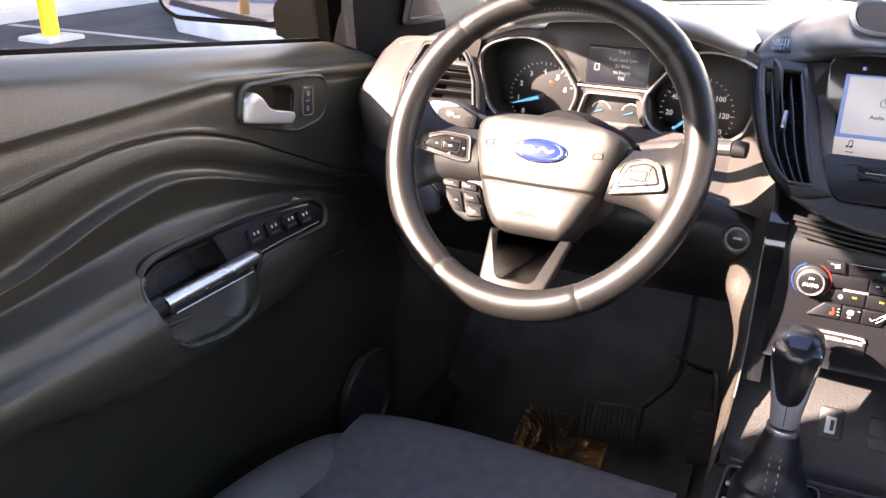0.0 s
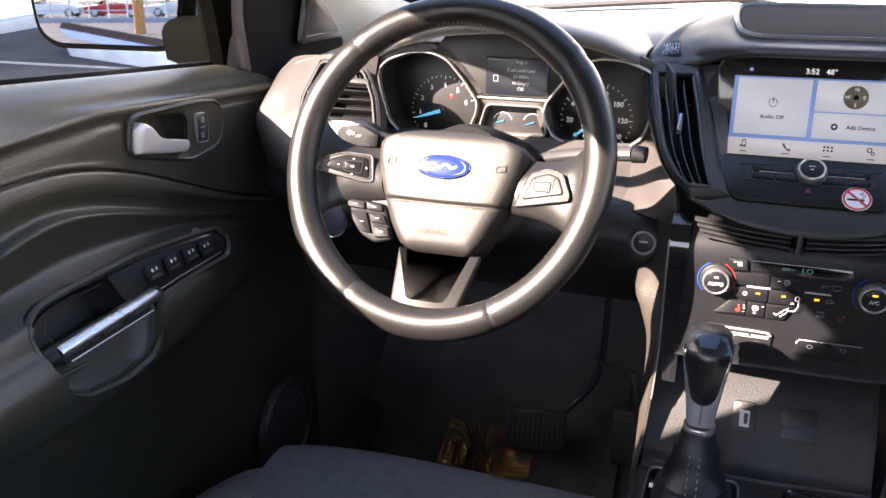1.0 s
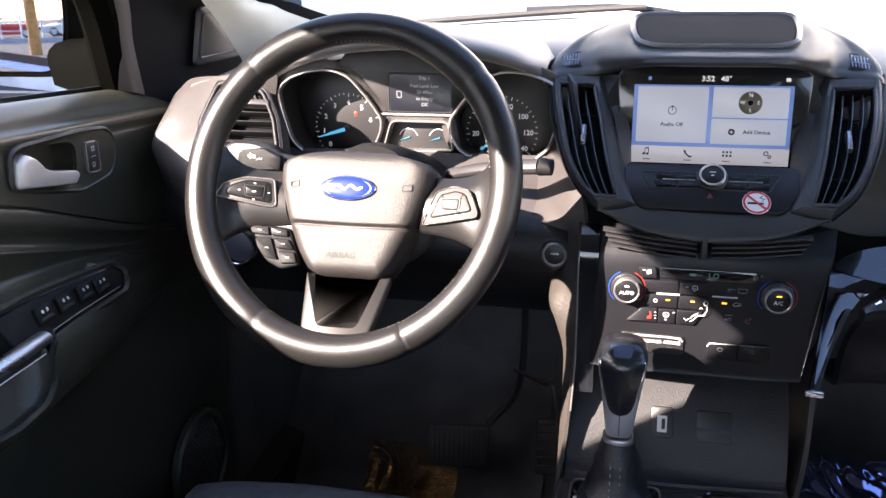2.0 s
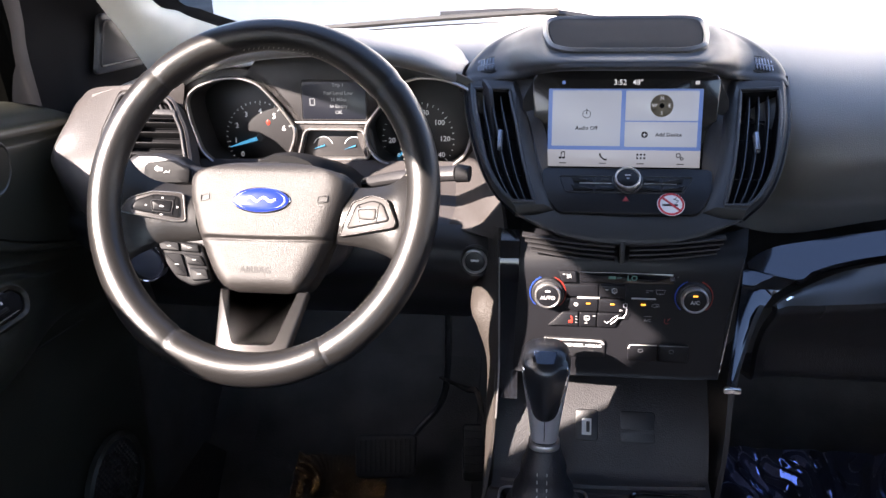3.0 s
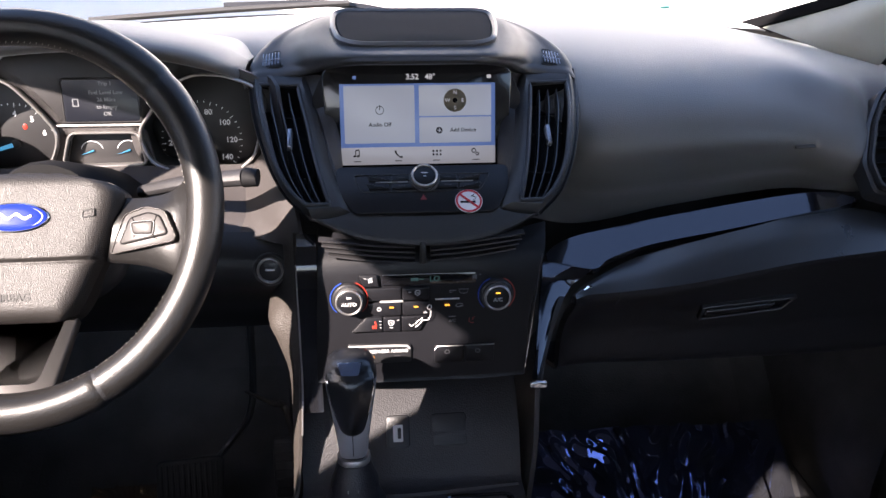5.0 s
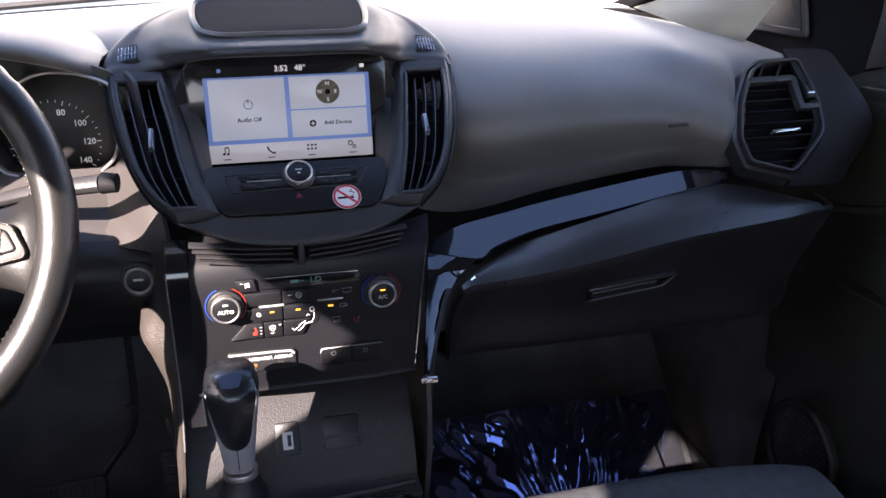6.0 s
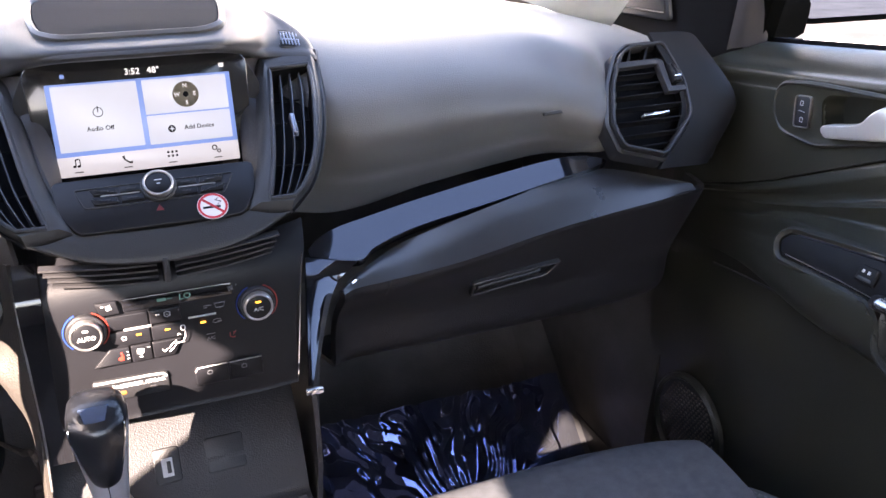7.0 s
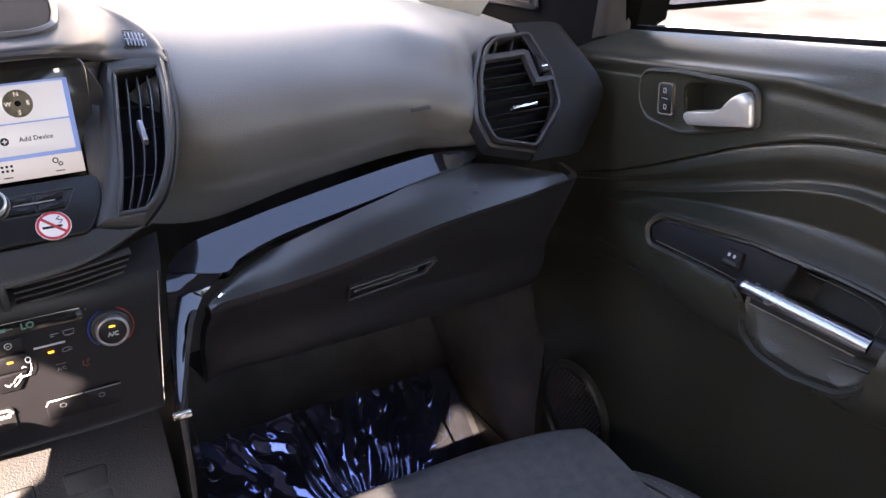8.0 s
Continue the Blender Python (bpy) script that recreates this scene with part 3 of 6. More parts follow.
lid_edge = shelf_edge + [(.660, -.040, .908), (.685, .020, .900)]
glove_rows = [lid_edge]
for dy, z0, lift in ((.012, .850, .5), (.035, .828, .35), (.055, .79, .2), (.062, .748, .08), (.09, .728, 0.0), (.2, .69, 0.0)):
    glove_rows.append([(p[0], p[1] + dy, z0 + (p[2] - .88) * lift) for p in lid_edge])
glove_rows[1] = [(p[0], p[1] + .004, p[2] - .012) for p in lid_edge]
glove = part("glove_box", sheet(loft(glove_rows, 34, 40), 0.008), mat("glove_plastic", (0.019, 0.018, 0.020), 0.50, grain=0.45, size=600, vary=0.12, spec=0.28), dash, "dark plastic glove box lid")
gl = Plane((.388, -.0475, .829), (1, -.02, .10), (0, -.45, .9))
part("latch_frame", bezel(rounded([(-.058, -.012), (.045, -.010), (.060, .014), (-.056, .014)], .004), gl, .0035, .006), SHELF, glove)
part("latch_recess", prism(rounded([(-.054, -.009), (.042, -.007), (.055, .011), (-.052, .011)], .003), gl, .002, .0004, base=-.001), VOID, glove)
part("latch", prism(rounded([(-.050, -.006), (.030, -.004), (.036, .004), (-.049, .004)], .003), gl, .006, .002, base=-.001), SHELF, glove, "glove box release")
part("lid_seam", tube(spline([(.222, -.0815, .8685), (.2215, -.079, .86), (.221, -.07, .848)], 8), 0.0011, 5), DARK, glove)
# inner side of the passenger footwell, beside the console
side = loft([[(.119, -.147, .797), (.138, -.110, .833), (.156, -.082, .866), (.19, .0, .86)], [(.118, -.16, .72), (.125, -.1, .73), (.14, -.02, .74), (.16, .06, .74)], [(.112, -.16, .6), (.12, -.1, .6), (.125, 0, .6), (.13, .2, .6)], [(.11, -.16, .26), (.115, -.1, .26), (.12, 0, .26), (.125, .5, .26)]], 12, 12)
part("footwell_side", sheet(side, 0.005), HARD, dash)

# ---- end vents ----
VENT = [(-.058, -.022), (-.043, .027), (-.021, .065), (-.004, .075), (.046, .077), (.060, .024), (.057, -.014), (.053, -.025), (.002, -.070), (-.052, -.053)]


def end_vent(s):
    pl = Plane((s * .572, -.024, 1.019), (1, 0, 0), (0, .62, .78))
    o = lambda pts: [(s * a, b) for a, b in pts]
    # passenger collar is darker: that side's shade is put into its colour
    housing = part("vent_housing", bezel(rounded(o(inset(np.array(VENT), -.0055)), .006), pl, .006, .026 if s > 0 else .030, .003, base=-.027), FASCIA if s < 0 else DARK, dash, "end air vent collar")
    part("duct", prism(rounded(o(VENT), .008), pl, .004, .001, base=-.026), VOID, housing)
    part("rim", bezel(rounded(o(VENT), .008), pl, .0035, .012, .001, base=-.006), HARD, housing)
    part("crossbar", prism(o([(-.030, .053), (.030, .054), (.035, .047), (-.033, .045)]), pl, .010, .001, base=-.004), HARD, housing)
    part("crossbar", prism(o([(.026, .052), (.035, .052), (.037, .016), (.056, .016), (.056, .009), (.030, .009)]), pl, .010, .001, base=-.004), HARD, housing)
    part("wheel", prism(rounded(o([(.040, .046), (.050, .040), (.054, .020), (.041, .020)]), .003), pl, .014, .003, base=-.004), PANEL, housing)
    part("wheel_mark", prism(o([(.042, .026), (.051, .026), (.051, .0285), (.042, .0285)]), pl, .0155, .0004, base=-.004), CHROME, housing)
    for b in (.039, .026, .012, -.003, -.021, -.038, -.053):
        x0 = float(np.interp(b, [-.053, -.022, .027, .065], [-.050, -.056, -.041, -.020]))
        x1 = .029 if b > .009 else float(np.interp(b, [-.070, -.025, 0], [.002, .051, .055]))
        part("slat", prism(o([(x0, b), (x1, b + .001), (x1, b - .0006), (x0, b - .0010)]), pl, .016, .0004, base=-.018), MATTE, housing)
    for a in (-.012, .012):
        part("slat", prism(o([(a, .055), (a + .012, .074), (a + .0145, .074), (a + .004, .055)]), pl, .014, .0004, base=-.016), MATTE, housing)
    part("tab", prism(rounded(o([(-.015, -.0205), (.021, -.0195), (.021, -.0150), (-.015, -.0160)]), .001), pl, .012, .001, base=-.004), CHROME, housing, "chrome vent tab")
    # fin between the vent and the door
    top = [(s * .600, .06, 1.100), (s * .61, .05, 1.095), (s * .62, .045, 1.09), (s * .63, .04, 1.085)]
    near = [(s * .602, .035, 1.088), (s * .618, -.004, 1.040), (s * .617, -.030, 1.000), (s * .565, -.066, .948)]
    mid = [(s * .660, .036, 1.084), (s * .678, -.022, 1.032), (s * .676, -.034, .996), (s * .645, -.045, .940)]
    far = [(s * .688, .045, 1.068), (s * .702, -.014, 1.016), (s * .703, -.015, .984), (s * .690, .0, .930)]
    back = [(s * .735, .10, 1.045), (s * .742, .06, 1.0), (s * .742, .05, .96), (s * .74, .05, .905)]
    # same for the fin: shade on the passenger side is put into darker plastic
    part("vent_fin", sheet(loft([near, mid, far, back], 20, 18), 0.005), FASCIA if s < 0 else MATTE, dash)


end_vent(-1)
end_vent(1)

# ---- driver side: fascia, cluster, knee panel ----
fascia = loft([[(-.66, .03, 1.075), (-.655, .0, 1.03), (-.65, -.02, .98), (-.65, -.02, .93)], [(-.60, .045, 1.09), (-.59, .04, 1.04), (-.58, .02, .98), (-.58, .0, .93)], [(-.55, .06, 1.085), (-.555, .055, 1.04), (-.54, .05, .98), (-.52, .02, .93)]], 12, 14)
part("fascia_side", sheet(fascia, 0.005), FASCIA, dash, "taupe fascia beside the gauges")
low = loft([[(x, .055, .985), (x, .03, .965), (x, -.01, .945), (x, -.04, .925)] for x in (-.56, -.46, -.36, -.26, -.19)], 14, 10)
part("fascia_lower", sheet(low, 0.005), FASCIA, dash, "taupe fascia below the gauges")
right = loft([[(-.165, .066, 1.09), (-.163, .062, 1.04), (-.176, .058, 1.0), (-.205, .046, .965), (-.205, -.03, .93)], [(-.160, .060, 1.085), (-.156, .035, 1.045), (-.158, -.005, 1.003), (-.158, -.045, .963), (-.15, -.07, .935)], [(-.155, .05, 1.08), (-.148, .02, 1.04), (-.142, -.03, 1.0), (-.13, -.08, .965), (-.125, -.10, .94)]], 12, 18)
part("fascia_inner", sheet(right, 0.005), FASCIA, dash, "taupe fascia between gauges and centre stack")
knee = loft([[(x, -.035 + e, .935), (x, -.055 + e, .915), (x, -.055 + e, .890), (x, -.02 + e, .855), (x, .06 + e, .80), (x, .14 + e, .74), (x, .25, .68)] for x, e in ((-.74, .09), (-.66, .05), (-.56, .02), (-.4, 0), (-.24, 0), (-.13, -.01))], 30, 22)
part("knee_panel", sheet(knee, 0.006), DARK, dash, "black knee panel under the steering column")
start = Plane((-.166, -.066, .905), (1, -.05, 0), (0, .1, 1))
b = part("start_button", prism(circle(.0145, 28), start, .006, .002), DARK, dash, "round engine start button")
part("button_ring", bezel(circle(.0145, 28), start, .0028, .008, .001), SATIN, b)
part("button_mark", prism(box_outline(.010, .0025, .0008, 0, .001), start, .0066, .0002), INK, b)
part("button_rim", bezel(circle(.019, 28), start, .0045, .004, .001), HARD, b)
lamp = Plane((-.583, -.037, .880), (1, -.05, 0), (0, .1, 1))
b = part("headlamp_switch", prism(circle(.022, 32), lamp, .012, .004), mat("switch_grey", (0.05, 0.055, 0.075), 0.4), dash, "round headlamp switch with a pale ring")
part("switch_ring", bezel(circle(.0255, 32), lamp, .0022, .014, .0008), CHROME, b)
column = rings([[(-.374 + w * math.cos(a), y, z + h * math.sin(a)) for a in np.linspace(0, 2 * math.pi, 20, endpoint=False)] for y, w, h, z in ((.05, .07, .055, .935), (-.02, .075, .06, .955), (-.07, .062, .048, .985), (-.095, .045, .036, 1.0))])
part("column_shroud", column, MATTE, dash, "black steering column shroud")

# gauge cluster
cluster = thing("gauge_cluster", (-.375, .08, .97), "gauge cluster with two teardrop dials and a small trip display", "gauge cluster")
cl = Plane((-.375, .062, 1.035), (1, 0, 0), (0, .10, 1))
part("cluster_plate", prism(rounded([(-.178, -.058), (.200, -.058), (.200, .02), (.17, .056), (.05, .075), (-.06, .075), (-.15, .060), (-.180, .01)], .012), cl, .004, .001, base=-.062), VOID, cluster)
DIAL = mat("dial_black", (0.018, 0.017, 0.018), 0.5)
NEEDLE = glow("needle_blue", (0.10, 0.55, 0.95), 0.10)
DIALINK = mat("dial_ink", (0.62, 0.63, 0.65), 0.6)
DIALINK.node_tree.nodes["Principled BSDF"].inputs["Emission Color"].default_value = (0.8, 0.85, 0.9, 1)
DIALINK.node_tree.nodes["Principled BSDF"].inputs["Emission Strength"].default_value = 0.04
LCDINK = glow("display_ink", (0.55, 0.57, 0.60), 0.022)
WARN = glow("warning_red", (0.9, 0.08, 0.05), 0.13)
dial = [(-.176, .030), (-.161, .0442), (-.132, .0543), (-.102, .0563), (-.078, .0482), (-.053, .0211), (-.034, -.005), (-.035, -.0211), (-.046, -.0452), (-.074, -.0533), (-.136, -.0573), (-.160, -.0382), (-.173, .005)]
MID = .0125


def gauge(sign, ticks, numbers, hub, needle_at, name, step):
    o = rounded(dial if sign > 0 else [(2 * MID - a, b) for a, b in dial[::-1]], .010, 3)
    d = part(name, prism(o, cl, .003, .0005, base=-.053), DIAL, cluster)
    part("dial_tunnel", bezel(np.array(inset(np.array(o), -.0035)), cl, .0035, .054, .0005, base=-.054), DIAL, d)
    part("dial_surround", bezel(np.array(inset(np.array(o), -.013)), cl, .0105, .004, .001, base=-.004), FASCIA, d)
    face = cl.moved(0, 0, -.050)
    part("dial_rim", bezel(np.array(inset(np.array(o), -.0025)), cl, .0032, .010, .0012, base=-.001), SATIN, d, "thin silver rim")
    bm = bmesh.new()
    for k in range(ticks):
        a = radians(221 - k * step / 4)
        r0, r1 = (.0435, .0485) if k % 4 == 0 else (.0460, .0485)
        c, sn = math.cos(a), math.sin(a)
        q = lambda r, w: (hub[0] + r * c - w * sn, hub[1] + r * sn + w * c)
        prism([q(r0, -.0004), q(r1, -.0004), q(r1, .0004), q(r0, .0004)], face, .0003, .0001, base=.0, bm=bm)
    part("tick_marks", bm, DIALINK, d)
    for k, n in enumerate(numbers):
        if n:
            a = radians(221 - k * step)
            words("numeral", n, .0095, face, (hub[0] + .0355 * math.cos(a), hub[1] + .0355 * math.sin(a)), DIALINK, d, .0006)
    a = radians(needle_at)
    c, sn = math.cos(a), math.sin(a)
    q = lambda r, w: (hub[0] + r * c - w * sn, hub[1] + r * sn + w * c)
    n = part("needle", prism([q(.004, -.0026), q(.020, -.0022), q(.044, -.0006), q(.044, .0006), q(.020, .0022), q(.004, .0026)], face, .001, .0003, base=.004), NEEDLE, d, "blue needle")
    part("hub", prism(circle(.0055, 16, 1, 1, *hub), face, .004, .001, base=.0), DIAL, n)
    return d


part("display_surround", prism([(-.100, .0575), (-.076, .050), (-.050, .0215), (-.034, .001), (.059, .001), (.075, .0215), (.101, .050), (.125, .0575), (.10, .085), (.03, .094), (-.03, .094), (-.075, .085)], cl, .002, .0003, base=-.002), DIAL, cluster, "black surround of the trip display")
part("lower_band", tube([cl((-.038, .0005), .002), cl((.063, .0005), .002)], .0016, 6), SATIN, cluster, "thin silver line under the display")
gauge(1, 25, ["0", "1", "2", "3", "4", "5", "6"], (-.100, -.027), 197, "tachometer", 33.5)
gauge(-1, 29, ["0", "20", "40", "60", "80", "100", "120", "140"], (.117, -.027), 221, "speedometer", 36.8)
part("warning_light", prism(circle(.0028, 10, 1, 1.3, -.088, -.007), cl, .0006, .0002, base=-.050), WARN, cluster)
lcd_pl = cl.moved(.0185, .0285, .0008)
LCD = glow("trip_display", (0.03, 0.034, 0.05), 0.035)
d = part("trip_display", prism(box_outline(.082, .047, .003), lcd_pl, .002, .0004), LCD, cluster, "dim grey trip display")
part("display_frame", bezel(box_outline(.086, .051, .004), lcd_pl, .002, .003, .0008, base=-.001), DIAL, d)
for body, y in (("Trip 1", .019), ("Fuel Level Low", .009), ("26 Miles", .001), ("to Empty", -.007), ("OK", -.015)):
    words("display_text", body, .0062, lcd_pl, (.006, y), LCDINK, d, .0022)
part("pump_icon", bezel(box_outline(.007, .009, .001, -.028, -.002), lcd_pl, .0012, .0004, .0001, base=.002), LCDINK, d)
fuel = rounded([(-.031, -.0462), (.062, -.0452), (.055, -.0085), (-.020, -.0085)], .008)
d = part("fuel_gauge", prism(fuel, cl, .003, .0005, base=-.012), DIAL, cluster)
part("gauge_surround", bezel(np.array(inset(np.array(fuel), -.010)), cl, .0085, .004, .001, base=-.004), FASCIA, d)
part("gauge_rim", bezel(np.array(inset(np.array(fuel), -.0022)), cl, .0028, .018, .001, base=-.012), SATIN, d, "thin silver rim")
for cx in (-.001, .040):
    bm = bmesh.new()
    arc = [(cx + .013 * math.cos(a), -.032 + .013 * math.sin(a)) for a in np.linspace(0.3, 2.8, 12)]
    tube([cl(p, -.0085) for p in arc], .0005, 4, bm=bm)
    part("gauge_arc", bm, DIALINK, d)
    part("needle", prism([(cx - .013, -.035), (cx + .002, -.031), (cx + .002, -.029)], cl, .001, .0002, base=-.008), NEEDLE, d, "blue needle")
brow = []
for x, zl, yl in ((-.575, 1.080, .060), (-.53, 1.104, .045), (-.476, 1.121, .032), (-.42, 1.130, .022), (-.34, 1.133, .016), (-.28, 1.124, .015), (-.240, 1.114, .022), (-.212, 1.100, .045), (-.196, 1.086, .080)):
    brow.append([(x, .085, zl - .014), (x, yl + .012, zl - .010), (x, yl, zl - .004), (x, yl + .004, zl + .006), (x, yl + .04, zl + .012), (x, .13, zl + .010), (x, .22, min(zl + .004, 1.112))])
part("gauge_hood", sheet(loft(brow, 40, 22), 0.004), SOFT, dash, "rounded hood over the gauges")

# ---- centre stack ----
stack = thing("centre_stack", (0, .0, .66), "shield-shaped centre stack in dark grey plastic", "centre stack")
hood_rows = [
    [(0, .034, 1.114), (.04, .035, 1.114), (.070, .044, 1.112), (.096, .08, 1.102), (.116, .112, 1.090), (.144, .122, 1.084), (.180, .120, 1.075), (.182, .125, 1.060)],
    [(0, -.016, 1.117), (.04, -.015, 1.117), (.072, -.006, 1.115), (.100, .030, 1.105), (.122, .066, 1.092), (.150, .076, 1.087), (.187, .074, 1.081), (.190, .090, 1.050)],
    [(0, -.019, 1.121), (.04, -.018, 1.121), (.078, -.008, 1.119), (.106, .030, 1.110), (.128, .070, 1.099), (.154, .084, 1.094), (.188, .084, 1.088), (.192, .098, 1.058)],
    [(0, -.010, 1.124), (.045, -.009, 1.124), (.084, .003, 1.123), (.112, .042, 1.116), (.134, .082, 1.106), (.157, .097, 1.101), (.187, .098, 1.096), (.192, .108, 1.066)],
    [(0, .045, 1.131), (.048, .046, 1.131), (.096, .055, 1.131), (.120, .085, 1.125), (.140, .112, 1.115), (.158, .123, 1.110), (.180, .124, 1.106), (.186, .132, 1.074)],
    [(0, .110, 1.142), (.048, .111, 1.142), (.094, .116, 1.142), (.112, .134, 1.139), (.128, .150, 1.130), (.142, .160, 1.124), (.156, .166, 1.119), (.164, .172, 1.085)],
    [(0, .200, 1.138), (.040, .200, 1.138), (.072, .202, 1.138), (.086, .205, 1.137), (.096, .208, 1.135), (.104, .215, 1.134), (.112, .215, 1.130), (.120, .220, 1.095)],
    [(0, .275, 1.128), (.022, .275, 1.128), (.040, .273, 1.127), (.052, .272, 1.126), (.060, .270, 1.125), (.066, .269, 1.124), (.072, .268, 1.122), (.080, .272, 1.095)],
    [(0, .300, 1.100), (.022, .300, 1.100), (.040, .298, 1.099), (.052, .296, 1.098), (.060, .294, 1.097), (.066, .292, 1.096), (.072, .290, 1.095), (.082, .290, 1.085)],
]


def both(row):
    return mirror_x(row[:0:-1]) + row


part("stack_hood", sheet(loft([both(r) for r in hood_rows], 60, 90), 0.003), HOOD, stack, "soft-touch hood over the touchscreen")
binpl = Plane((0, .048, 1.1375), (1, 0, 0), (0, 1, .195))
lid_line = rounded([(-.064, -.034), (.064, -.034), (.082, -.020), (.090, .022), (.090, .076), (-.090, .076), (-.090, .022), (-.082, -.020)], [.014, .014, .022, .03, .02, .02, .03, .022], 5)
part("bin_lid", dome(lid_line, binpl, ((0, -.012), (.0, .0012), (.012, .0024), (.03, .0026), (.6, .0026))), LID, stack, "storage bin lid, its shade put into the colour")
part("bin_rim", bezel(np.array(inset(np.array(lid_line), -.0065)), binpl, .0062, .0075, .0028, base=-.003), LIDRIM, stack, "rounded rim of the storage bin")
shield_line = [tuple(np.array(r[6]) + (.0018, 0, -.001)) for r in hood_rows[1:8]]
for s in (-1, 1):
    part("edge_gap", tube(spline([(s * p[0], p[1], p[2]) for p in shield_line], 40), .0018, 6), VOID, stack, "dark gap round the stack hood")
for s in (-1, 1):
    wing_in = [(s * .128, .075, 1.088), (s * .120, .062, 1.074), (s * .108, .0, 1.047), (s * .098, -.05, 1.020), (s * .086, -.084, .998), (s * .077, -.103, .981)]
    wing_out = [(s * .190, .085, 1.090), (s * .188, .066, 1.078), (s * .177, .0, 1.053), (s * .160, -.057, 1.022), (s * .141, -.090, .996), (s * .116, -.108, .977)]
    vo = [(s * .1785, .064, 1.0765), (s * .1745, .030, 1.064), (s * .167, -.008, 1.050), (s * .1535, -.060, 1.019), (s * .136, -.090, .997), (s * .122, -.101, .987)]
    vi = [(s * .1345, .060, 1.0745), (s * .1295, .030, 1.063), (s * .1225, -.006, 1.049), (s * .1125, -.055, 1.020), (s * .1035, -.086, .999), (s * .098, -.100, .986)]
    face_out = np.array((0, -.59, .81))
    A, B, OUT, IN = spline(vo, 26), spline(vi, 26), spline(wing_out, 26), spline(wing_in, 26)
    lift = face_out * .0045
    outer_loop, vent_loop = np.vstack([OUT, IN[::-1]]), np.vstack([A, B[::-1]]) + lift * .6
    half = outer_loop * .45 + vent_loop * .55 + lift
    wing = part("stack_wing", rings([outer_loop - face_out * .006, outer_loop, outer_loop * .8 + vent_loop * .2 + lift * .55, half, vent_loop + lift * .45, vent_loop - face_out * .003], None, False, False), HOOD, stack, "side wing of the stack round an air vent")
    skirt = loft([wing_out, [(p[0] * 1.02 + s * .004, p[1] + .03, p[2] - .008) for p in wing_out], [(p[0] * .99, p[1] + .09, p[2] - .012) for p in wing_out]], 8, 30)
    part("stack_skirt", sheet(skirt, 0.003), HOOD, stack)
    part("edge_gap", tube(OUT + (s * .0016, 0, -.001), .0015, 6), VOID, stack)
    # vent: a deep duct with upright vanes
    deep = vent_loop - face_out * .030
    mid_x = vent_loop.mean(0)
    vent = part("air_vent", rings([vent_loop + (vent_loop - mid_x) * .01, vent_loop - face_out * .010, mid_x - face_out * .030 + (deep - mid_x + face_out * .030) * .9], None, False, True), VOID, wing, "centre air vent with upright slats")
    part("vent_rim", tube(vent_loop + lift * .35, .0026, 8, closed=True), HARD, vent)
    for f in (.26, .5, .74):
        row = (A * (1 - f) + B * f)[1:-1]
        part("slat", sheet(np.array([row - face_out * .020, row - face_out * .0025, row - face_out * .0025 + (s * .0012, 0, 0), row - face_out * .020 + (s * .0012, 0, 0)]), loop_u=True), VANE, vent)
    for k in (5, 10, 15, 20):
        part("cross_vane", tube([A[k] - face_out * .024, B[k] - face_out * .024], .0012, 5), MATTE, vent)
    tp = (A[12] + B[12]) / 2
    part("tab", prism(rounded([(-.0026, -.0125), (.0026, -.0125), (.0026, .0125), (-.0026, .0125)], .001), Plane(tp - face_out * .004, (1, 0, 0), (s * .10, .50, .36)), .008, .0016), TABSILVER, vent, "silver vent tab")
    # sensor grille beside the hood
    sv = Plane((s * .1665, .096, 1.1002), (1, 0, -s * .17), (s * -.10, .9, .42))
    quad = [(-.012, -.015), (.014, -.014), (.011, .010), (-.002, .016), (-.011, .015)]
    gr = part("top_grille", prism(rounded([(s * a, b) for a, b in quad], .003), sv, .0034, .0012, base=-.0014), MATTE, stack, "small upper defroster grille")
    part("grille_rim", bezel(rounded([(s * a * 1.14, b * 1.12) for a, b in quad], .003), sv, .0016, .0030, .0008, base=-.0012), HOOD, gr)
    for k in range(6):
        a = -.0085 + k * .0036
        part("fin", prism([(s * a - .0006, -.012), (s * a + .0006, -.012), (s * (a - .001) + .0006, .012), (s * (a - .001) - .0006, .012)], sv, .0014, .0004, base=.002), TABSILVER, gr)
    part("fin", prism([(-.011, -.003), (.011, -.003), (.011, -.0018), (-.011, -.0018)], sv, .0016, .0004, base=.002), TABSILVER, gr)
    # cheek between wing and screen
    scr_side = [(s * .098, .04, 1.094), (s * .096, .036, 1.085), (s * .092, .02, 1.05), (s * .090, .006, 1.02), (s * .089, .0, 1.002), (s * .088, -.02, .995)]
    part("screen_cheek", sheet(loft([wing_in, scr_side], 5, 24), 0.003), HARD, stack)
chin_top = [(-.077, -.103, .981), (-.04, -.107, .978), (0, -.108, .977), (.04, -.107, .978), (.077, -.103, .981)]
chin_mid = [(-.098, -.108, .977), (-.05, -.118, .966), (0, -.120, .963), (.05, -.118, .966), (.098, -.108, .977)]
chin_low = [(-.117, -.107, .976), (-.065, -.121, .958), (0, -.124, .951), (.065, -.121, .958), (.117, -.107, .976)]
chin_in = [(-.121, -.080, .968), (-.07, -.10, .951), (0, -.102, .945), (.07, -.10, .951), (.121, -.080, .968)]
part("stack_chin", sheet(loft([chin_top, chin_mid, chin_low, chin_in], 14, 30), 0.003), HOOD, stack, "rounded lower lip of the stack")

# touchscreen
screen = thing("touchscreen", (0, .02, 1.0), "lit touchscreen with pale blue tiles and dark icons", "touchscreen")
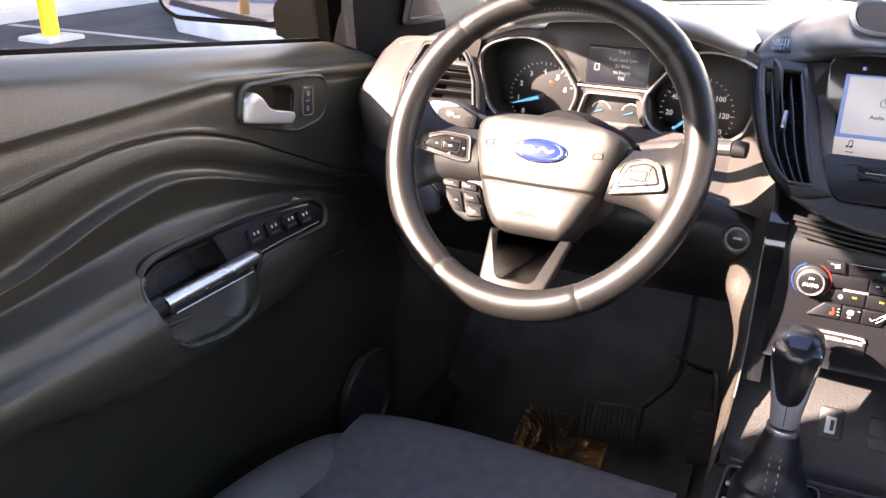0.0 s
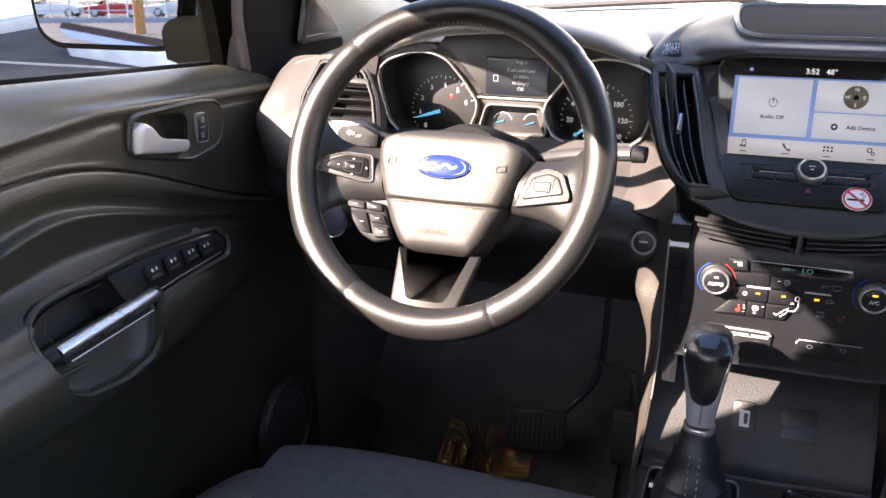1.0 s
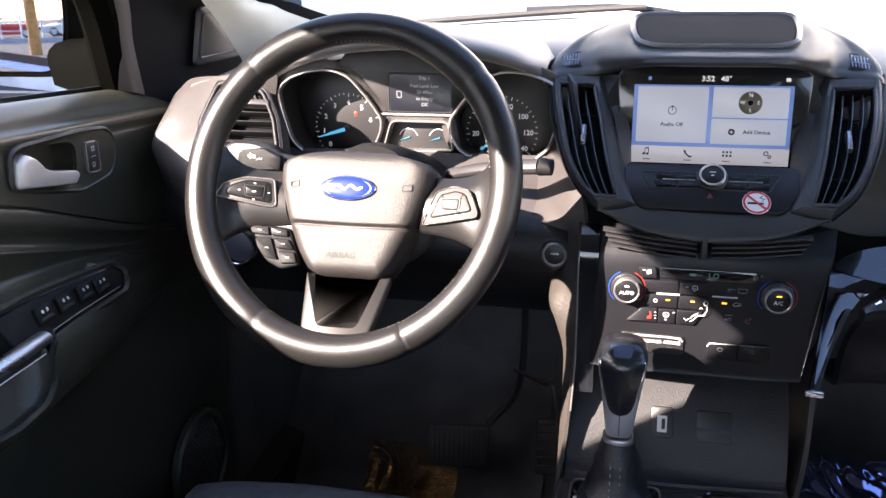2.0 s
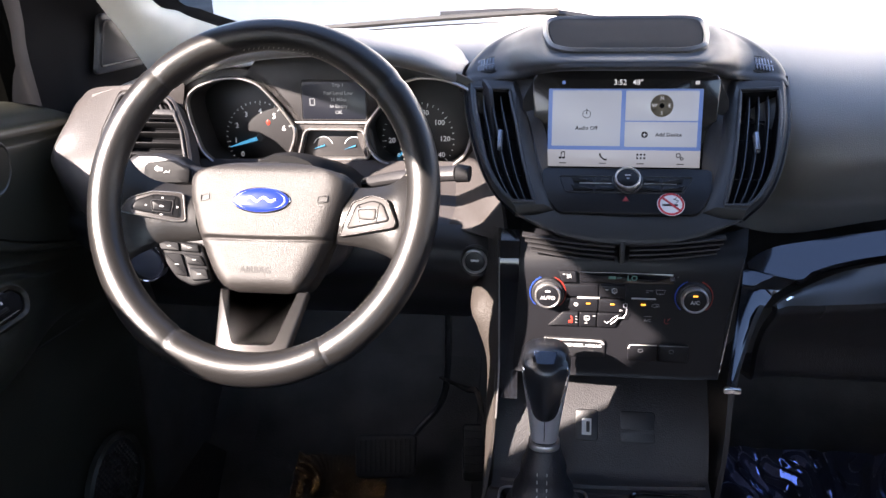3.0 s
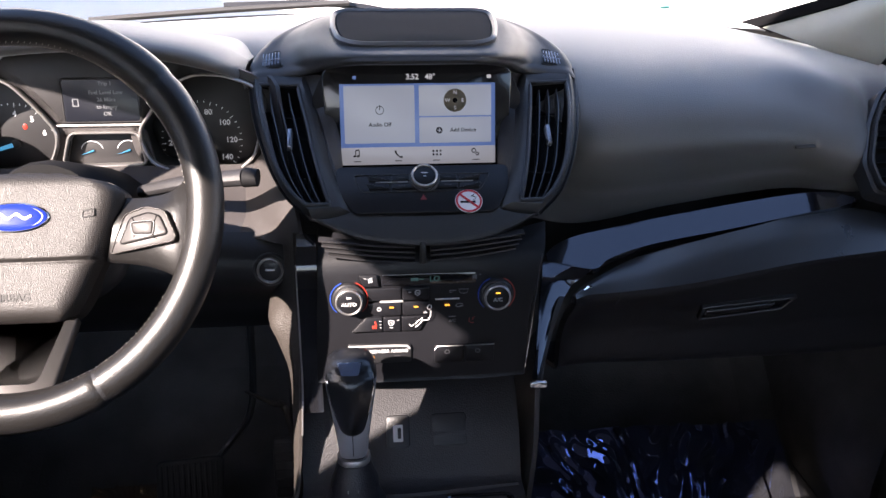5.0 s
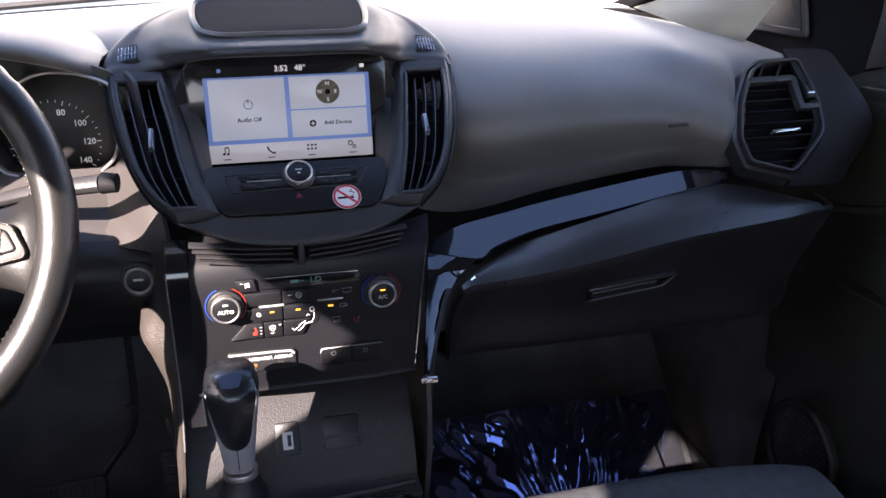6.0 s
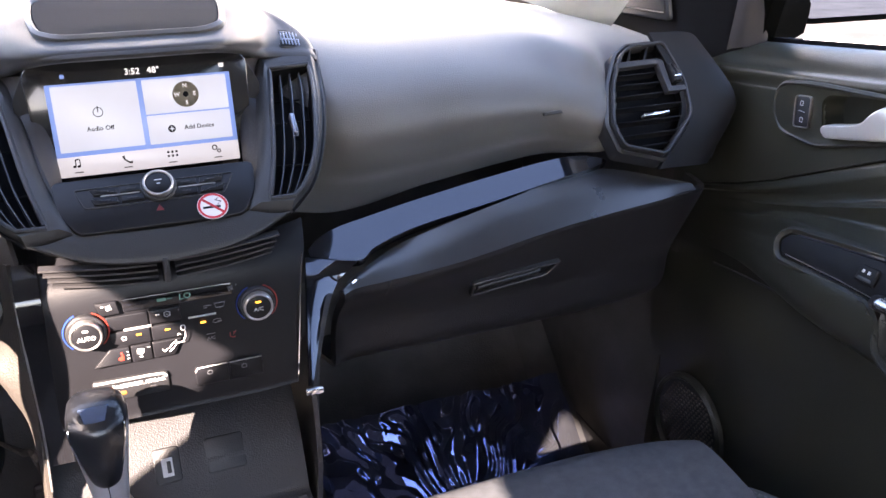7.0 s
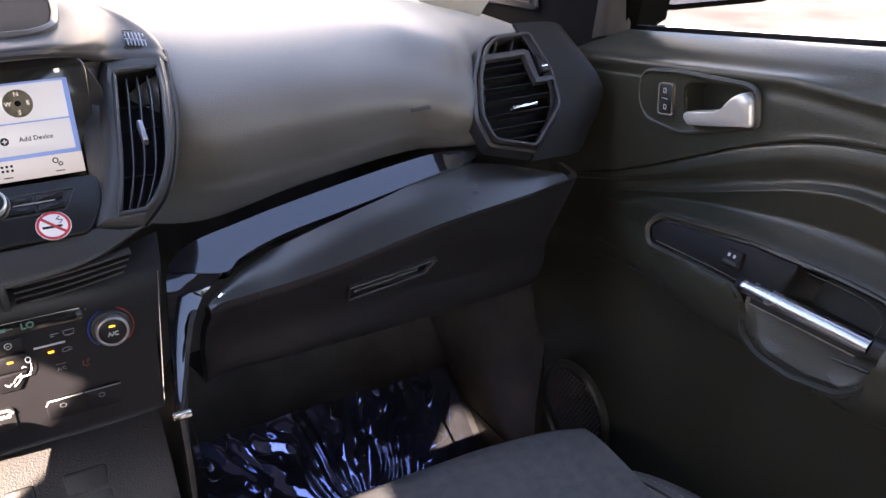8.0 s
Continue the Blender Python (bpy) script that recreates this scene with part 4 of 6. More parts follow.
sp = Plane((0, 0, 1.0), (1, 0, 0), (0, math.sin(radians(11.5)), math.cos(radians(11.5))))
GLOSSBLACK = mat("screen_black", (0.010, 0.010, 0.012), 0.12, coat=0.5, wear=0.02)
TILE = glow("tile_light", (0.66, 0.74, 0.88), 0.056)
EDGE = glow("tile_edge", (0.18, 0.33, 0.80), 0.058)
BAR = glow("bar_light", (0.74, 0.77, 0.84), 0.055)
UIINK = mat("screen_ink", (0.004, 0.004, 0.006), 0.5, spec=0.1)
UIWHITE = glow("screen_white", (0.8, 0.82, 0.85), 0.085)
part("glass", prism(rounded([(-.101, -.006), (.101, -.006), (.106, .100), (.095, .112), (-.095, .112), (-.106, .100)], .006), sp, .004, .001, base=-.006), GLOSSBLACK, screen)
part("screen_back", prism(rounded([(-.112, -.004), (.112, -.004), (.118, .076), (.100, .112), (-.100, .112), (-.118, .076)], .006), sp, .004, .001, base=-.014), MATTE, screen, "dark surround of the screen")
disp = part("display", prism(box_outline(.174, .0895, .001, 0, .04475), sp, .0010, .0002, base=-.002), EDGE, screen, "lit display area")
for x0, x1, y0, y1 in ((-.0825, -.004, .024, .0875), (.001, .0825, .0535, .0875), (.001, .0825, .0235, .0520)):
    part("tile", prism(box_outline(x1 - x0, y1 - y0, .001, (x0 + x1) / 2, (y0 + y1) / 2), sp, .0006, .0001, base=-.001), TILE, disp)
part("menu_bar", prism(box_outline(.174, .0195, .0005, 0, .00975), sp, .0006, .0001, base=-.001), BAR, disp)
words("display_text", "3:52", .0085, sp, (-.006, .0965), UIWHITE, disp, -.0016)
words("display_text", "48°", .0085, sp, (.014, .0965), UIWHITE, disp, -.0016)
words("display_text", "Audio Off", .0062, sp, (-.043, .0445), UIINK, disp, -.0001)
words("display_text", "Add Device", .0062, sp, (.0505, .0375), UIINK, disp, -.0001)
part("power_icon", bezel(circle(.0048, 20, 1, 1, -.043, .0605), sp, .0007, .0003, .0001, base=-.0004), UIINK, disp)
part("power_stroke", prism(box_outline(.0008, .006, .0002, -.043, .0635), sp, .0003, .0001, base=-.0002), UIINK, disp)
part("plus_icon", prism(circle(.0037, 18, 1, 1, .0235, .0375), sp, .0003, .0001, base=-.0004), UIINK, disp)
for w, h in ((.0045, .0011), (.0011, .0045)):
    part("plus_stroke", prism(box_outline(w, h, .0002, .0235, .0375), sp, .0003, .0001, base=-.0001), TILE, disp)
COMPASS = mat("compass_grey", (0.10, 0.085, 0.06), 0.5)
comp = part("compass", prism(circle(.0128, 28, 1, 1, .0415, .0705), sp, .0004, .0001, base=-.0004), COMPASS, disp, "round dark compass dial")
for k, ch in enumerate("NESW"):
    a = radians(90 - 90 * k)
    words("compass_letter", ch, .0055, sp, (.0415 + .0085 * math.cos(a), .0705 + .0085 * math.sin(a)), UIWHITE, comp, .0002)
part("compass_hub", prism(circle(.0028, 12, 1, 1, .0415, .0705), sp, .0004, .0001), UIINK, comp)
for x in (-.002, 0):
    part("note_icon", tube([sp((-.067 + x * 2, .010), 0), sp((-.067 + x * 2, .0165), 0)], .0005, 5), UIINK, disp)
part("note_icon", tube([sp((-.071, .0165), 0), sp((-.067, .0172), 0)], .0007, 5), UIINK, disp)
for x in (-.0722, -.0682):
    part("note_icon", prism(circle(.0014, 10, 1.2, .9, x, .010), sp, .0004, .0001, base=-.0003), UIINK, disp)
part("phone_icon", tube([sp(p, 0) for p in ((-.0265, .0155), (-.0255, .012), (-.0215, .0085), (-.0185, .0085))], [.0013, .0008, .0008, .0013], 6), UIINK, disp)
for i in range(3):
    for j in range(2):
        part("grid_dot", prism(box_outline(.0022, .0022, .0003, .0165 + i * .004, .0105 + j * .004), sp, .0004, .0001, base=-.0003), UIINK, disp)
for x, y, r in ((.0625, .0142, .0028), (.0665, .0105, .0021)):
    part("gear_icon", bezel(circle(r, 14, 1, 1, x, y), sp, .0010, .0004, .0001, base=-.0003), UIINK, disp)
for x in (-.069, -.023, .020, .065):
    part("caption_bar", prism(box_outline(.008, .0009, .0001, x, .004), sp, .0003, .0001, base=-.0002), UIINK, disp)
for y, x, w in ((.0965, -.070, .004), (.0965, .080, .005)):
    part("status_icon", prism(box_outline(w, .004, .001, x, y), sp, .0003, .0001, base=-.0019), EDGE if x < 0 else UIWHITE, disp)

# audio controls under the screen
audio = thing("audio_panel", (0, -.08, .98), "dark audio button panel with a silver-ringed knob", "control panel")
ap = Plane((0, -.083, .999), (1, 0, 0), (0, .041, .033))
part("panel_plate", prism(rounded([(-.074, -.031), (.072, -.031), (.088, -.004), (.090, .027), (-.092, .027), (-.090, -.004)], .008), ap, .005, .0015, base=-.003), PANEL, audio)
part("button_tray", bezel(rounded([(-.066, -.006), (.058, -.006), (.070, .016), (-.074, .016)], .004), ap, .0012, .0010, .0004, base=.002), HARD, audio)
for s in (-1, 1):
    for j, y in enumerate((.0005, .0105)):
        for i in range(2):
            o = [(s * (.013 + i * .023), y - .0035), (s * (.034 + i * .023), y - .0035), (s * (.034 + i * .026), y + .0035), (s * (.013 + i * .025), y + .0035)]
            k = part("button", prism(rounded(o, .001), ap, .003, .0008, base=.001), PANEL, audio)
            part("button_mark", prism(box_outline(.008, .0012, .0003, s * (.024 + i * .023), y), ap, .0003, .0001, base=.004), HARD, k)
    part("divider", prism(box_outline(.034, .0009, .0003, s * .034, .0055), ap, .0012, .0003, base=.003), SATIN, audio)
kn = part("volume_knob", prism(circle(.0118, 32), ap.moved(0, .0095), .0085, .0016, base=.001), PANEL, audio, "round volume knob")
part("knob_ring", bezel(circle(.0138, 32), ap.moved(0, .0095), .0022, .0096, .0009, base=.001), SATIN, kn)
part("knob_base", bezel(circle(.0162, 32), ap.moved(0, .0095), .0030, .0040, .001, base=.001), DARK, kn)
for y, w in ((.0125, .0065), (.0085, .0030)):
    part("knob_mark", prism(box_outline(w, .0010, .0003, 0, y), ap, .0004, .0001, base=.0094), INK, kn)
RED = mat("red_print", (0.55, 0.02, 0.03), 0.5)
part("hazard_mark", prism([(-.0055, -.016), (.0015, -.016), (-.002, -.0095)], ap, .0004, .0001, base=.002), mat("hazard_red", (0.20, 0.02, 0.02), 0.5), audio)
st = thing("no_smoking_sticker", tuple(ap((.044, -.019), .003)), "round white no-smoking sticker with a red ring", "sticker")
stp = ap.moved(.0445, -.019, .0022)
part("disc", prism(circle(.0142, 36), stp, .0006, .0002), mat("sticker_white", (0.75, 0.72, 0.72), 0.6), st)
part("red_ring", bezel(circle(.0136, 36), stp, .0022, .0004, .0001, base=.0006), RED, st)
part("red_bar", prism([(-.0098, .0072), (-.0080, .0088), (.0098, -.0072), (.0080, -.0088)], stp, .0004, .0001, base=.0009), RED, st)
part("cigarette", prism(box_outline(.016, .0024, .0004, -.001, -.0012), stp, .0002, .0001, base=.0006), UIINK, st)
part("smoke", tube([stp(p, .0007) for p in ((.005, .001), (.008, .004), (.003, .006), (.006, .008))], .0005, 5), UIINK, st)

# climate unit
CX = -.005
clim = thing("climate_panel", (CX, -.12, .80), "dark climate control panel with two chrome-ringed knobs", "control panel")
cp = Plane((CX, -.129, .865), (1, 0, 0), (0, .045, 1))
body = loft([[(-.112, -.085, .958), (-.06, -.100, .950), (0, -.104, .946), (.06, -.100, .950), (.130, -.082, .958)],
             [(-.112, -.118, .93), (-.06, -.122, .93), (0, -.122, .93), (.06, -.122, .93), (.124, -.110, .93)],
             [(-.116, -.124, .87), (-.06, -.127, .87), (0, -.127, .87), (.06, -.127, .87), (.1085, -.1245, .87)],
             [(-.118, -.128, .806), (-.06, -.131, .806), (0, -.131, .806), (.06, -.131, .806), (.106, -.128, .806)],
             [(-.116, -.118, .797), (-.06, -.121, .796), (0, -.121, .796), (.06, -.121, .796), (.104, -.118, .797)],
             [(-.112, -.02, .79), (-.06, -.02, .79), (0, -.02, .79), (.06, -.02, .79), (.10, -.02, .79)]], 30, 16)
part("panel_body", sheet(body, 0.003), PANEL, clim)
for s in (-1, 1):
    for k in range(4):
        row = [(CX + s * x, -.1235 - k * .0007, .9535 - k * .0052 + c) for x, c in ((.008, -.004), (.05, -.001), (.105 - k * .003, .006))]
        part("grille_slat", sheet(np.array([spline(row, 10), spline([(p[0], p[1] + .010, p[2] + .0005) for p in row], 10)]), .0018), HARD, clim)
part("grille_divider", prism(box_outline(.006, .024, .001), Plane((CX, -.121, .943)), .006, .001), HARD, clim)
COLD, WARM = mat("cold_arc", (0.01, 0.045, 0.28), 0.5), mat("warm_arc", (0.30, 0.03, 0.02), 0.5)
AMBER = glow("amber", (1.0, 0.45, 0.05), 0.30)
# darker copy of the pale ink for marks on the panel's shaded side
SHADEDINK = mat("shaded_ink", (0.16, 0.16, 0.17), 0.6)
for s, word in ((-1, "AUTO"), (1, "A/C")):
    kp = cp.moved(s * .0765, .031)
    kn = part("knob", prism(circle(.0128, 36), kp, .0125, .002), PANEL, clim, "round chrome-ringed knob")
    part("knob_ring", bezel(circle(.0140, 36), kp, .0022, .0132, .0009), SATIN, kn)
    part("knob_base", bezel(circle(.0172, 36), kp, .0040, .006, .001), DARK, kn)
    words("knob_text", word, .0056, kp, (0, -.002), INK, kn, .0127)
    for c0, c1, m in ((112, 228, COLD), (-48, 68, WARM)):
        part("colour_arc", tube([kp((.0192 * math.cos(radians(a)), .0192 * math.sin(radians(a))), .0022) for a in np.linspace(c0, c1, 18)], .0007, 5), m, kn)
    part("lamp" if s > 0 else "knob_mark", prism(box_outline(.0050, .0018, .0004, 0, .0055), kp, .0004, .0001, base=.0125), AMBER if s > 0 else INK, kn)
part("temp_display", prism(box_outline(.098, .0120, .0015, .006, .0500), cp, .0012, .0003, base=-.0006), GLOSSBLACK, clim, "dark temperature display")
LCDGREEN = glow("lcd_green", (0.10, 0.26, 0.24), 0.03)
words("temp_text", "LO", .0085, cp, (.012, .050), LCDGREEN, clim, .0009)
part("temp_bar", prism(box_outline(.008, .003, .0005, -.009, .050), cp, .0003, .0001, base=.0006), LCDGREEN, clim)
part("temp_bar", prism(box_outline(.005, .0008, .0003, -.002, .050), cp, .0003, .0001, base=.0006), LCDGREEN, clim)


def fan_mark(at, h, ink, parent):
    """Four petals round a point."""
    bm = bmesh.new()
    for k in range(4):
        a = radians(45 + 90 * k)
        tube([cp((at[0] + r * math.cos(a + t), at[1] + r * math.sin(a + t)), h) for r, t in ((.0006, 0), (.0021, -.3), (.0030, .15), (.0022, .6), (.0008, .5))], .00036, 4, bm=bm)
    part("fan_mark", bm, ink, parent)


def line_mark(paths, h, ink, parent, r=.0004, name="icon_line"):
    bm = bmesh.new()
    for p in paths:
        tube([cp(q, h) for q in p], r, 4, bm=bm)
    part(name, bm, ink, parent)


CELLS = ([(-.066, .0565), (-.0475, .0565), (-.0455, .0435), (-.062, .0435)],
         [(-.059, .0415), (-.0228, .0415), (-.0228, .0275), (-.0590, .0275)], [(-.0218, .0415), (.006, .0415), (.006, .0275), (-.0218, .0275)],
         [(-.0588, .0255), (-.0228, .0255), (-.0228, .0105), (-.0450, .0105), (-.0560, .0140)], [(-.0218, .0255), (.006, .0255), (.006, .0105), (-.0218, .0105)],
         [(-.0760, -.0075), (-.0430, -.0075), (-.0430, .0090), (-.0600, .0090)], [(-.0420, -.0075), (-.0238, -.0075), (-.0238, .0090), (-.0420, .0090)], [(-.0228, -.0075), (-.004, -.0075), (.004, .0090), (-.0228, .0090)])
keys = [part("button", prism(rounded(o, .0016), cp, .0028, .0009, base=-.0006), PANEL, clim) for o in CELLS]
TOP = .0024
fan_mark((-.0545, .0510), TOP, INK, keys[0])
line_mark([((-.0610, .0528), (-.0585, .0528))], TOP, INK, keys[0])
line_mark([((-.0160, .0365), (-.0125, .0365)), ((-.0085, .0375), (-.0062, .0385), (-.0035, .0375), (-.0035, .0345), (-.0062, .0325), (-.0085, .0345), (-.0085, .0375)), ((-.0072, .0355), (-.0050, .0355))], TOP, INK, keys[2])
part("divider", prism(box_outline(.0240, .0020, .0006, -.0330, .0266), cp, .0020, .0005, base=.001), HANDLE, clim)
part("power_mark", bezel(circle(.0022, 14, 1, 1, -.0460, .0185), cp, .0007, .0003, .0001, base=.0022), INK, keys[3])
for x, k in ((-.0330, 3), (-.0075, 4)):
    part("lamp", prism(box_outline(.0046, .0017, .0004, x, .0200), cp, .0004, .0001, base=.0022), AMBER, keys[k])
line_mark([((.0003, .0125), (.0015, .0130)), ((.0035, .0125), (.0015, .0142), (.0005, .0122))], TOP, INK, keys[4])
part("person_mark", bezel(circle(.0030, 14, .8, 1, .0062, .0190), cp, .0007, .0003, .0001, base=.0022), INK, clim)
line_mark([((.0080, .0155), (.0075, .0095), (.0052, .0062)), ((.0060, .0050), (-.0010, .0045), (-.0045, .0000), (-.0085, -.0030)), ((-.0010, .0072), (-.0060, .0040), (-.0085, .0006)), ((-.0150, .0005), (-.0125, -.0020), (-.0100, .0002))], TOP + .0004, INK, clim, .0006, "person_mark")
part("heat_mark", prism([(-.0535, -.0035), (-.0490, -.0035), (-.0485, .0002), (-.0500, .0050), (-.0515, .0045), (-.0505, .0005), (-.0535, -.0005)], cp, .0004, .0001, base=.0022), WARN, keys[5])
line_mark([((-.0462, z), (-.0440, z)) for z in (.0045, .0010, -.0025)], TOP, INK, keys[5], .0003)
line_mark([((-.0365, .0045), (-.0340, .0055), (-.0310, .0045), (-.0310, .0015), (-.0340, -.0005), (-.0365, .0015), (-.0365, .0045)), ((-.0355, -.0030), (-.0325, -.0030)), ((-.0352, .0025), (-.0325, .0025)), ((-.0275, .0055), (-.0250, .0055))], TOP, INK, keys[6])
# right-hand marks on the flat panel, their shade put into the ink
part("divider", prism(box_outline(.0255, .0014, .0005, .0250, .0270), cp, .0018, .0005, base=0), HANDLE, clim)
part("lamp", prism(box_outline(.0050, .0019, .0004, .0250, .0200), cp, .0005, .0001, base=.0004), AMBER, clim, "amber indicator lamp")
H = .0008
line_mark([((.0360, .0175), (.0340, .0185), (.0345, .0205), (.0375, .0215), (.0410, .0208), (.0420, .0185), (.0360, .0175)), ((.0385, .0190), (.0402, .0190))], H, SHADEDINK, clim, .0004)
line_mark([((.0385, .0330), (.0455, .0330), (.0470, .0375), (.0370, .0375), (.0385, .0330)), ((.0420, .0330), (.0420, .0318)), ((.0270, .0365), (.0345, .0365)), ((.0270, .0345), (.0300, .0345))], H, SHADEDINK, clim, .0004)
words("button_text", "A/C", .0046, cp, (.0305, .0020), SHADEDINK, clim, H)
line_mark([((.0265, .0068), (.0345, .0068))], H, SHADEDINK, clim, .0004)
line_mark([((.0485, .0045), (.0480, .0005), (.0505, -.0012), (.0530, -.0008)), ((.0520, .0050), (.0512, .0015), (.0540, .0055))], H, mat("dull_red", (0.20, 0.02, 0.015), 0.6), clim, .0005)
fan_mark((.0535, .0505), H, SHADEDINK, clim)
line_mark([((.0580, .0530), (.0600, .0530)), ((.0590, .0520), (.0590, .0540))], H, SHADEDINK, clim, .0003)
tray = rounded([(-.083, -.044), (-.013, -.044), (-.013, -.023), (-.080, -.021)], .004)
al = part("airbag_lamp", prism(tray, cp, .003, .001, base=-.0006), DARK, clim, "passenger airbag lamp window")
part("lamp_edge", tube([cp(p, .003) for p in ((-.079, -.0232), (-.03, -.0235), (-.0175, -.0242), (-.0145, -.0275))], .0013, 5), HANDLE, al)
words("lamp_text", "PASSENGER AIRBAG", .0052, cp, (-.040, -.0300), INK, al, .0026)
part("lamp_icon", prism(box_outline(.006, .004, .001, -.055, -.037), cp, .0003, .0001, base=.0025), mat("dull_amber", (0.25, 0.10, 0.02), 0.6), al)
part("lamp_icon", prism(box_outline(.006, .004, .001, -.028, -.037), cp, .0003, .0001, base=.0025), HARD, al)
for x0, x1 in ((.0115, .0425), (.0440, .0755)):
    m = (x0 + x1) / 2
    bt = part("button", prism(rounded([(x0, -.0465), (x1, -.0465), (x1, -.0262), (x0, -.0262)], .002), cp, .0028, .001, base=-.0006), PANEL, clim)
    part("button_edge", tube([cp(p, .0024) for p in (((x0, -.0310), (x0 + .0025, -.0268), (x1, -.0266)) if x0 < .03 else ((x0, -.0266), (x1, -.0264)))], .0006, 5), SATIN, bt)
    part("button_mark", bezel(circle(.0024, 12, 1.2, 1, m - .002, -.0335), cp, .0006, .0003, .0001, base=.0022), SHADEDINK, bt)
# driver-side face of the stack
strip = loft([[(x, y, z) for z, y in ((.955, -.094), (.93, -.117), (.87, -.1225), (.81, -.127), (.76, -.128))] for x in (-.1135, -.124, -.134)], 4, 20)
part("stack_edge", sheet(strip, 0.003), GLOSSBLACK, stack, "gloss black upright edge of the stack")
lside = loft([[(-.134, -.090, .955), (-.142, -.07, .950), (-.152, -.04, .94), (-.16, .0, .93)],
              [(-.134, -.118, .890), (-.142, -.100, .890), (-.150, -.072, .890), (-.16, -.02, .89)],
              [(-.134, -.120, .862), (-.149, -.111, .861), (-.1645, -.093, .859), (-.170, -.03, .855)],
              [(-.134, -.122, .835), (-.146, -.114, .834), (-.157, -.094, .832), (-.163, -.02, .82)],
              [(-.134, -.124, .80), (-.140, -.112, .79), (-.148, -.08, .78), (-.155, .0, .76)],
              [(-.140, -.15, .70), (-.147, -.11, .69), (-.152, -.05, .68), (-.156, .05, .66)],
              [(-.150, -.17, .60), (-.155, -.10, .55), (-.157, 0, .5), (-.16, .15, .45)],
              [(-.155, -.17, .26), (-.157, -.10, .26), (-.16, .1, .26), (-.16, .5, .26)]], 28, 16)
part("driver_side_panel", sheet(lside, 0.004), mat("stipple_taupe", (0.036, 0.030, 0.026), 0.6, grain=0.8, size=450), stack, "taupe side panel beside the driver's knee")
part("seam_strip", tube(spline([(-.1345, -.116, .93), (-.1345, -.1225, .87), (-.1345, -.128, .80), (-.137, -.14, .74)], 16), .0010, 6), SATIN, stack)

part("footwell_trim", tube(spline([(-.158, .055, .50), (-.166, .050, .58), (-.176, .046, .655), (-.192, .08, .640), (-.215, .14, .610), (-.262, .265, .548)], 30), [.0022 + .0022 * math.sin(math.pi * k / 29) for k in range(30)], 8), bpy.data.materials["stipple_taupe"], stack, "taupe edge of the footwell lining")

# ---- console and shifter ----
console = thing("centre_console", (0, -.3, .26), "dark plastic centre console with a charging pocket", "console")
ramp = loft([[(x, -.02, .788), (x, -.055, .775), (x, -.085, .752), (x, -.112, .720), (x, -.130, .685), (x, -.140, .667), (x, -.17, .664)] for x in (-.140, -.07, 0, .06, .105)], 14, 20)
part("pocket", sheet(ramp, 0.004), HARD, console, "grained sloping pocket under the controls")
top = loft([[(-.152, y, .62), (-.146, y, .655), (-.128, y, .664), (-.05, y, .665), (.05, y, .665), (.088, y, .664), (.106, y, .655), (.112, y, .62)] for y in (-.16, -.3, -.5, -.75)], 10, 26)
part("console_top", sheet(top, 0.004), HARD, console)
for s, x0 in ((-1, -.152), (1, .112)):
    part("console_side", sheet(np.array([[(x0 + s * .006 * f, y, .62 - .36 * f) for f in (0, .3, .6, 1)] for y in (-.15, -.4, -.75)]), 0.004), HARD, console)
up = Plane((-.033, -.113, .720), (1, 0, 0), (0, .4, .62))
us = part("usb_socket", prism(box_outline(.026, .036, .004), up, .004, .001), DARK, console, "charging socket with a pale insert")
part("socket_rim", prism(box_outline(.011, .019, .001, 0, -.002), up, .0046, .0003), INK, us)
part("socket_slot", prism(box_outline(.004, .012, .0005, .0015, -.002), up, .0050, .0002), DARK, us)
part("pocket_door", prism(box_outline(.040, .036, .004, .058, .0), up, .003, .001), DARK, console, "closed socket cover")
part("pocket_lip", tube(spline([(-.13, -.155, .668), (-.02, -.160, .669), (.10, -.150, .668)], 16), .0035, 6), HARD, console)
sg = Plane((-.083, -.26, .6655), (1, 0, 0), (0, 1, 0))
gt = part("shift_gate", prism(rounded([(-.052, -.12), (.045, -.12), (.050, .09), (-.046, .09)], .012), sg, .004, .002), PIANO, console, "glossy gate plate round the boot")
part("gate_edge", bezel(rounded([(-.054, -.122), (.047, -.122), (.052, .092), (-.048, .092)], .012), sg, .002, .0045, .0006), SATIN, gt)
for k, y in enumerate((.055, .025, .0, -.03)):
    part("gear_mark", prism(box_outline(.006, .008, .001, -.041, y), sg, .0003, .0001, base=.004), INK, gt)
cupholder = Plane((.045, -.24, .6655), (1, 0, 0), (0, 1, 0))
part("cup_tray", bezel(rounded([(-.032, -.08), (.048, -.08), (.048, .075), (-.032, .075)], .015), cupholder, .004, .006, .0015), PIANO, console, "gloss-edged cup tray")
part("cup_well", prism(rounded([(-.028, -.076), (.044, -.076), (.044, .071), (-.028, .071)], .013), cupholder, .0012, .0003), DARK, console)

shifter = thing("gear_shifter", (-.081, -.205, .665), "black and silver automatic gear shifter with a stitched boot", "gear shifter")


def knob_loop(z, w, d, y, n=28, power=3.0):
    out = []
    for k in range(n):
        a = 2 * math.pi * k / n
        c, sn = math.cos(a), math.sin(a)
        out.append((-.081 + w * math.copysign(abs(c) ** (2 / power), c), y + d * math.copysign(abs(sn) ** (2 / power), sn), z))
    return out


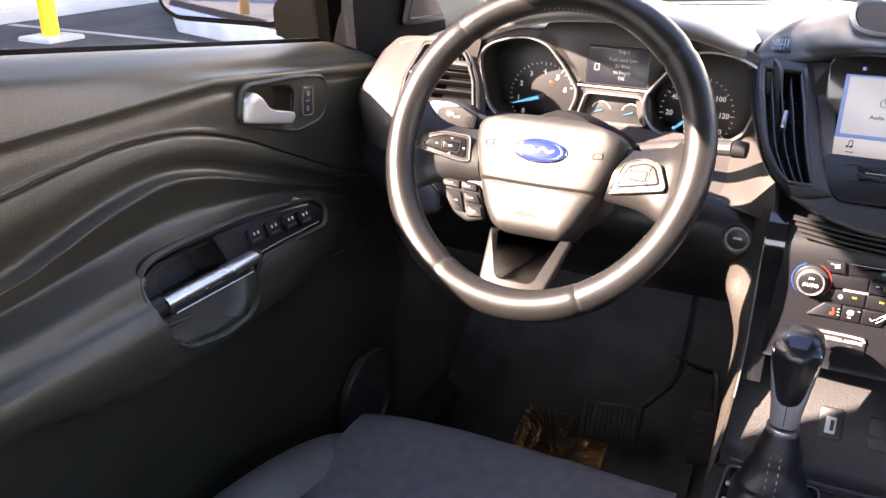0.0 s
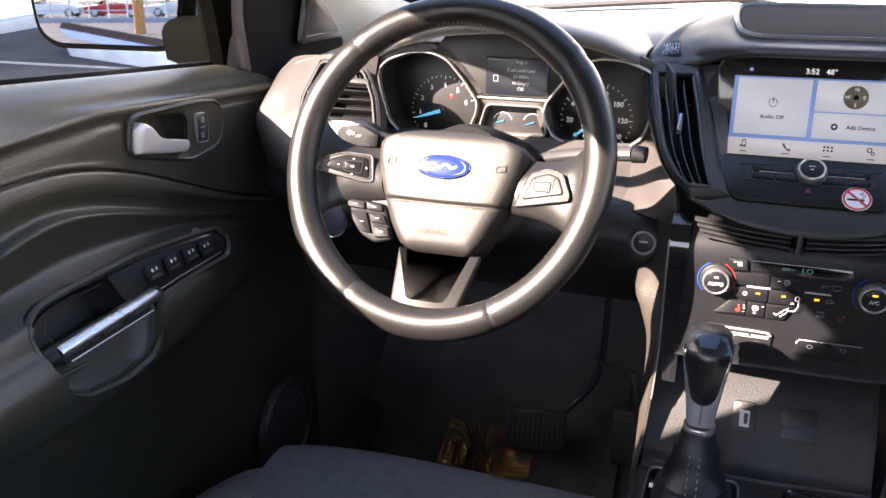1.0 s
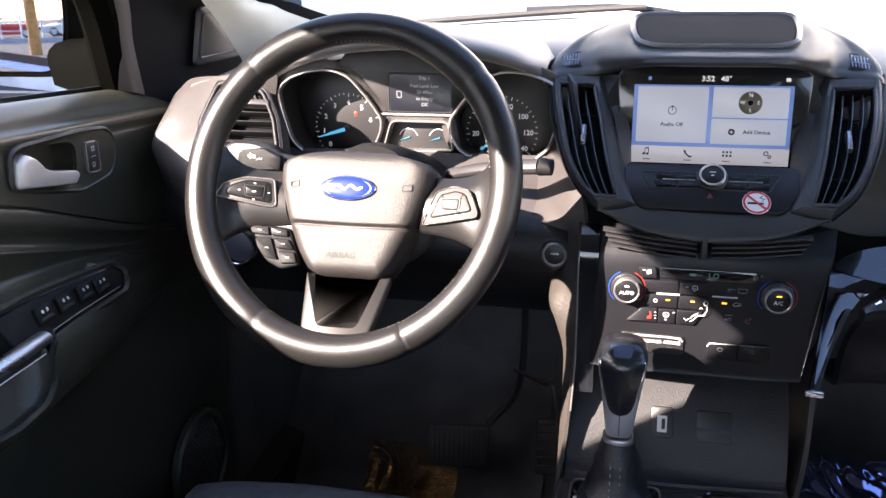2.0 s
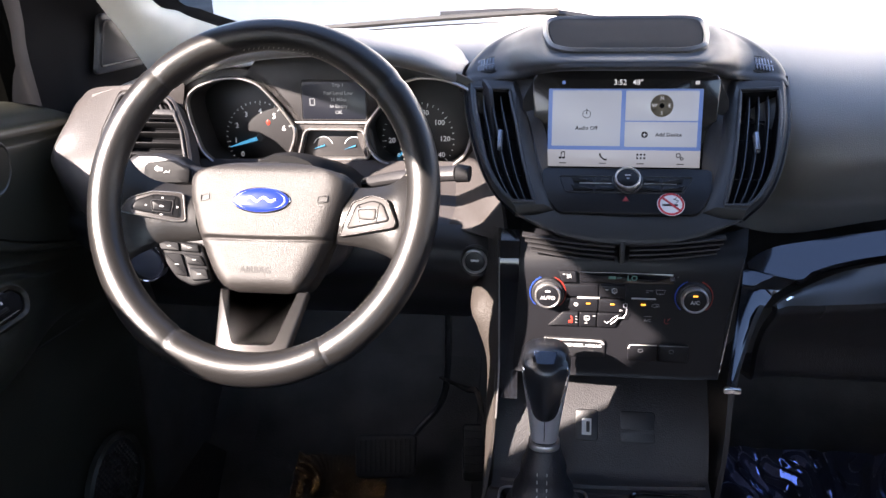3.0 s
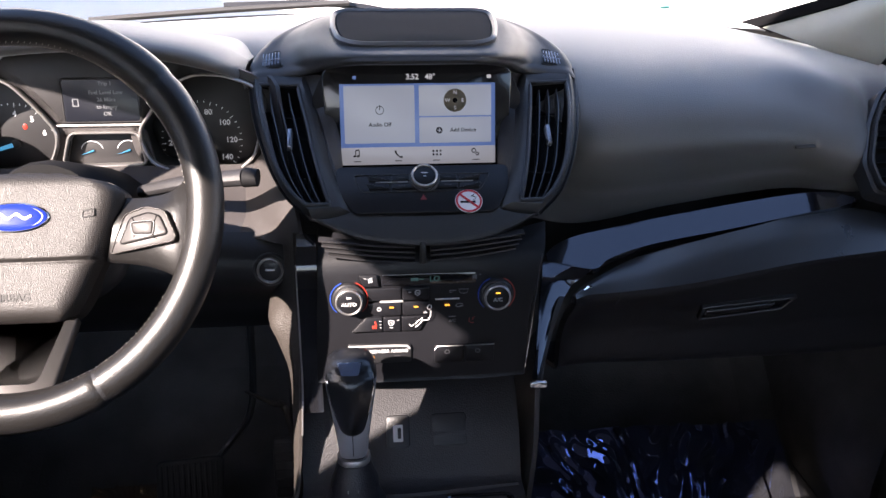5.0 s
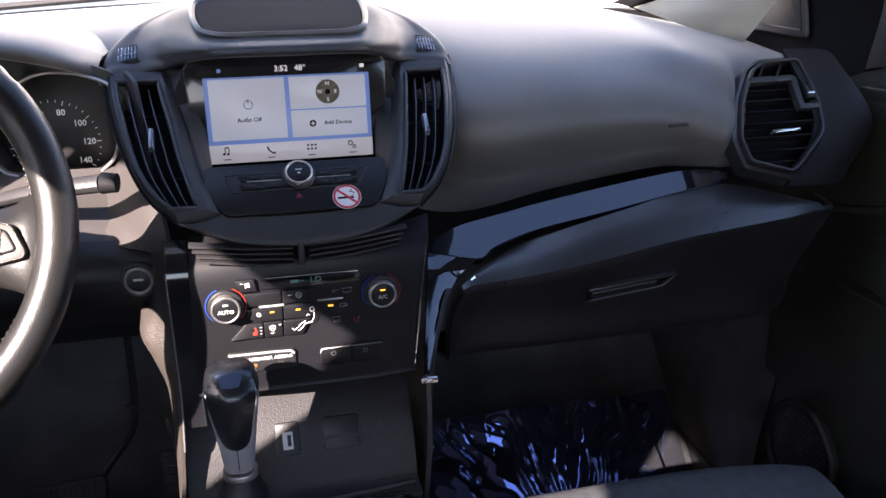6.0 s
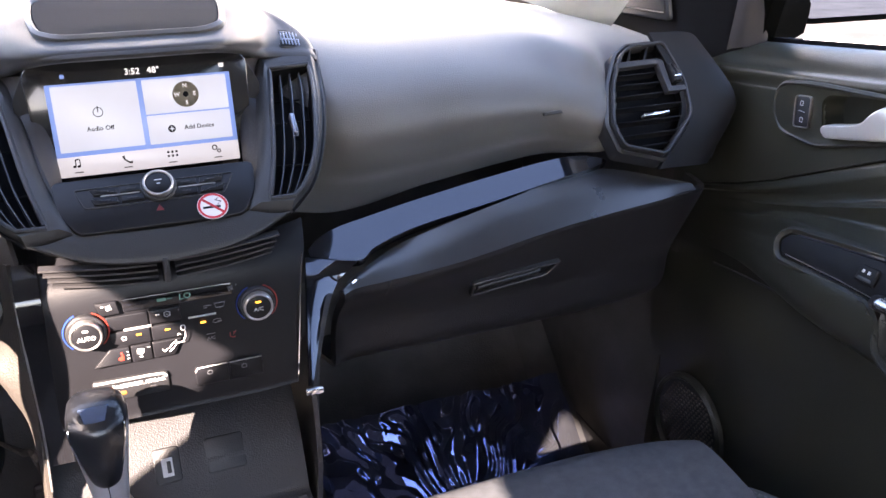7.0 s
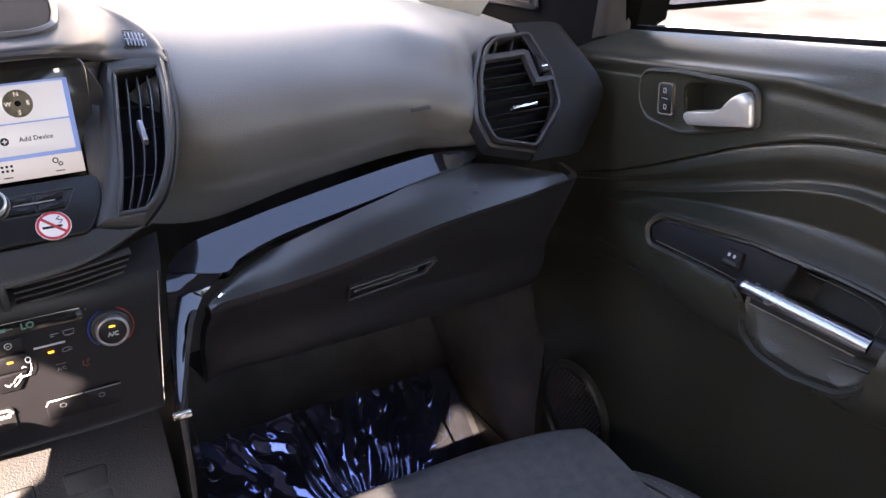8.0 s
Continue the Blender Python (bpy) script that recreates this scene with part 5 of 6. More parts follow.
part("boot", rings([knob_loop(z, w, d, y, power=p) for z, w, d, y, p in ((.668, .043, .055, -.215, 3.5), (.680, .036, .046, -.213, 3.0), (.692, .0315, .038, -.2115, 2.7), (.698, .0330, .0385, -.211, 2.6), (.706, .0285, .032, -.209, 2.5), (.722, .0235, .0265, -.207, 2.4), (.728, .0245, .0270, -.2065, 2.4), (.738, .0200, .0225, -.205, 2.3), (.754, .0165, .0180, -.204, 2.2))]), mat("boot_leather", (0.014, 0.014, 0.018), 0.42, grain=0.5, size=500), shifter, "creased black leather boot")
bm = bmesh.new()
for x in (-.087, -.077):
    for k in range(10):
        z = .675 + k * .007
        y = -.215 - (.058 - (z - .668) * .48) + .002
        tube([(x, y - .002, z), (x, y - .0015, z + .0035)], .0006, 4, bm=bm)
tagged(part("stitching", bm, THREAD, shifter), kind="stuff")
part("collar", rings([knob_loop(z, w, w, -.204, power=2.4) for z, w in ((.752, .0155), (.754, .0166), (.758, .0166), (.760, .0155))]), SATIN, shifter, "silver collar")
KNOBBLACK = mat("knob_black", (0.010, 0.011, 0.014), 0.30, coat=0.25)
GUNMETAL = mat("knob_silver", (0.52, 0.53, 0.56), 0.32, metal=0.6, grain=0.04, size=900, cells=False)
kb = part("knob", rings([knob_loop(z, w, d, y) for z, w, d, y in ((.764, .0138, .0150, -.204), (.772, .0148, .0165, -.2038), (.790, .0170, .0190, -.203), (.810, .0198, .0212, -.202), (.832, .0232, .0226, -.2005), (.846, .0248, .0230, -.199), (.855, .0240, .0222, -.1975), (.861, .0220, .0200, -.1955), (.865, .0175, .0155, -.194), (.867, .0100, .010, -.193))]), GUNMETAL, shifter, "silver and black shift knob")
part("knob_neck", rings([knob_loop(z, w, w, -.204, power=2.4) for z, w in ((.758, .0125), (.766, .0132))]), DARK, kb)
insert = []
for z, w, bulge, y in ((.7965, .0070, .0, -.2220), (.800, .0092, .0012, -.2227), (.812, .0126, .0022, -.2243), (.830, .0168, .0028, -.2256), (.846, .0200, .0030, -.2250), (.854, .0206, .0030, -.2228), (.860, .0196, .0030, -.2185)):
    insert.append([(-.081 + w * f, y + .0050 * f * f - bulge * (1 - f * f) - .0008, z) for f in (-1, -.8, -.4, 0, .4, .8, 1)])
part("grip_insert", sheet(loft(insert, 30, 22), 0.003), KNOBBLACK, kb, "smooth black grip insert")
part("knob_cap", rings([knob_loop(z, w, d, y) for z, w, d, y in ((.8500, .0250, .0232, -.1985), (.8545, .0247, .0230, -.1977), (.8620, .0226, .0207, -.1955), (.8665, .0180, .0160, -.194), (.8685, .0100, .010, -.193))]), KNOBBLACK, kb, "black top of the knob")
sides = [spline([tuple(np.array(r[k]) + (e * .0010, -.0022, 0)) for r in insert], 24) for k, e in ((0, -1), (-1, 1))]
part("insert_edge", tube(np.vstack([sides[0][::-1], sides[1]]), .0012, 6), CHROME, kb, "bright edge line")
part("foot_seam", tube([(-.081, -.2200, .768), (-.081, -.2235, .795)], .0004, 4), DARK, kb)
# base colour carries the blue that the polished button reflects
part("release_button", dome(rounded([(-.0078, -.0075), (.0078, -.0075), (.0125, .0085), (-.0125, .0085)], .0022), Plane((-.0815, -.2155, .8620), (1, 0, 0), (0, .72, .69)), ((0, -.006), (0, .0012), (.08, .0022), (.5, .0026))), mat("button_sky_tint", (0.20, 0.28, 0.46), 0.25, metal=0.8), kb, "polished release button, reflected sky blue put into its colour")

# ---- steering wheel ----
wheel = thing("steering_wheel", (-.374, -.179, 1.018), "leather-wrapped steering wheel with silver spoke trim and stitching", "steering wheel")
wp = Plane((-.374, -.179, 1.018), (1, 0, 0), (0, .487, .873))


def rim_loop(a, grow=0.0, n=14):
    r = .0168 + grow + .0016 * max(0, math.cos(2 * (a - radians(50)))) ** 4
    out = []
    for k in range(n):
        b = 2 * math.pi * k / n
        rad = .1685 + (r * math.cos(b))
        out.append(wp((rad * math.cos(a), rad * math.sin(a) * (1.005 if math.sin(a) > 0 else 1.05)), (r * .98) * math.sin(b)))
    return out


SEAMS = (134, 41, 241, 298)
for a0, a1 in ((41, 134), (134, 241), (241, 298), (298, 401)):
    part("rim_wrap", rings([rim_loop(radians(a), 0 if 0 < k < 39 else -.0012) for k, a in enumerate(np.linspace(a0 + .25, a1 - .25, 40))]), LEATHER, wheel, "leather rim section")
for a in SEAMS:
    part("rim_seam", rings([rim_loop(radians(a + d), -.0010) for d in (-.6, .6)]), DARK, wheel)
bm = bmesh.new()
for a in np.arange(42, 401, 2.0):
    if 100 < a < 212 or 330 < a < 368 or 250 < a < 290:
        continue
    for da, h in ((0, .005),):
        p = [wp(((.1685 - .0160) * math.cos(radians(a + q)), (.1685 - .0160) * math.sin(radians(a + q)) * (1.005 if math.sin(radians(a)) > 0 else 1.055)), hh) for q, hh in ((-.35, .007), (.55, .0025))]
        tube(p, .00042, 4, bm=bm)
tagged(part("stitching", bm, THREAD, wheel, "pale zigzag stitching"), kind="stuff")
# airbag pad, set back from the rim
hp = wp.moved(0, 0, -.030)
padline = rounded([(-.089, .021), (-.083, .029), (-.048, .037), (0, .041), (.045, .037), (.080, .029), (.089, .021), (.087, .004), (.075, -.034), (.054, -.080), (.045, -.094), (.030, -.1005), (-.030, -.0985), (-.047, -.091), (-.059, -.074), (-.077, -.034), (-.088, .002)], .007, 3)
pad_rows = []
left = np.array([p for p in padline if p[0] < 0])
right_ = np.array([p for p in padline if p[0] > 0])
side_at = lambda pts, v: float(np.interp(v, *np.array(sorted((b, a) for a, b in pts)).T))
levels = np.unique(np.concatenate([np.linspace(-.1004, .0408, 46), np.linspace(-.047, -.036, 16)]))
for v in levels:
    a, b = side_at(left, v), side_at(right_, v)
    row = []
    for t in np.concatenate([[-1], np.linspace(-.985, .985, 49), [1]]):
        u = (a + b) / 2 + (b - a) / 2 * t
        e = min((1 - abs(t)) * (b - a) / 2, (v + .1004) * 1.1, (.0415 - v - .000) * 1.2 + .0)
        over = 1 / (1 + math.exp(-(v + .042 + .0016 * math.cos(u * 34)) / .0007))
        h = -.004 + .0185 * (1 - math.exp(-max(0, e) / .0062)) + (.0030 * over - .0016 * math.exp(-((v + .0435) / .002) ** 2)) * (1 - math.exp(-max(0, e) / .004))
        row.append(hp((u, v), h))
    pad_rows.append(row)
pad_grid = np.array(pad_rows)
skirt_rows = [[hp((-.0 + (p[0]) * 1.0, p[1]), h) for p in padline] for h in (-.004, -.030)]
airbag = part("airbag_pad", rings(skirt_rows, sheet(pad_grid), True, False), PADSKIN, wheel, "grained airbag cover", sharp=60)
lp = hp.moved(-.0030, -.0040, .0180)
part("badge", dome(circle(.030, 40, 1, .42), lp, ((0, -.004), (.02, .0015), (.15, .0026), (.5, .003))), BLUE, airbag, "blue oval badge")
part("badge_rim", bezel(circle(.0315, 40, 1, .43), lp, .0020, .0036, .0008, base=-.002), CHROME, airbag)
part("badge_wave", tube([lp(p, .0030) for p in spline([(-.017, -.001), (-.010, .0025), (-.003, -.0015), (.004, .0025), (.011, -.0015), (.017, .001)], 50)], .0015, 6), INK, airbag)
part("badge_line", bezel(circle(.0265, 40, 1, .40), lp, .0010, .0004, .0001, base=.0022), INK, airbag)
words("airbag_text", "AIRBAG", .0095, hp, (-.005, -.076), PADINK, airbag, .0149)
for x, w in ((-.064, .010), (.062, .011)):
    part("horn_mark", bezel(rounded([(x - w / 2, -.006), (x + w / 2, -.004), (x + w / 2, .003), (x - w / 2, .001)], .001), hp, .0010, .0012, .0003, base=.0168), DARK, airbag)
part("hub_back", dome(circle(.075, 32, 1.1, .75, 0, -.03), hp, ((0, -.05), (.0, -.030), (.1, -.02))), DARK, wheel)
for s in (-1, 1):
    arm = loft([[hp((s * .080, .016), -.006), hp((s * .080, -.008), .004), hp((s * .077, -.030), .004), hp((s * .072, -.044), -.006), hp((s * .075, -.02), -.02)],
                [hp((s * .112, .016), -.004), hp((s * .112, -.004), .008), hp((s * .112, -.032), .008), hp((s * .112, -.050), -.004), hp((s * .112, -.02), -.016)],
                [hp((s * .140, .024), .006), hp((s * .140, .0), .0135), hp((s * .140, -.038), .0135), hp((s * .140, -.064), .006), hp((s * .140, -.02), -.002)],
                [hp((s * .162, .052), .025), hp((s * .162, .008), .031), hp((s * .161, -.046), .031), hp((s * .156, -.090), .025), hp((s * .165, -.02), .014)]], 14, 20)
    spoke = part("spoke", sheet(arm, loop_v=True), LEATHER, wheel, "leather-covered side spoke")
    bp = Plane(hp((s * (.118 if s < 0 else .110), -.012 if s < 0 else -.016), .0115), wp.u * math.cos(radians(14)) + wp.n * s * math.sin(radians(14)), wp.v)
    if s < 0:
        outline = rounded([(.026, .0165), (-.006, .0165), (-.030, .008), (-.039, -.008), (-.012, -.0115), (.018, -.0155), (.031, -.0145)], .005)
        field = rounded([(.021, .0115), (-.004, .0120), (-.022, .005), (-.027, -.004), (-.010, -.0065), (.024, -.0105)], .004)
    else:
        outline = rounded([(-.020, .0145), (.002, .021), (.020, .016), (.031, -.008), (.029, -.0135), (-.034, -.0225)], .005)
        field = rounded([(-.014, .010), (.004, .0145), (.015, .011), (.023, -.006), (-.024, -.0135)], .004)
    # right keys are paler than the left: sunlight on them is put into colour
    ink = INK if s < 0 else DARK
    bp = bp if s < 0 else bp.moved(0, 0, -.0028)
    plate = part("spoke_plate", prism(outline, bp, .010, .0015, base=-.007), SPOKEPAD, spoke, "satin spoke plate with buttons")
    part("plate_rim", bezel(outline, bp, .0013, .0042, .0006), SATIN if s < 0 else SPOKEPAD, plate)
    part("button_field", prism(field, bp, .0044, .001), BUTTON if s < 0 else SPOKEPAD, plate)
    part("field_gap", bezel(np.array(inset(np.array(field), -.0008)), bp, .0010, .0040, .0002), VOID, plate)
    cx = .005 if s < 0 else -.001
    key = rounded([(cx - .0105, .0055), (cx + .0105, .0060), (cx + .0095, -.0055), (cx - .0085, -.0045)], .002)
    part("button", prism(key, bp, .0064, .001), BUTTON if s < 0 else SPOKEPAD, plate)
    part("button_rim", bezel(np.array(inset(np.array(key), -.0016)), bp, .0013, .0056, .0004), DARK, plate)
    for q0, q1 in (((cx - .0085, .007), (cx - .011, .0115)), ((cx + .0115, .006), (cx + .0135, .0115)), ((cx - .008, -.006), (cx - .009, -.008)), ((cx + .0105, -.006), (cx + .012, -.010))):
        part("button_gap", tube([bp(q0, .0046), bp(q1, .0046)], .0004, 4), VOID, plate)
    for a, b, w, h in ((cx - .0165, .0005, .0020, .0014), (cx + .0160, 0, .0020, .0014), (cx, .0092, .0024, .0012), (cx, -.0085, .0024, .0012), (cx, 0, .0042, .0016)):
        part("button_mark", prism(box_outline(w, h, .0004, a, b), bp, .0003, .0001, base=.0064 if (a, b) == (cx, 0) else .0044), ink, plate)
low = Plane(hp((-.091, -.066), -.004), (1, 0, 0), wp.v)
cc = part("cruise_buttons", prism(rounded([(-.034, .022), (.018, .018), (.034, -.022), (.012, -.028), (-.006, -.020), (-.022, -.002)], .005), low, .008, .002, base=-.006), BUTTON, wheel, "cruise control button cluster")
for o in ([(-.030, .020), (-.006, .018), (-.004, .009), (-.025, .010)], [(-.004, .018), (.016, .016), (.018, .008), (-.002, .009)], [(-.022, .007), (-.002, .006), (.008, -.018), (-.006, -.016)], [(.001, .006), (.019, .005), (.026, -.006), (.006, -.005)], [(.008, -.008), (.027, -.009), (.031, -.020), (.013, -.022)]):
    bt = part("button", prism(rounded(o, .002), low, .004, .001, base=.001), BUTTON, cc)
    c = np.mean(np.array(o), 0)
    part("button_mark", prism(box_outline(.0044, .0010, .0003, *c), low, .0003, .0001, base=.005), PALEGREY, bt)
# lower spoke: one fork with a dark liner
lp = Plane(hp((0, -.124), .006), wp.u, wp.v - .45 * wp.n)
fork = rounded([(-.048, .030), (-.0375, -.040), (-.029, -.049), (.029, -.049), (.0375, -.040), (.048, .030), (.0345, .030), (.0200, -.031), (-.0200, -.031), (-.0345, .030)], [.002, .012, .012, .012, .012, .002, .002, .006, .006, .002], 5)
part("lower_spoke", prism(fork, lp, .010, .003, base=-.004), SPOKE, wheel, "satin metal lower spoke fork")
liner = rounded([(-.0350, .032), (-.0205, -.0315), (.0205, -.0315), (.0350, .032), (.0315, .032), (.0180, -.0275), (-.0180, -.0275), (-.0315, .032)], [.001, .006, .006, .001, .001, .005, .005, .001], 4)
part("spoke_liner", prism(liner, lp, .012, .001, base=-.010), PIANO, wheel, "black inner edge of the fork")

# stalks
turn = thing("turn_signal_stalk", (-.45, -.03, 1.0), "chunky black turn signal stalk with white symbols", "stalk")
part("stem", tube(spline([(-.445, -.03, .985), (-.48, -.055, .995), (-.512, -.066, 1.005)], 10), .012, 10), DARK, turn)
tl = Plane((-.538, -.066, 1.009), (1, -.06, .03), (0, .25, .97))
grip = rounded([(-.045, -.010), (-.041, .008), (-.032, .0165), (-.022, .0185), (.004, .0185), (.024, .014), (.038, .005), (.048, -.003), (.046, -.017), (-.022, -.019), (-.040, -.015)], .006)
part("lever", dome(np.array(grip), tl, ((.30, -.030), (.05, -.024), (0, -.014), (0, -.004), (.06, .003), (.22, .0075), (.5, .009))), DARK, turn, "rounded black grip")
collar = rounded([(-.015, -.017), (-.013, .0035), (-.007, .0085), (.023, .0105), (.044, .000), (.042, -.016)], .004)
part("switch_collar", dome(np.array(collar), tl, ((0, .002), (0, .0085), (.10, .0108), (.5, .0115))), MATTE, turn, "twist collar of the stalk")
part("symbol", prism([(.001, .0010), (.0055, .0048), (.0055, .0028), (.0115, .0020), (.0115, -.0022), (.0055, -.0010), (.0055, -.0028)], tl, .0003, .0001, base=.0114), INK, turn)
part("symbol", tube([tl(p, .0117) for p in ((.0135, -.0040), (.0165, -.0020), (.0195, -.0036), (.0210, -.0010))], .0005, 5), INK, turn)
tip, root = (-.184, -.078, 1.013), (-.299, -.03, .985)
wash = thing("wiper_stalk", root, "slim grey wiper stalk with a black tip", "stalk")
part("lever", tube(spline([root, (-.2415, -.062, 1.004), tip], 12), [.009 + .003 * i / 11 for i in range(12)], 12, flat=.75), HARD, wash)
part("tip", tube([tip, (-.170, -.080, 1.013)], [.0120, .0105], 14, flat=.85), MATTE, wash)

# ---- pedals and mats ----
brake = thing("brake_pedal", (-.35, .24, .42), "ribbed black rubber brake pedal on a steel arm", "pedal")
pp = Plane((-.352, .215, .418), (1, .05, .04), (0, .5, .86))
part("pad", prism(rounded([(-.052, -.036), (.050, -.036), (.054, .036), (-.052, .036)], .012), pp, .012, .004), RUBBER, brake)
for k in range(11):
    part("rib", prism(box_outline(.004, .056, .0015, -.043 + k * .0086, 0), pp, .003, .001, base=.012), RUBBER, brake)
part("arm", tube(spline([pp((.035, .020), .002), (-.292, .252, .462), (-.262, .262, .500), (-.250, .268, .560), (-.246, .275, .70)], 18), .006, 8), DARK, brake)
gas = thing("accelerator_pedal", (-.2, .25, .42), "black ribbed accelerator pedal", "pedal")
gp = Plane((-.200, .235, .425), (1, 0, .04), (0, .45, .89))
part("pad", prism(rounded([(-.022, -.05), (.024, -.05), (.024, .045), (-.022, .045)], .008), gp, .012, .004), RUBBER, gas)
for k in range(6):
    part("rib", prism(box_outline(.036, .004, .001, 0, -.035 + k * .014), gp, .003, .001, base=.012), RUBBER, gas)

# blue of the reflected sky is put into the film's gloss colour
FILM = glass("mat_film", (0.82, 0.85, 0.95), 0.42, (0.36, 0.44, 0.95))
# amber glints on the driver's film are put into its gloss colour
FILM_DULL = glass("mat_film_dull", (0.9, 0.88, 0.84), 0.30, (0.75, 0.34, 0.09))


def film(cx, cy, w, d, seed, wave):
    """A crumpled clear plastic sheet with radiating folds."""
    nx, ny = 150, 150
    gpts = np.zeros((nx, ny, 3))
    for i in range(nx):
        for j in range(ny):
            x, y = cx - w / 2 + w * i / (nx - 1), cy - d / 2 + d * j / (ny - 1)
            r, a = math.hypot(x - cx, y - cy + d * .1), math.atan2(y - cy + d * .1, x - cx)
            fold = math.sin(a * (19 if cx > 0 else 17) + seed + 6 * noise.noise((x * 9, y * 9, seed))) * min(1, r * 9) * .55 + .35 * math.sin(a * (43 if cx > 0 else 57) + 7 * noise.noise((x * 16, y * 16, seed)))
            rise = max(0.0, y - .10) * .55 + max(0.0, y - .34) * .4
            heap = .80 * max(0.0, y - .08) if cx > 0 else 0.0
            z = .262 + max(rise, heap) + wave * (fold + .9 * noise.noise((x * 12, y * 12, seed)) + (.5 if cx > 0 else 1.1) * noise.noise((x * (48 if cx > 0 else 70), y * (48 if cx > 0 else 70), seed + 4)))
            gpts[i, j] = (x, y, z + .010)
    return sheet(gpts)


for s in (-1, 1):
    m = thing("floor_mat", (s * .40, .2, .25), "black carpet floor mat under crumpled clear plastic film", "floor mat", "floor mats")
    part("carpet", sheet(loft([[(s * .42 + x, y, z) for y, z in ((-.16, .258), (.0, .260), (.12, .264), (.24, .325), (.34, .375), (.46, .48))] for x in (-.21, -.1, .1, .21)], 8, 20), .006), CARPET, m)
    part("film", film(.42, .10, .46, .36, 2.0 + s, .0042) if s > 0 else film(-.445, .215, .17, .12, 2.0 + s, .0035), FILM if s > 0 else FILM_DULL, m, "crumpled clear plastic film, reflection colours put into its gloss")

# ---- doors ----
def door(s, name, label):
    d = thing(name, (s * .76, -.3, .26), label, "car door", "front doors")
    def level(*pairs):
        c = np.array(spline([(a, b, 0) for a, b in pairs], 90))
        return lambda y: float(np.interp(-y, -c[:, 0], c[:, 1]))
    A = level((.12, .85), (-.05, .905), (-.158, .953), (-.256, .998), (-.348, 1.027), (-.44, 1.036), (-.519, 1.031), (-.60, 1.022), (-.95, .99))
    B = level((.12, .838), (-.05, .880), (-.17, .918), (-.276, .958), (-.345, .981), (-.405, .990), (-.48, .981), (-.551, .964), (-.62, .952), (-.95, .93))
    R = level((.12, .826), (-.05, .862), (-.13, .892), (-.211, .911), (-.32, .924), (-.403, .928), (-.506, .925), (-.63, .921), (-.95, .915))
    I = level((.12, .808), (-.05, .842), (-.18, .874), (-.30, .890), (-.42, .893), (-.541, .894), (-.658, .898), (-.95, .90))
    E = level((.12, .775), (-.05, .800), (-.18, .812), (-.29, .812), (-.375, .806), (-.44, .804), (-.49, .808), (-.541, .816), (-.605, .831), (-.659, .846), (-.95, .87))
    rows = []
    for y in np.concatenate([np.linspace(.10, -.06, 16), np.linspace(-.064, -.505, 150), np.linspace(-.52, -.95, 30)]):
        zs, za, zb, zr, zi, ze, zc = belt(y), A(y), B(y), R(y), I(y), E(y), min(1.069, belt(y) - .034)
        g1, g2, g3, g4 = za - zb, zb - zr, zr - zi, zi - ze
        k = min(1.0, max(0.0, (.02 - y) / .30))
        k = k * k * (3 - 2 * k)
        arm = lambda x: .722 + (x - .722) * k
        rows.append([(s * x, y, z) for x, z in (
            (.803, zs - .012), (.798, zs), (.775, zs + .001), (.752, zs - .010), (.738, zs - .022), (.7272, zc + .008), (.7248, zc + .002), (.7262, zc - .004), (.7264, zc - .010), (.7238, zc - .020), (.7218, (zc - .022) * .4 + za * .6), (.7203, za + .006), (.7199, za + .0022),
            (.7225, za + .0006), (.7225, za - .0006), (.7192, za - .0022), (.7172, za - .14 * g1), (.7150, za - .35 * g1), (arm(.7158), za - .55 * g1), (arm(.7180), zb + .28 * g1), (arm(.7165), zb + .09 * g1), (arm(.7055), zb), (arm(.7030), zb - .06 * g2),
            (arm(.7045), zb - .20 * g2), (arm(.7075), zb - .50 * g2), (arm(.7065), zb - .72 * g2), (arm(.6925), zb - .90 * g2), (arm(.6765), zr), (arm(.6700), zr - .10 * g3), (arm(.6660), zr - .35 * g3), (arm(.6625), zr - .65 * g3), (arm(.6585), zr - .86 * g3), (arm(.6535), zi),
            (arm(.6490), zi - .08 * g4), (arm(.6430), zi - .22 * g4), (arm(.6400), zi - .50 * g4), (arm(.6450), zi - .80 * g4), (arm(.6560), ze + .05 * g4), (arm(.6680), ze), (arm(.6820), ze - .001), (arm(.6900), ze - .006), (arm(.6945), ze - .03), (.705, .70), (.712, .60), (.715, .45), (.722, .30))])
    rows = np.array(rows)
    g = []
    for r in rows:
        g.append(spline(r, 5 * (len(r) - 1) + 1))
    g = np.array(g)
    pl = Plane((s * .7205, 0, 0), (0, -s, 0), (0, 0, 1))
    o = lambda pts: [(-s * a, b) for a, b in pts]
    # the armrest insert lies on its own tilted plane
    ap = Plane((s * .655, 0, .885), (0, -s, 0), (s * .42, 0, 1))
    drop = .007 if s > 0 else 0.0
    q = lambda pts: [(-s * y, (z - drop - .885) / ap.v[2]) for y, z in pts]
    hollow = [(-.250, 1.046), (-.246, 1.0545), (-.222, 1.0555), (-.156, 1.0455), (-.147, 1.036), (-.152, 1.012), (-.163, .9985), (-.20, 1.006), (-.252, 1.020)]
    opening = [(-.488, .888), (-.488, .912), (-.480, .924), (-.462, .930), (-.424, .931), (-.325, .927), (-.257, .919), (-.192, .910), (-.180, .897), (-.192, .881), (-.279, .884), (-.320, .884), (-.338, .872), (-.352, .848), (-.374, .838), (-.415, .836), (-.462, .844), (-.480, .858)]

    def inside(poly, y, z):
        hit = False
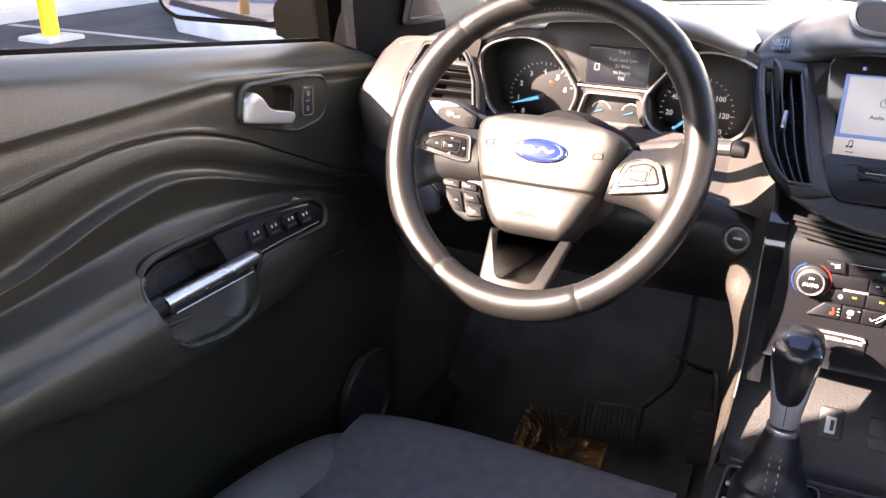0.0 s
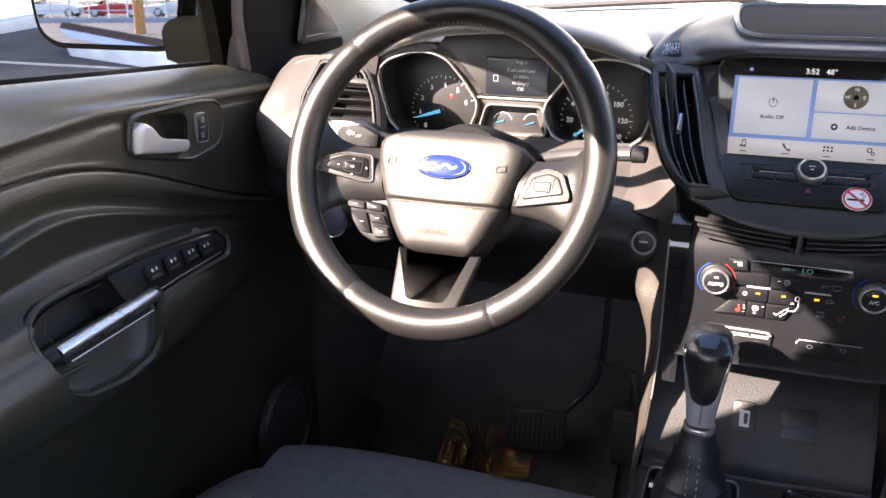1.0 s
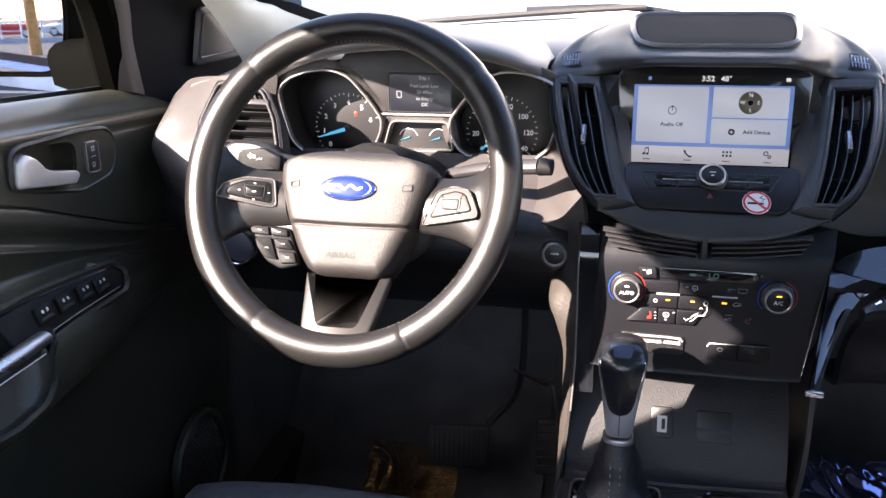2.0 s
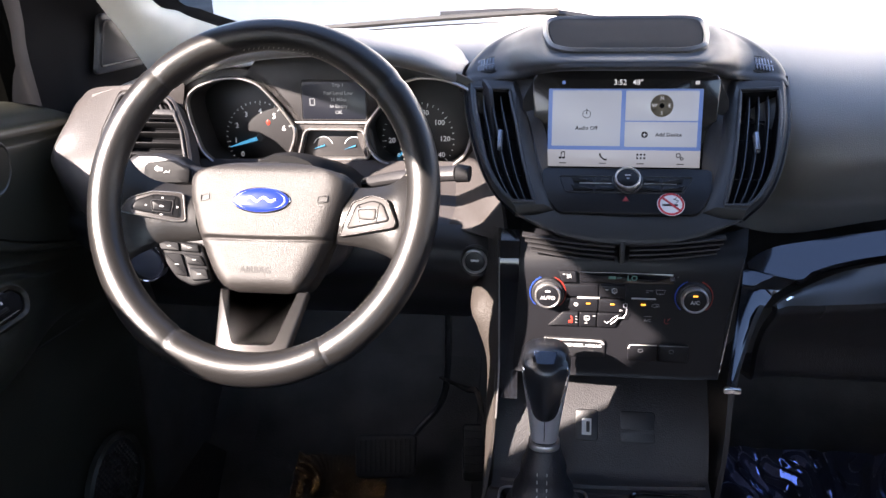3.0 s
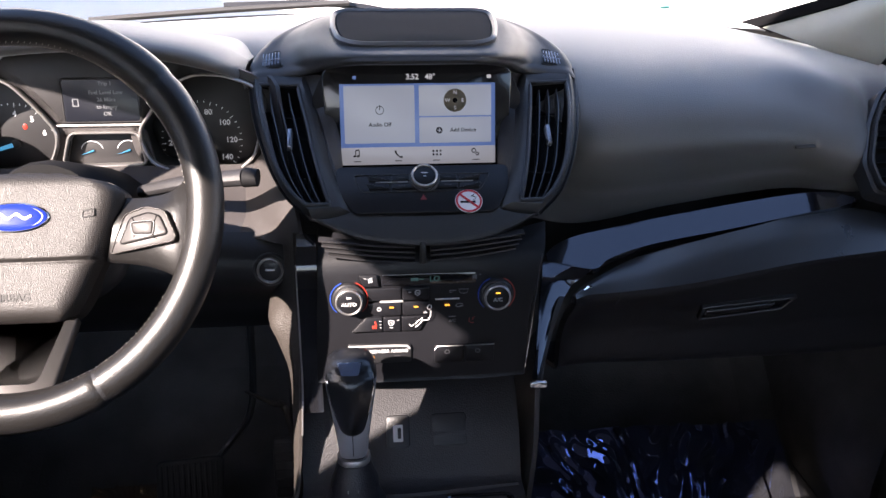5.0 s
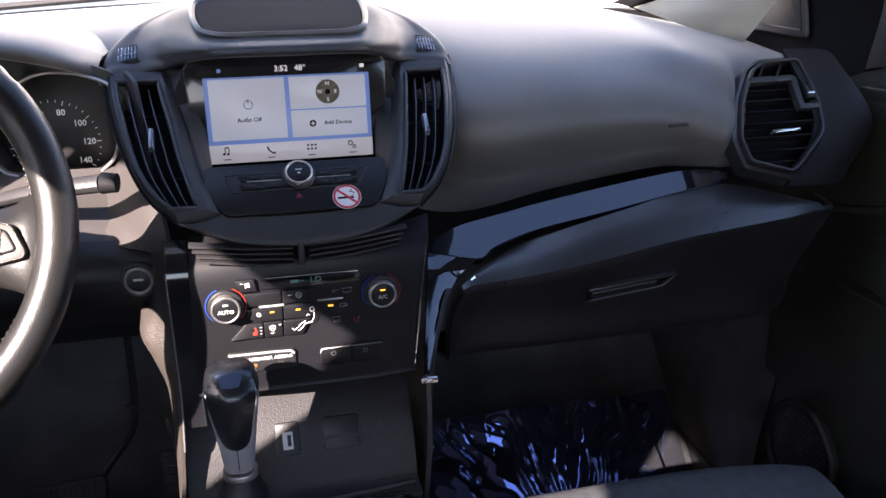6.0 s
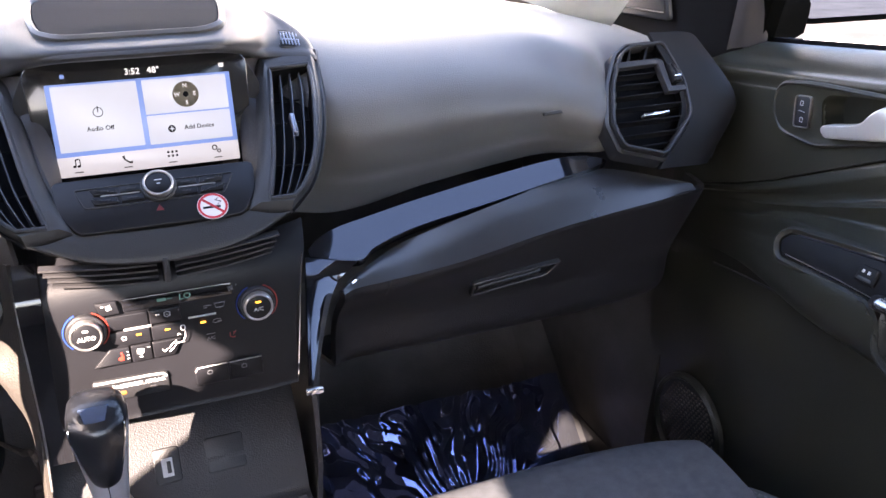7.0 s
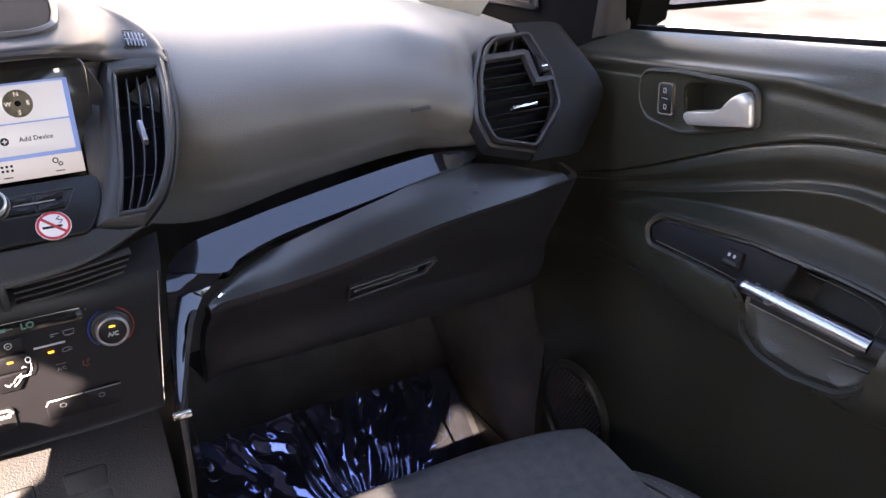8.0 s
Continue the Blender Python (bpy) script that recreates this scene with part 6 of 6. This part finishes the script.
        for (y0, z0), (y1, z1) in zip(poly, poly[1:] + poly[:1]):
            if (z0 > z) != (z1 > z) and y < (y1 - y0) * (z - z0) / (z1 - z0) + y0:
                hit = not hit
        return hit

    bm = sheet(g)
    gone = []
    holes = ([tuple(p) for p in inset(np.array(hollow), .001)], [(a, b - drop) for a, b in inset(np.array(opening), .0005)])
    for f in bm.faces:
        c = f.calc_center_median()
        if -.50 < c.y < -.13 and .82 < c.z < 1.07 and (inside(holes[0], c.y, c.z) if c.z > .96 else inside(holes[1], c.y, c.z)):
            gone.append(f)
    bmesh.ops.delete(bm, geom=gone, context="FACES")
    part("door_skin", bm, DOORSKIN, d, "grained dark door panel with a bulging armrest")
    # inner handle in its cup
    bz = rounded(o([(-.262, 1.026), (-.254, 1.058), (-.238, 1.0625), (-.130, 1.055), (-.085, 1.047), (-.073, 1.032), (-.075, 1.005), (-.092, .985), (-.150, .9815), (-.215, 1.001), (-.257, 1.016)]), [.008, .008, .008, .02, .010, .010, .010, .012, .012, .02, .008], 4)
    hole = np.array(rounded(o(hollow), .006, 4))
    cup = part("handle_cup", bezel(np.array(bz), pl, .0058, .0058, .0026, base=-.002), HANDLETRIM, d, "rounded surround of the recessed handle")
    # plate between the surround and the hollow, dished slightly
    c0 = np.array((s * .19, 1.027))
    order = lambda loop, n=72: np.array([loop[np.argmin(np.abs(np.angle(np.exp(1j * (np.arctan2(*(loop - c0).T[::-1]) - a)))))] for a in np.linspace(0, 2 * math.pi, n, endpoint=False)])
    dense = lambda loop: np.array([tuple(p[:2]) for p in np.vstack([np.linspace(a, b, 12, endpoint=False) for a, b in zip(loop, np.roll(loop, -1, 0))])])
    o1, o2 = order(dense(inset(np.array(bz), .005))), order(dense(hole))
    loops = [[pl(p, .0030) for p in o1], [pl(p * .5 + r * .5, .0012) for p, r in zip(o1, o2)], [pl(p, .0004) for p in o2], [pl(p, -.003) for p in o2], [pl(c0 + (p - c0) * .97, -.018) for p in o2], [pl(c0 + (p - c0) * .85, -.026) for p in o2]]
    part("cup_plate", rings(loops, None, False, True), DOORSKIN, cup)
    hp = pl.moved(0, 0, .002)
    part("door_handle", dome(rounded(o([(-.257, 1.019), (-.2515, 1.046), (-.238, 1.0525), (-.228, 1.046), (-.219, 1.033), (-.205, 1.0245), (-.161, 1.0125), (-.158, 1.006), (-.167, .9985), (-.20, 1.0055), (-.242, 1.0155)]), .0035), hp, ((0, -.008), (.0, .004), (.03, .0072), (.10, .009), (.3, .0100), (.8, .0104))), HANDLE, d, "satin silver inner door handle")
    lk = part("lock_switch", prism(rounded(o([(-.133, 1.037), (-.112, 1.034), (-.115, .9995), (-.136, 1.0025)]), .004), pl, .0042, .001), DARK, cup, "lock switch with a pale outline")
    part("switch_edge", bezel(rounded(o([(-.1345, 1.0385), (-.1105, 1.0355), (-.1135, .998), (-.1375, 1.001)]), .005), pl, .0011, .0048, .0003), SATIN, lk)
    for y, z in ((-.122, 1.028), (-.125, 1.009)):
        part("switch_mark", bezel(box_outline(.005, .006, .001, -s * y, z), pl, .0010, .0003, .0001, base=.0042), INK, lk)
    part("switch_mark", prism(box_outline(.010, .0008, .0002, s * .1235, 1.0188), pl, .0003, .0001, base=.0042), INK, lk)
    # armrest insert: rim, deep cup behind the bar, shallow grip below it, switch plate ahead
    line = np.array(rounded(q(opening), .008, 4))
    rim = part("insert_rim", bezel(np.array(inset(line, -.0068)), ap, .0076, .0150, .0034, base=-.0130), ARMSKIN, d, "raised edge of the armrest insert")
    well = np.array(rounded(q([(-.486, .892), (-.486, .910), (-.479, .921), (-.462, .927), (-.424, .928), (-.378, .9265), (-.372, .918), (-.368, .892)]), .007, 4))
    wc = well.mean(0)
    part("pull_cup", rings([[ap(p, -.002) for p in well], [ap(p, -.010) for p in inset(well, .001)], [ap(wc + (p - wc) * .93, -.030) for p in well], [ap(wc + (p - wc) * .80, -.038) for p in well]], None, False, True), CUPBLACK, rim, "deep black pull cup behind the grab bar")
    part("cup_line", tube([ap(p, -.0008) for p in q([(-.470, .900), (-.472, .912), (-.464, .9205), (-.445, .9235), (-.418, .9245), (-.388, .9235)])], .0006, 5), DOORSKIN, rim)
    grip = np.array(rounded(q([(-.486, .890), (-.336, .890), (-.338, .872), (-.352, .848), (-.374, .838), (-.415, .836), (-.462, .844), (-.480, .858), (-.487, .876)]), .007, 4))
    gc = grip.mean(0)
    part("grip_dish", rings([[ap(p, -.001) for p in grip], [ap(gc + (p - gc) * .95, -.007) for p in grip], [ap(gc + (p - gc) * .82, -.011) for p in grip], [ap(gc + (p - gc) * .4, -.012) for p in grip]], None, False, True), ARMSKIN, rim, "shallow grip below the grab bar")
    part("grip_step", tube([ap(p, -.0075) for p in q([(-.478, .871), (-.44, .8665)])], .0018, 6), DOORSKIN, rim)
    bar_path = [ap(p, h) for p, h in zip(q([(-.482, .8905), (-.474, .8912), (-.44, .8908), (-.40, .8900), (-.36, .8890), (-.332, .8880)]), (-.004, .001, .003, .0036, .003, .000))]
    bar = part("grab_bar", tube(spline(bar_path[1:], 14), .0098, 16, flat=.8), BARSILVER, d, "brushed silver grab bar")
    part("bar_line", tube([ap(p, .0035) for p in q([(-.465, .8785), (-.345, .8755)])], .0008, 5), SATIN, bar)
    part("bar_cap", tube([bar_path[0], ap(q([(-.4725, .8912)])[0], .0015)], [.0118, .0112], 14, flat=.85), DARK, bar)
    part("bar_cap", tube([ap(q([(-.3335, .8882)])[0], .001), ap(q([(-.3255, .8876)])[0], -.001)], [.0100, .0085], 14, flat=.85), DARK, bar)
    part("bar_under", prism(rounded(q([(-.474, .885), (-.338, .882), (-.345, .874), (-.462, .8765)]), .002), ap, .005, .0015, base=-.008), DARK, bar)
    plate = part("switch_plate", prism(rounded(q([(-.376, .9265), (-.325, .9245), (-.257, .9165), (-.194, .9075), (-.184, .897), (-.194, .8835), (-.279, .8865), (-.330, .8865), (-.368, .8925)]), .004), ap, .006, .0015, base=-.0075), MATTE, d, "black window switch plate")
    part("plate_line", tube([ap(p, -.0012) for p in q([(-.325, .8885), (-.279, .8885), (-.20, .8862)])], .0006, 5), SATIN, plate)
    for k, (y, z) in enumerate(((-.318, .907), (-.286, .905), (-.254, .903), (-.226, .900)) if s < 0 else ((-.305, .9055),)):
        kb = part("window_switch", prism(rounded(q([(y - .012, z - .0085), (y + .012, z - .009), (y + .0105, z + .0085), (y - .0105, z + .009)]), .003), ap, .0050, .0018, base=-.0015), MATTE, plate, "window switch")
        part("switch_notch", prism(rounded(q([(y - .009, z - .006), (y + .009, z - .0065), (y + .008, z - .003), (y - .008, z - .0025)]), .001), ap, .0007, .0003, base=.0034), DARK, kb)
        for a in (-.004, .003):
            part("switch_mark", prism(q([(y + a, z + .001), (y + a + .003, z + .001), (y + a + .003, z + .0042), (y + a, z + .0042)]), ap, .0003, .0001, base=.0035), INK, kb)
    part("lower_line", tube(spline([(s * .6845, y, E(y) - .003) for y in np.linspace(-.05, -.9, 12)], 40), .0015, 5), DARK, d)
    # lower speaker
    sp = Plane((s * .708, -.025, .51), (0, -s, 0), (s * -.02, 0, 1))
    gr = part("speaker_grille", prism(circle(.075, 40, .95, 1), sp, .006, .003), DARK, d, "round mesh speaker grille")
    bm = bmesh.new()
    for i in range(-9, 10):
        for j in range(-9, 10):
            x, z = i * .0074 + (j % 2) * .0037, j * .0066
            if math.hypot(x / .95, z) < .066:
                prism(circle(.0021, 6, 1, 1, x, z), sp, .0015, .0005, base=.006, bm=bm)
    part("mesh_dots", bm, mat("grille_bronze_%d" % (s + 1), (0.07, 0.06, 0.05), 0.5), gr)
    part("speaker_rim", bezel(circle(.082, 40, .95, 1), sp, .009, .012, .004), ARMSKIN, gr)
    # sash trim ahead of the window
    sash = loft([[(s * .797, .040, 1.060), (s * .785, .02, 1.13), (s * .765, .006, 1.18), (s * .73, -.05, 1.30)], [(s * .780, .030, 1.064), (s * .77, .008, 1.13), (s * .752, -.005, 1.18), (s * .715, -.06, 1.30)], [(s * .757, .040, 1.062), (s * .748, .02, 1.13), (s * .737, .008, 1.18), (s * .70, -.05, 1.30)], [(s * .752, .058, 1.055), (s * .745, .04, 1.13), (s * .735, .03, 1.18), (s * .70, -.03, 1.30)]], 12, 14)
    part("sash_trim", sheet(sash, 0.004), FASCIA, d, "taupe trim at the front of the window")
    part("window_seal", tube(spline([(s * .800, y, belt(y) + .002) for y in (.05, -.2, -.5, -.9)], 30), .005, 6), VOID, d, "black rubber window seal")
    return d


door(-1, "driver_door", "closed dark door panel with silver handle and grab bar")
door(1, "passenger_door", "closed dark door panel with silver handle beside the passenger seat")

# ---- pillars, tweeters, mirrors ----
for s in (-1, 1):
    inner = [(s * .565, .380, 1.098), (s * .600, .316, 1.124), (s * .630, .250, 1.150), (s * .648, .190, 1.180), (s * .622, .0, 1.330), (s * .585, -.23, 1.480)]
    outer = [(s * .690, .262, 1.050), (s * .684, .222, 1.082), (s * .682, .161, 1.143), (s * .680, .110, 1.186), (s * .660, -.03, 1.300), (s * .630, -.25, 1.450)]
    mids = [tuple(np.array(a) * .5 + np.array(b) * .5 + (-s * .010, -.012, .004)) for a, b in zip(inner, outer)]
    tagged(part("a_pillar", sheet(loft([inner, mids, outer], 12, 30), 0.005), TRIMLINER), "pale grey windshield pillar trim", "pillar", kind="structure")
    # unseen panel, added to keep the sun off the dash top
    corner = [[(s * .645, .17, 1.195), (s * .622, .0, 1.330), (s * .585, -.23, 1.480)], [(s * .69, .16, 1.27), (s * .665, -.01, 1.40), (s * .62, -.24, 1.515)], [(s * .71, .15, 1.345), (s * .69, -.02, 1.455), (s * .64, -.24, 1.545)]]
    tagged(part("pillar_sun_block", sheet(loft(corner, 8, 16), 0.004), TRIMLINER), "pale panel added above the windshield pillar to shade the dash", "pillar", kind="structure")
    tagged(part("windshield_edge", sheet(loft([[tuple(np.array(p) + (s * .03, .03, -.012)) for p in inner], inner, [tuple(np.array(p) + (-s * .022, .030, .004)) for p in inner]], 6, 30), 0.002), VOID), "black border along the side of the windshield", "border", kind="structure")
    tw = thing("tweeter_panel", (s * .72, .2, 1.06), "black triangular tweeter cover at the window's front corner", "speaker cover")
    tp = Plane((s * .713, .195, 1.105), (-s * s * .02 if s > 0 else .02, 1 if s < 0 else -1, 0), (s * -.10, 0, 1))
    tri = [(-.062, -.022), (.088, -.030), (.004, .056), (-.044, .058)] if s < 0 else [(.062, -.022), (-.088, -.030), (-.004, .056), (.044, .058)]
    part("cover", prism(rounded(tri, .010), tp, .006, .002), DARK, tw)
    part("cover_rim", bezel(rounded([(a * .86 + (.0), b * .80 + .004) for a, b in tri], .008), tp, .003, .0085, .001), HARD, tw)
    seal = loft([[(s * .765, .045, 1.03), (s * .76, .03, 1.13), (s * .75, .02, 1.19), (s * .715, -.045, 1.32)], [(s * .742, .09, 1.035), (s * .738, .08, 1.13), (s * .73, .07, 1.19), (s * .70, .0, 1.32)], [(s * .728, .14, 1.04), (s * .722, .14, 1.12), (s * .71, .13, 1.19), (s * .68, .06, 1.32)], [(s * .735, .33, 1.04), (s * .72, .29, 1.08), (s * .70, .22, 1.16), (s * .665, .10, 1.32)]], 14, 14)
    tagged(part("pillar_seal", sheet(seal, .006), VOID), "black rubber door seal and pillar base", "seal", kind="structure")
    mirror = thing("side_mirror", (s * .95, .2, 1.03), "black side mirror housing with clear mirror glass", "side mirror", "side mirrors")
    n = Vector((-s * .207, -.967, .082)).normalized()
    mp = Plane((s * 1.062, .15, 1.146), Vector((0, 0, 1)).cross(-n) * -1, (0, .0511, 1))
    if mp.n[1] > 0:
        mp = Plane((s * 1.062, .15, 1.146), -mp.u, (0, .0511, 1))
    out = rounded([(-.125, -.055), (-.10, -.074), (.085, -.080), (.108, -.066), (.122, .0), (.125, .075), (-.115, .085), (-.130, .0)], .03)
    if s > 0:
        out = [(-a, b) for a, b in out]
    part("housing", dome(np.array(inset(np.array(out), -.009)), mp, ((.35, -.11), (.15, -.09), (.04, -.05), (0, -.004), (.01, .004), (.03, .006))), FOOTBLACK, mirror, "black mirror housing")
    part("mirror_glass", prism(out, mp, .003, .001, base=.005), mat("mirror_silver_%d" % (s + 1), (0.50, 0.53, 0.60), 0.015, metal=1.0, wear=0.005, vary=0.02), mirror, "mirror glass", sharp=4)
    stem = loft([[(s * .80, .05, 1.05), (s * .80, .05, 1.14), (s * .80, .14, 1.16), (s * .80, .16, 1.04)], [(s * .87, .09, 1.045), (s * .87, .09, 1.11), (s * .87, .16, 1.12), (s * .87, .18, 1.04)], [(s * .96, .14, 1.05), (s * .96, .14, 1.10), (s * .96, .20, 1.11), (s * .96, .21, 1.05)]], 8, 12)
    part("stem", sheet(stem, loop_v=True), FOOTBLACK, mirror, "black mirror foot on the door")

# ---- seats ----
def seat(s, name, label):
    d = thing(name, (s * .39, -.42, .25), label, "car seat", "front seats")
    rows = []
    ahead = .034 if s > 0 else .004
    for y, lift, w in ((-.152, -.10, .20), (-.136, -.035, .205), (-.148, -.002, .208), (-.195, .012, .21), (-.35, .0, .205), (-.5, -.012, .20), (-.66, -.02, .19)):
        rows.append([(s * .39 + f * w, y + ahead - .018 * f * f - .022 * max(0, s * f) ** 4, .592 + lift + .012 * f * f) for f in (-1, -.8, -.4, 0, .4, .8, 1)])
    part("cushion", sheet(loft(rows, 30, 20), 0.02), CLOTH, d, "grey-blue woven cloth seat cushion")
    for e in (-1, 1):
        rows = []
        for y, lift, k in ((-.225, -.13, .5), (-.205, -.065, .75), (-.225, -.028, .95), (-.29, .000, 1.1), (-.40, .020, 1.2), (-.52, .030, 1.2), (-.68, .03, 1.2)):
            x0 = s * .39 + e * .196
            rows.append([(x0, y, .590 + lift), (x0 + e * .012, y, .604 + lift), (x0 + e * .035 * k, y, .606 + lift), (x0 + e * .060 * k, y - .01, .585 + lift), (x0 + e * .070 * k, y - .015, .53 + lift * .5), (x0 + e * .06 * k, y - .01, .42)])
        b = part("bolster", sheet(loft(rows, 24, 20), 0.01), BOLSTER, d, "grey leatherette side bolster")
        bm = bmesh.new()
        path = spline([tuple(np.array(r[1]) + (e * .006, 0, .003)) for r in rows], 40)
        tube(path, .0015, 5, bm=bm)
        part("seam", bm, RUBBER, b)
        bm = bmesh.new()
        path = spline([tuple(np.array(r[2]) + (-e * .010, 0, .0018)) for r in rows], 120)
        for k in range(0, 118, 2):
            tube([path[k], path[k + 1]], .0007, 4, bm=bm)
        tagged(part("stitching", bm, THREAD, b), kind="stuff")
    base = rings([[(s * .39 + a * w, y, z) for a, y in ((-.2, -.19), (.2, -.19), (.22, -.66), (-.22, -.66))] for w, z in ((1, .255), (1.05, .40), (1.05, .52), (.95, .56))])
    part("seat_base", base, DARK, d, "black plastic seat base")
    return d


seat(-1, "driver_seat", "grey cloth driver seat cushion with leatherette bolsters")
seat(1, "passenger_seat", "grey cloth passenger seat cushion with leatherette bolsters")
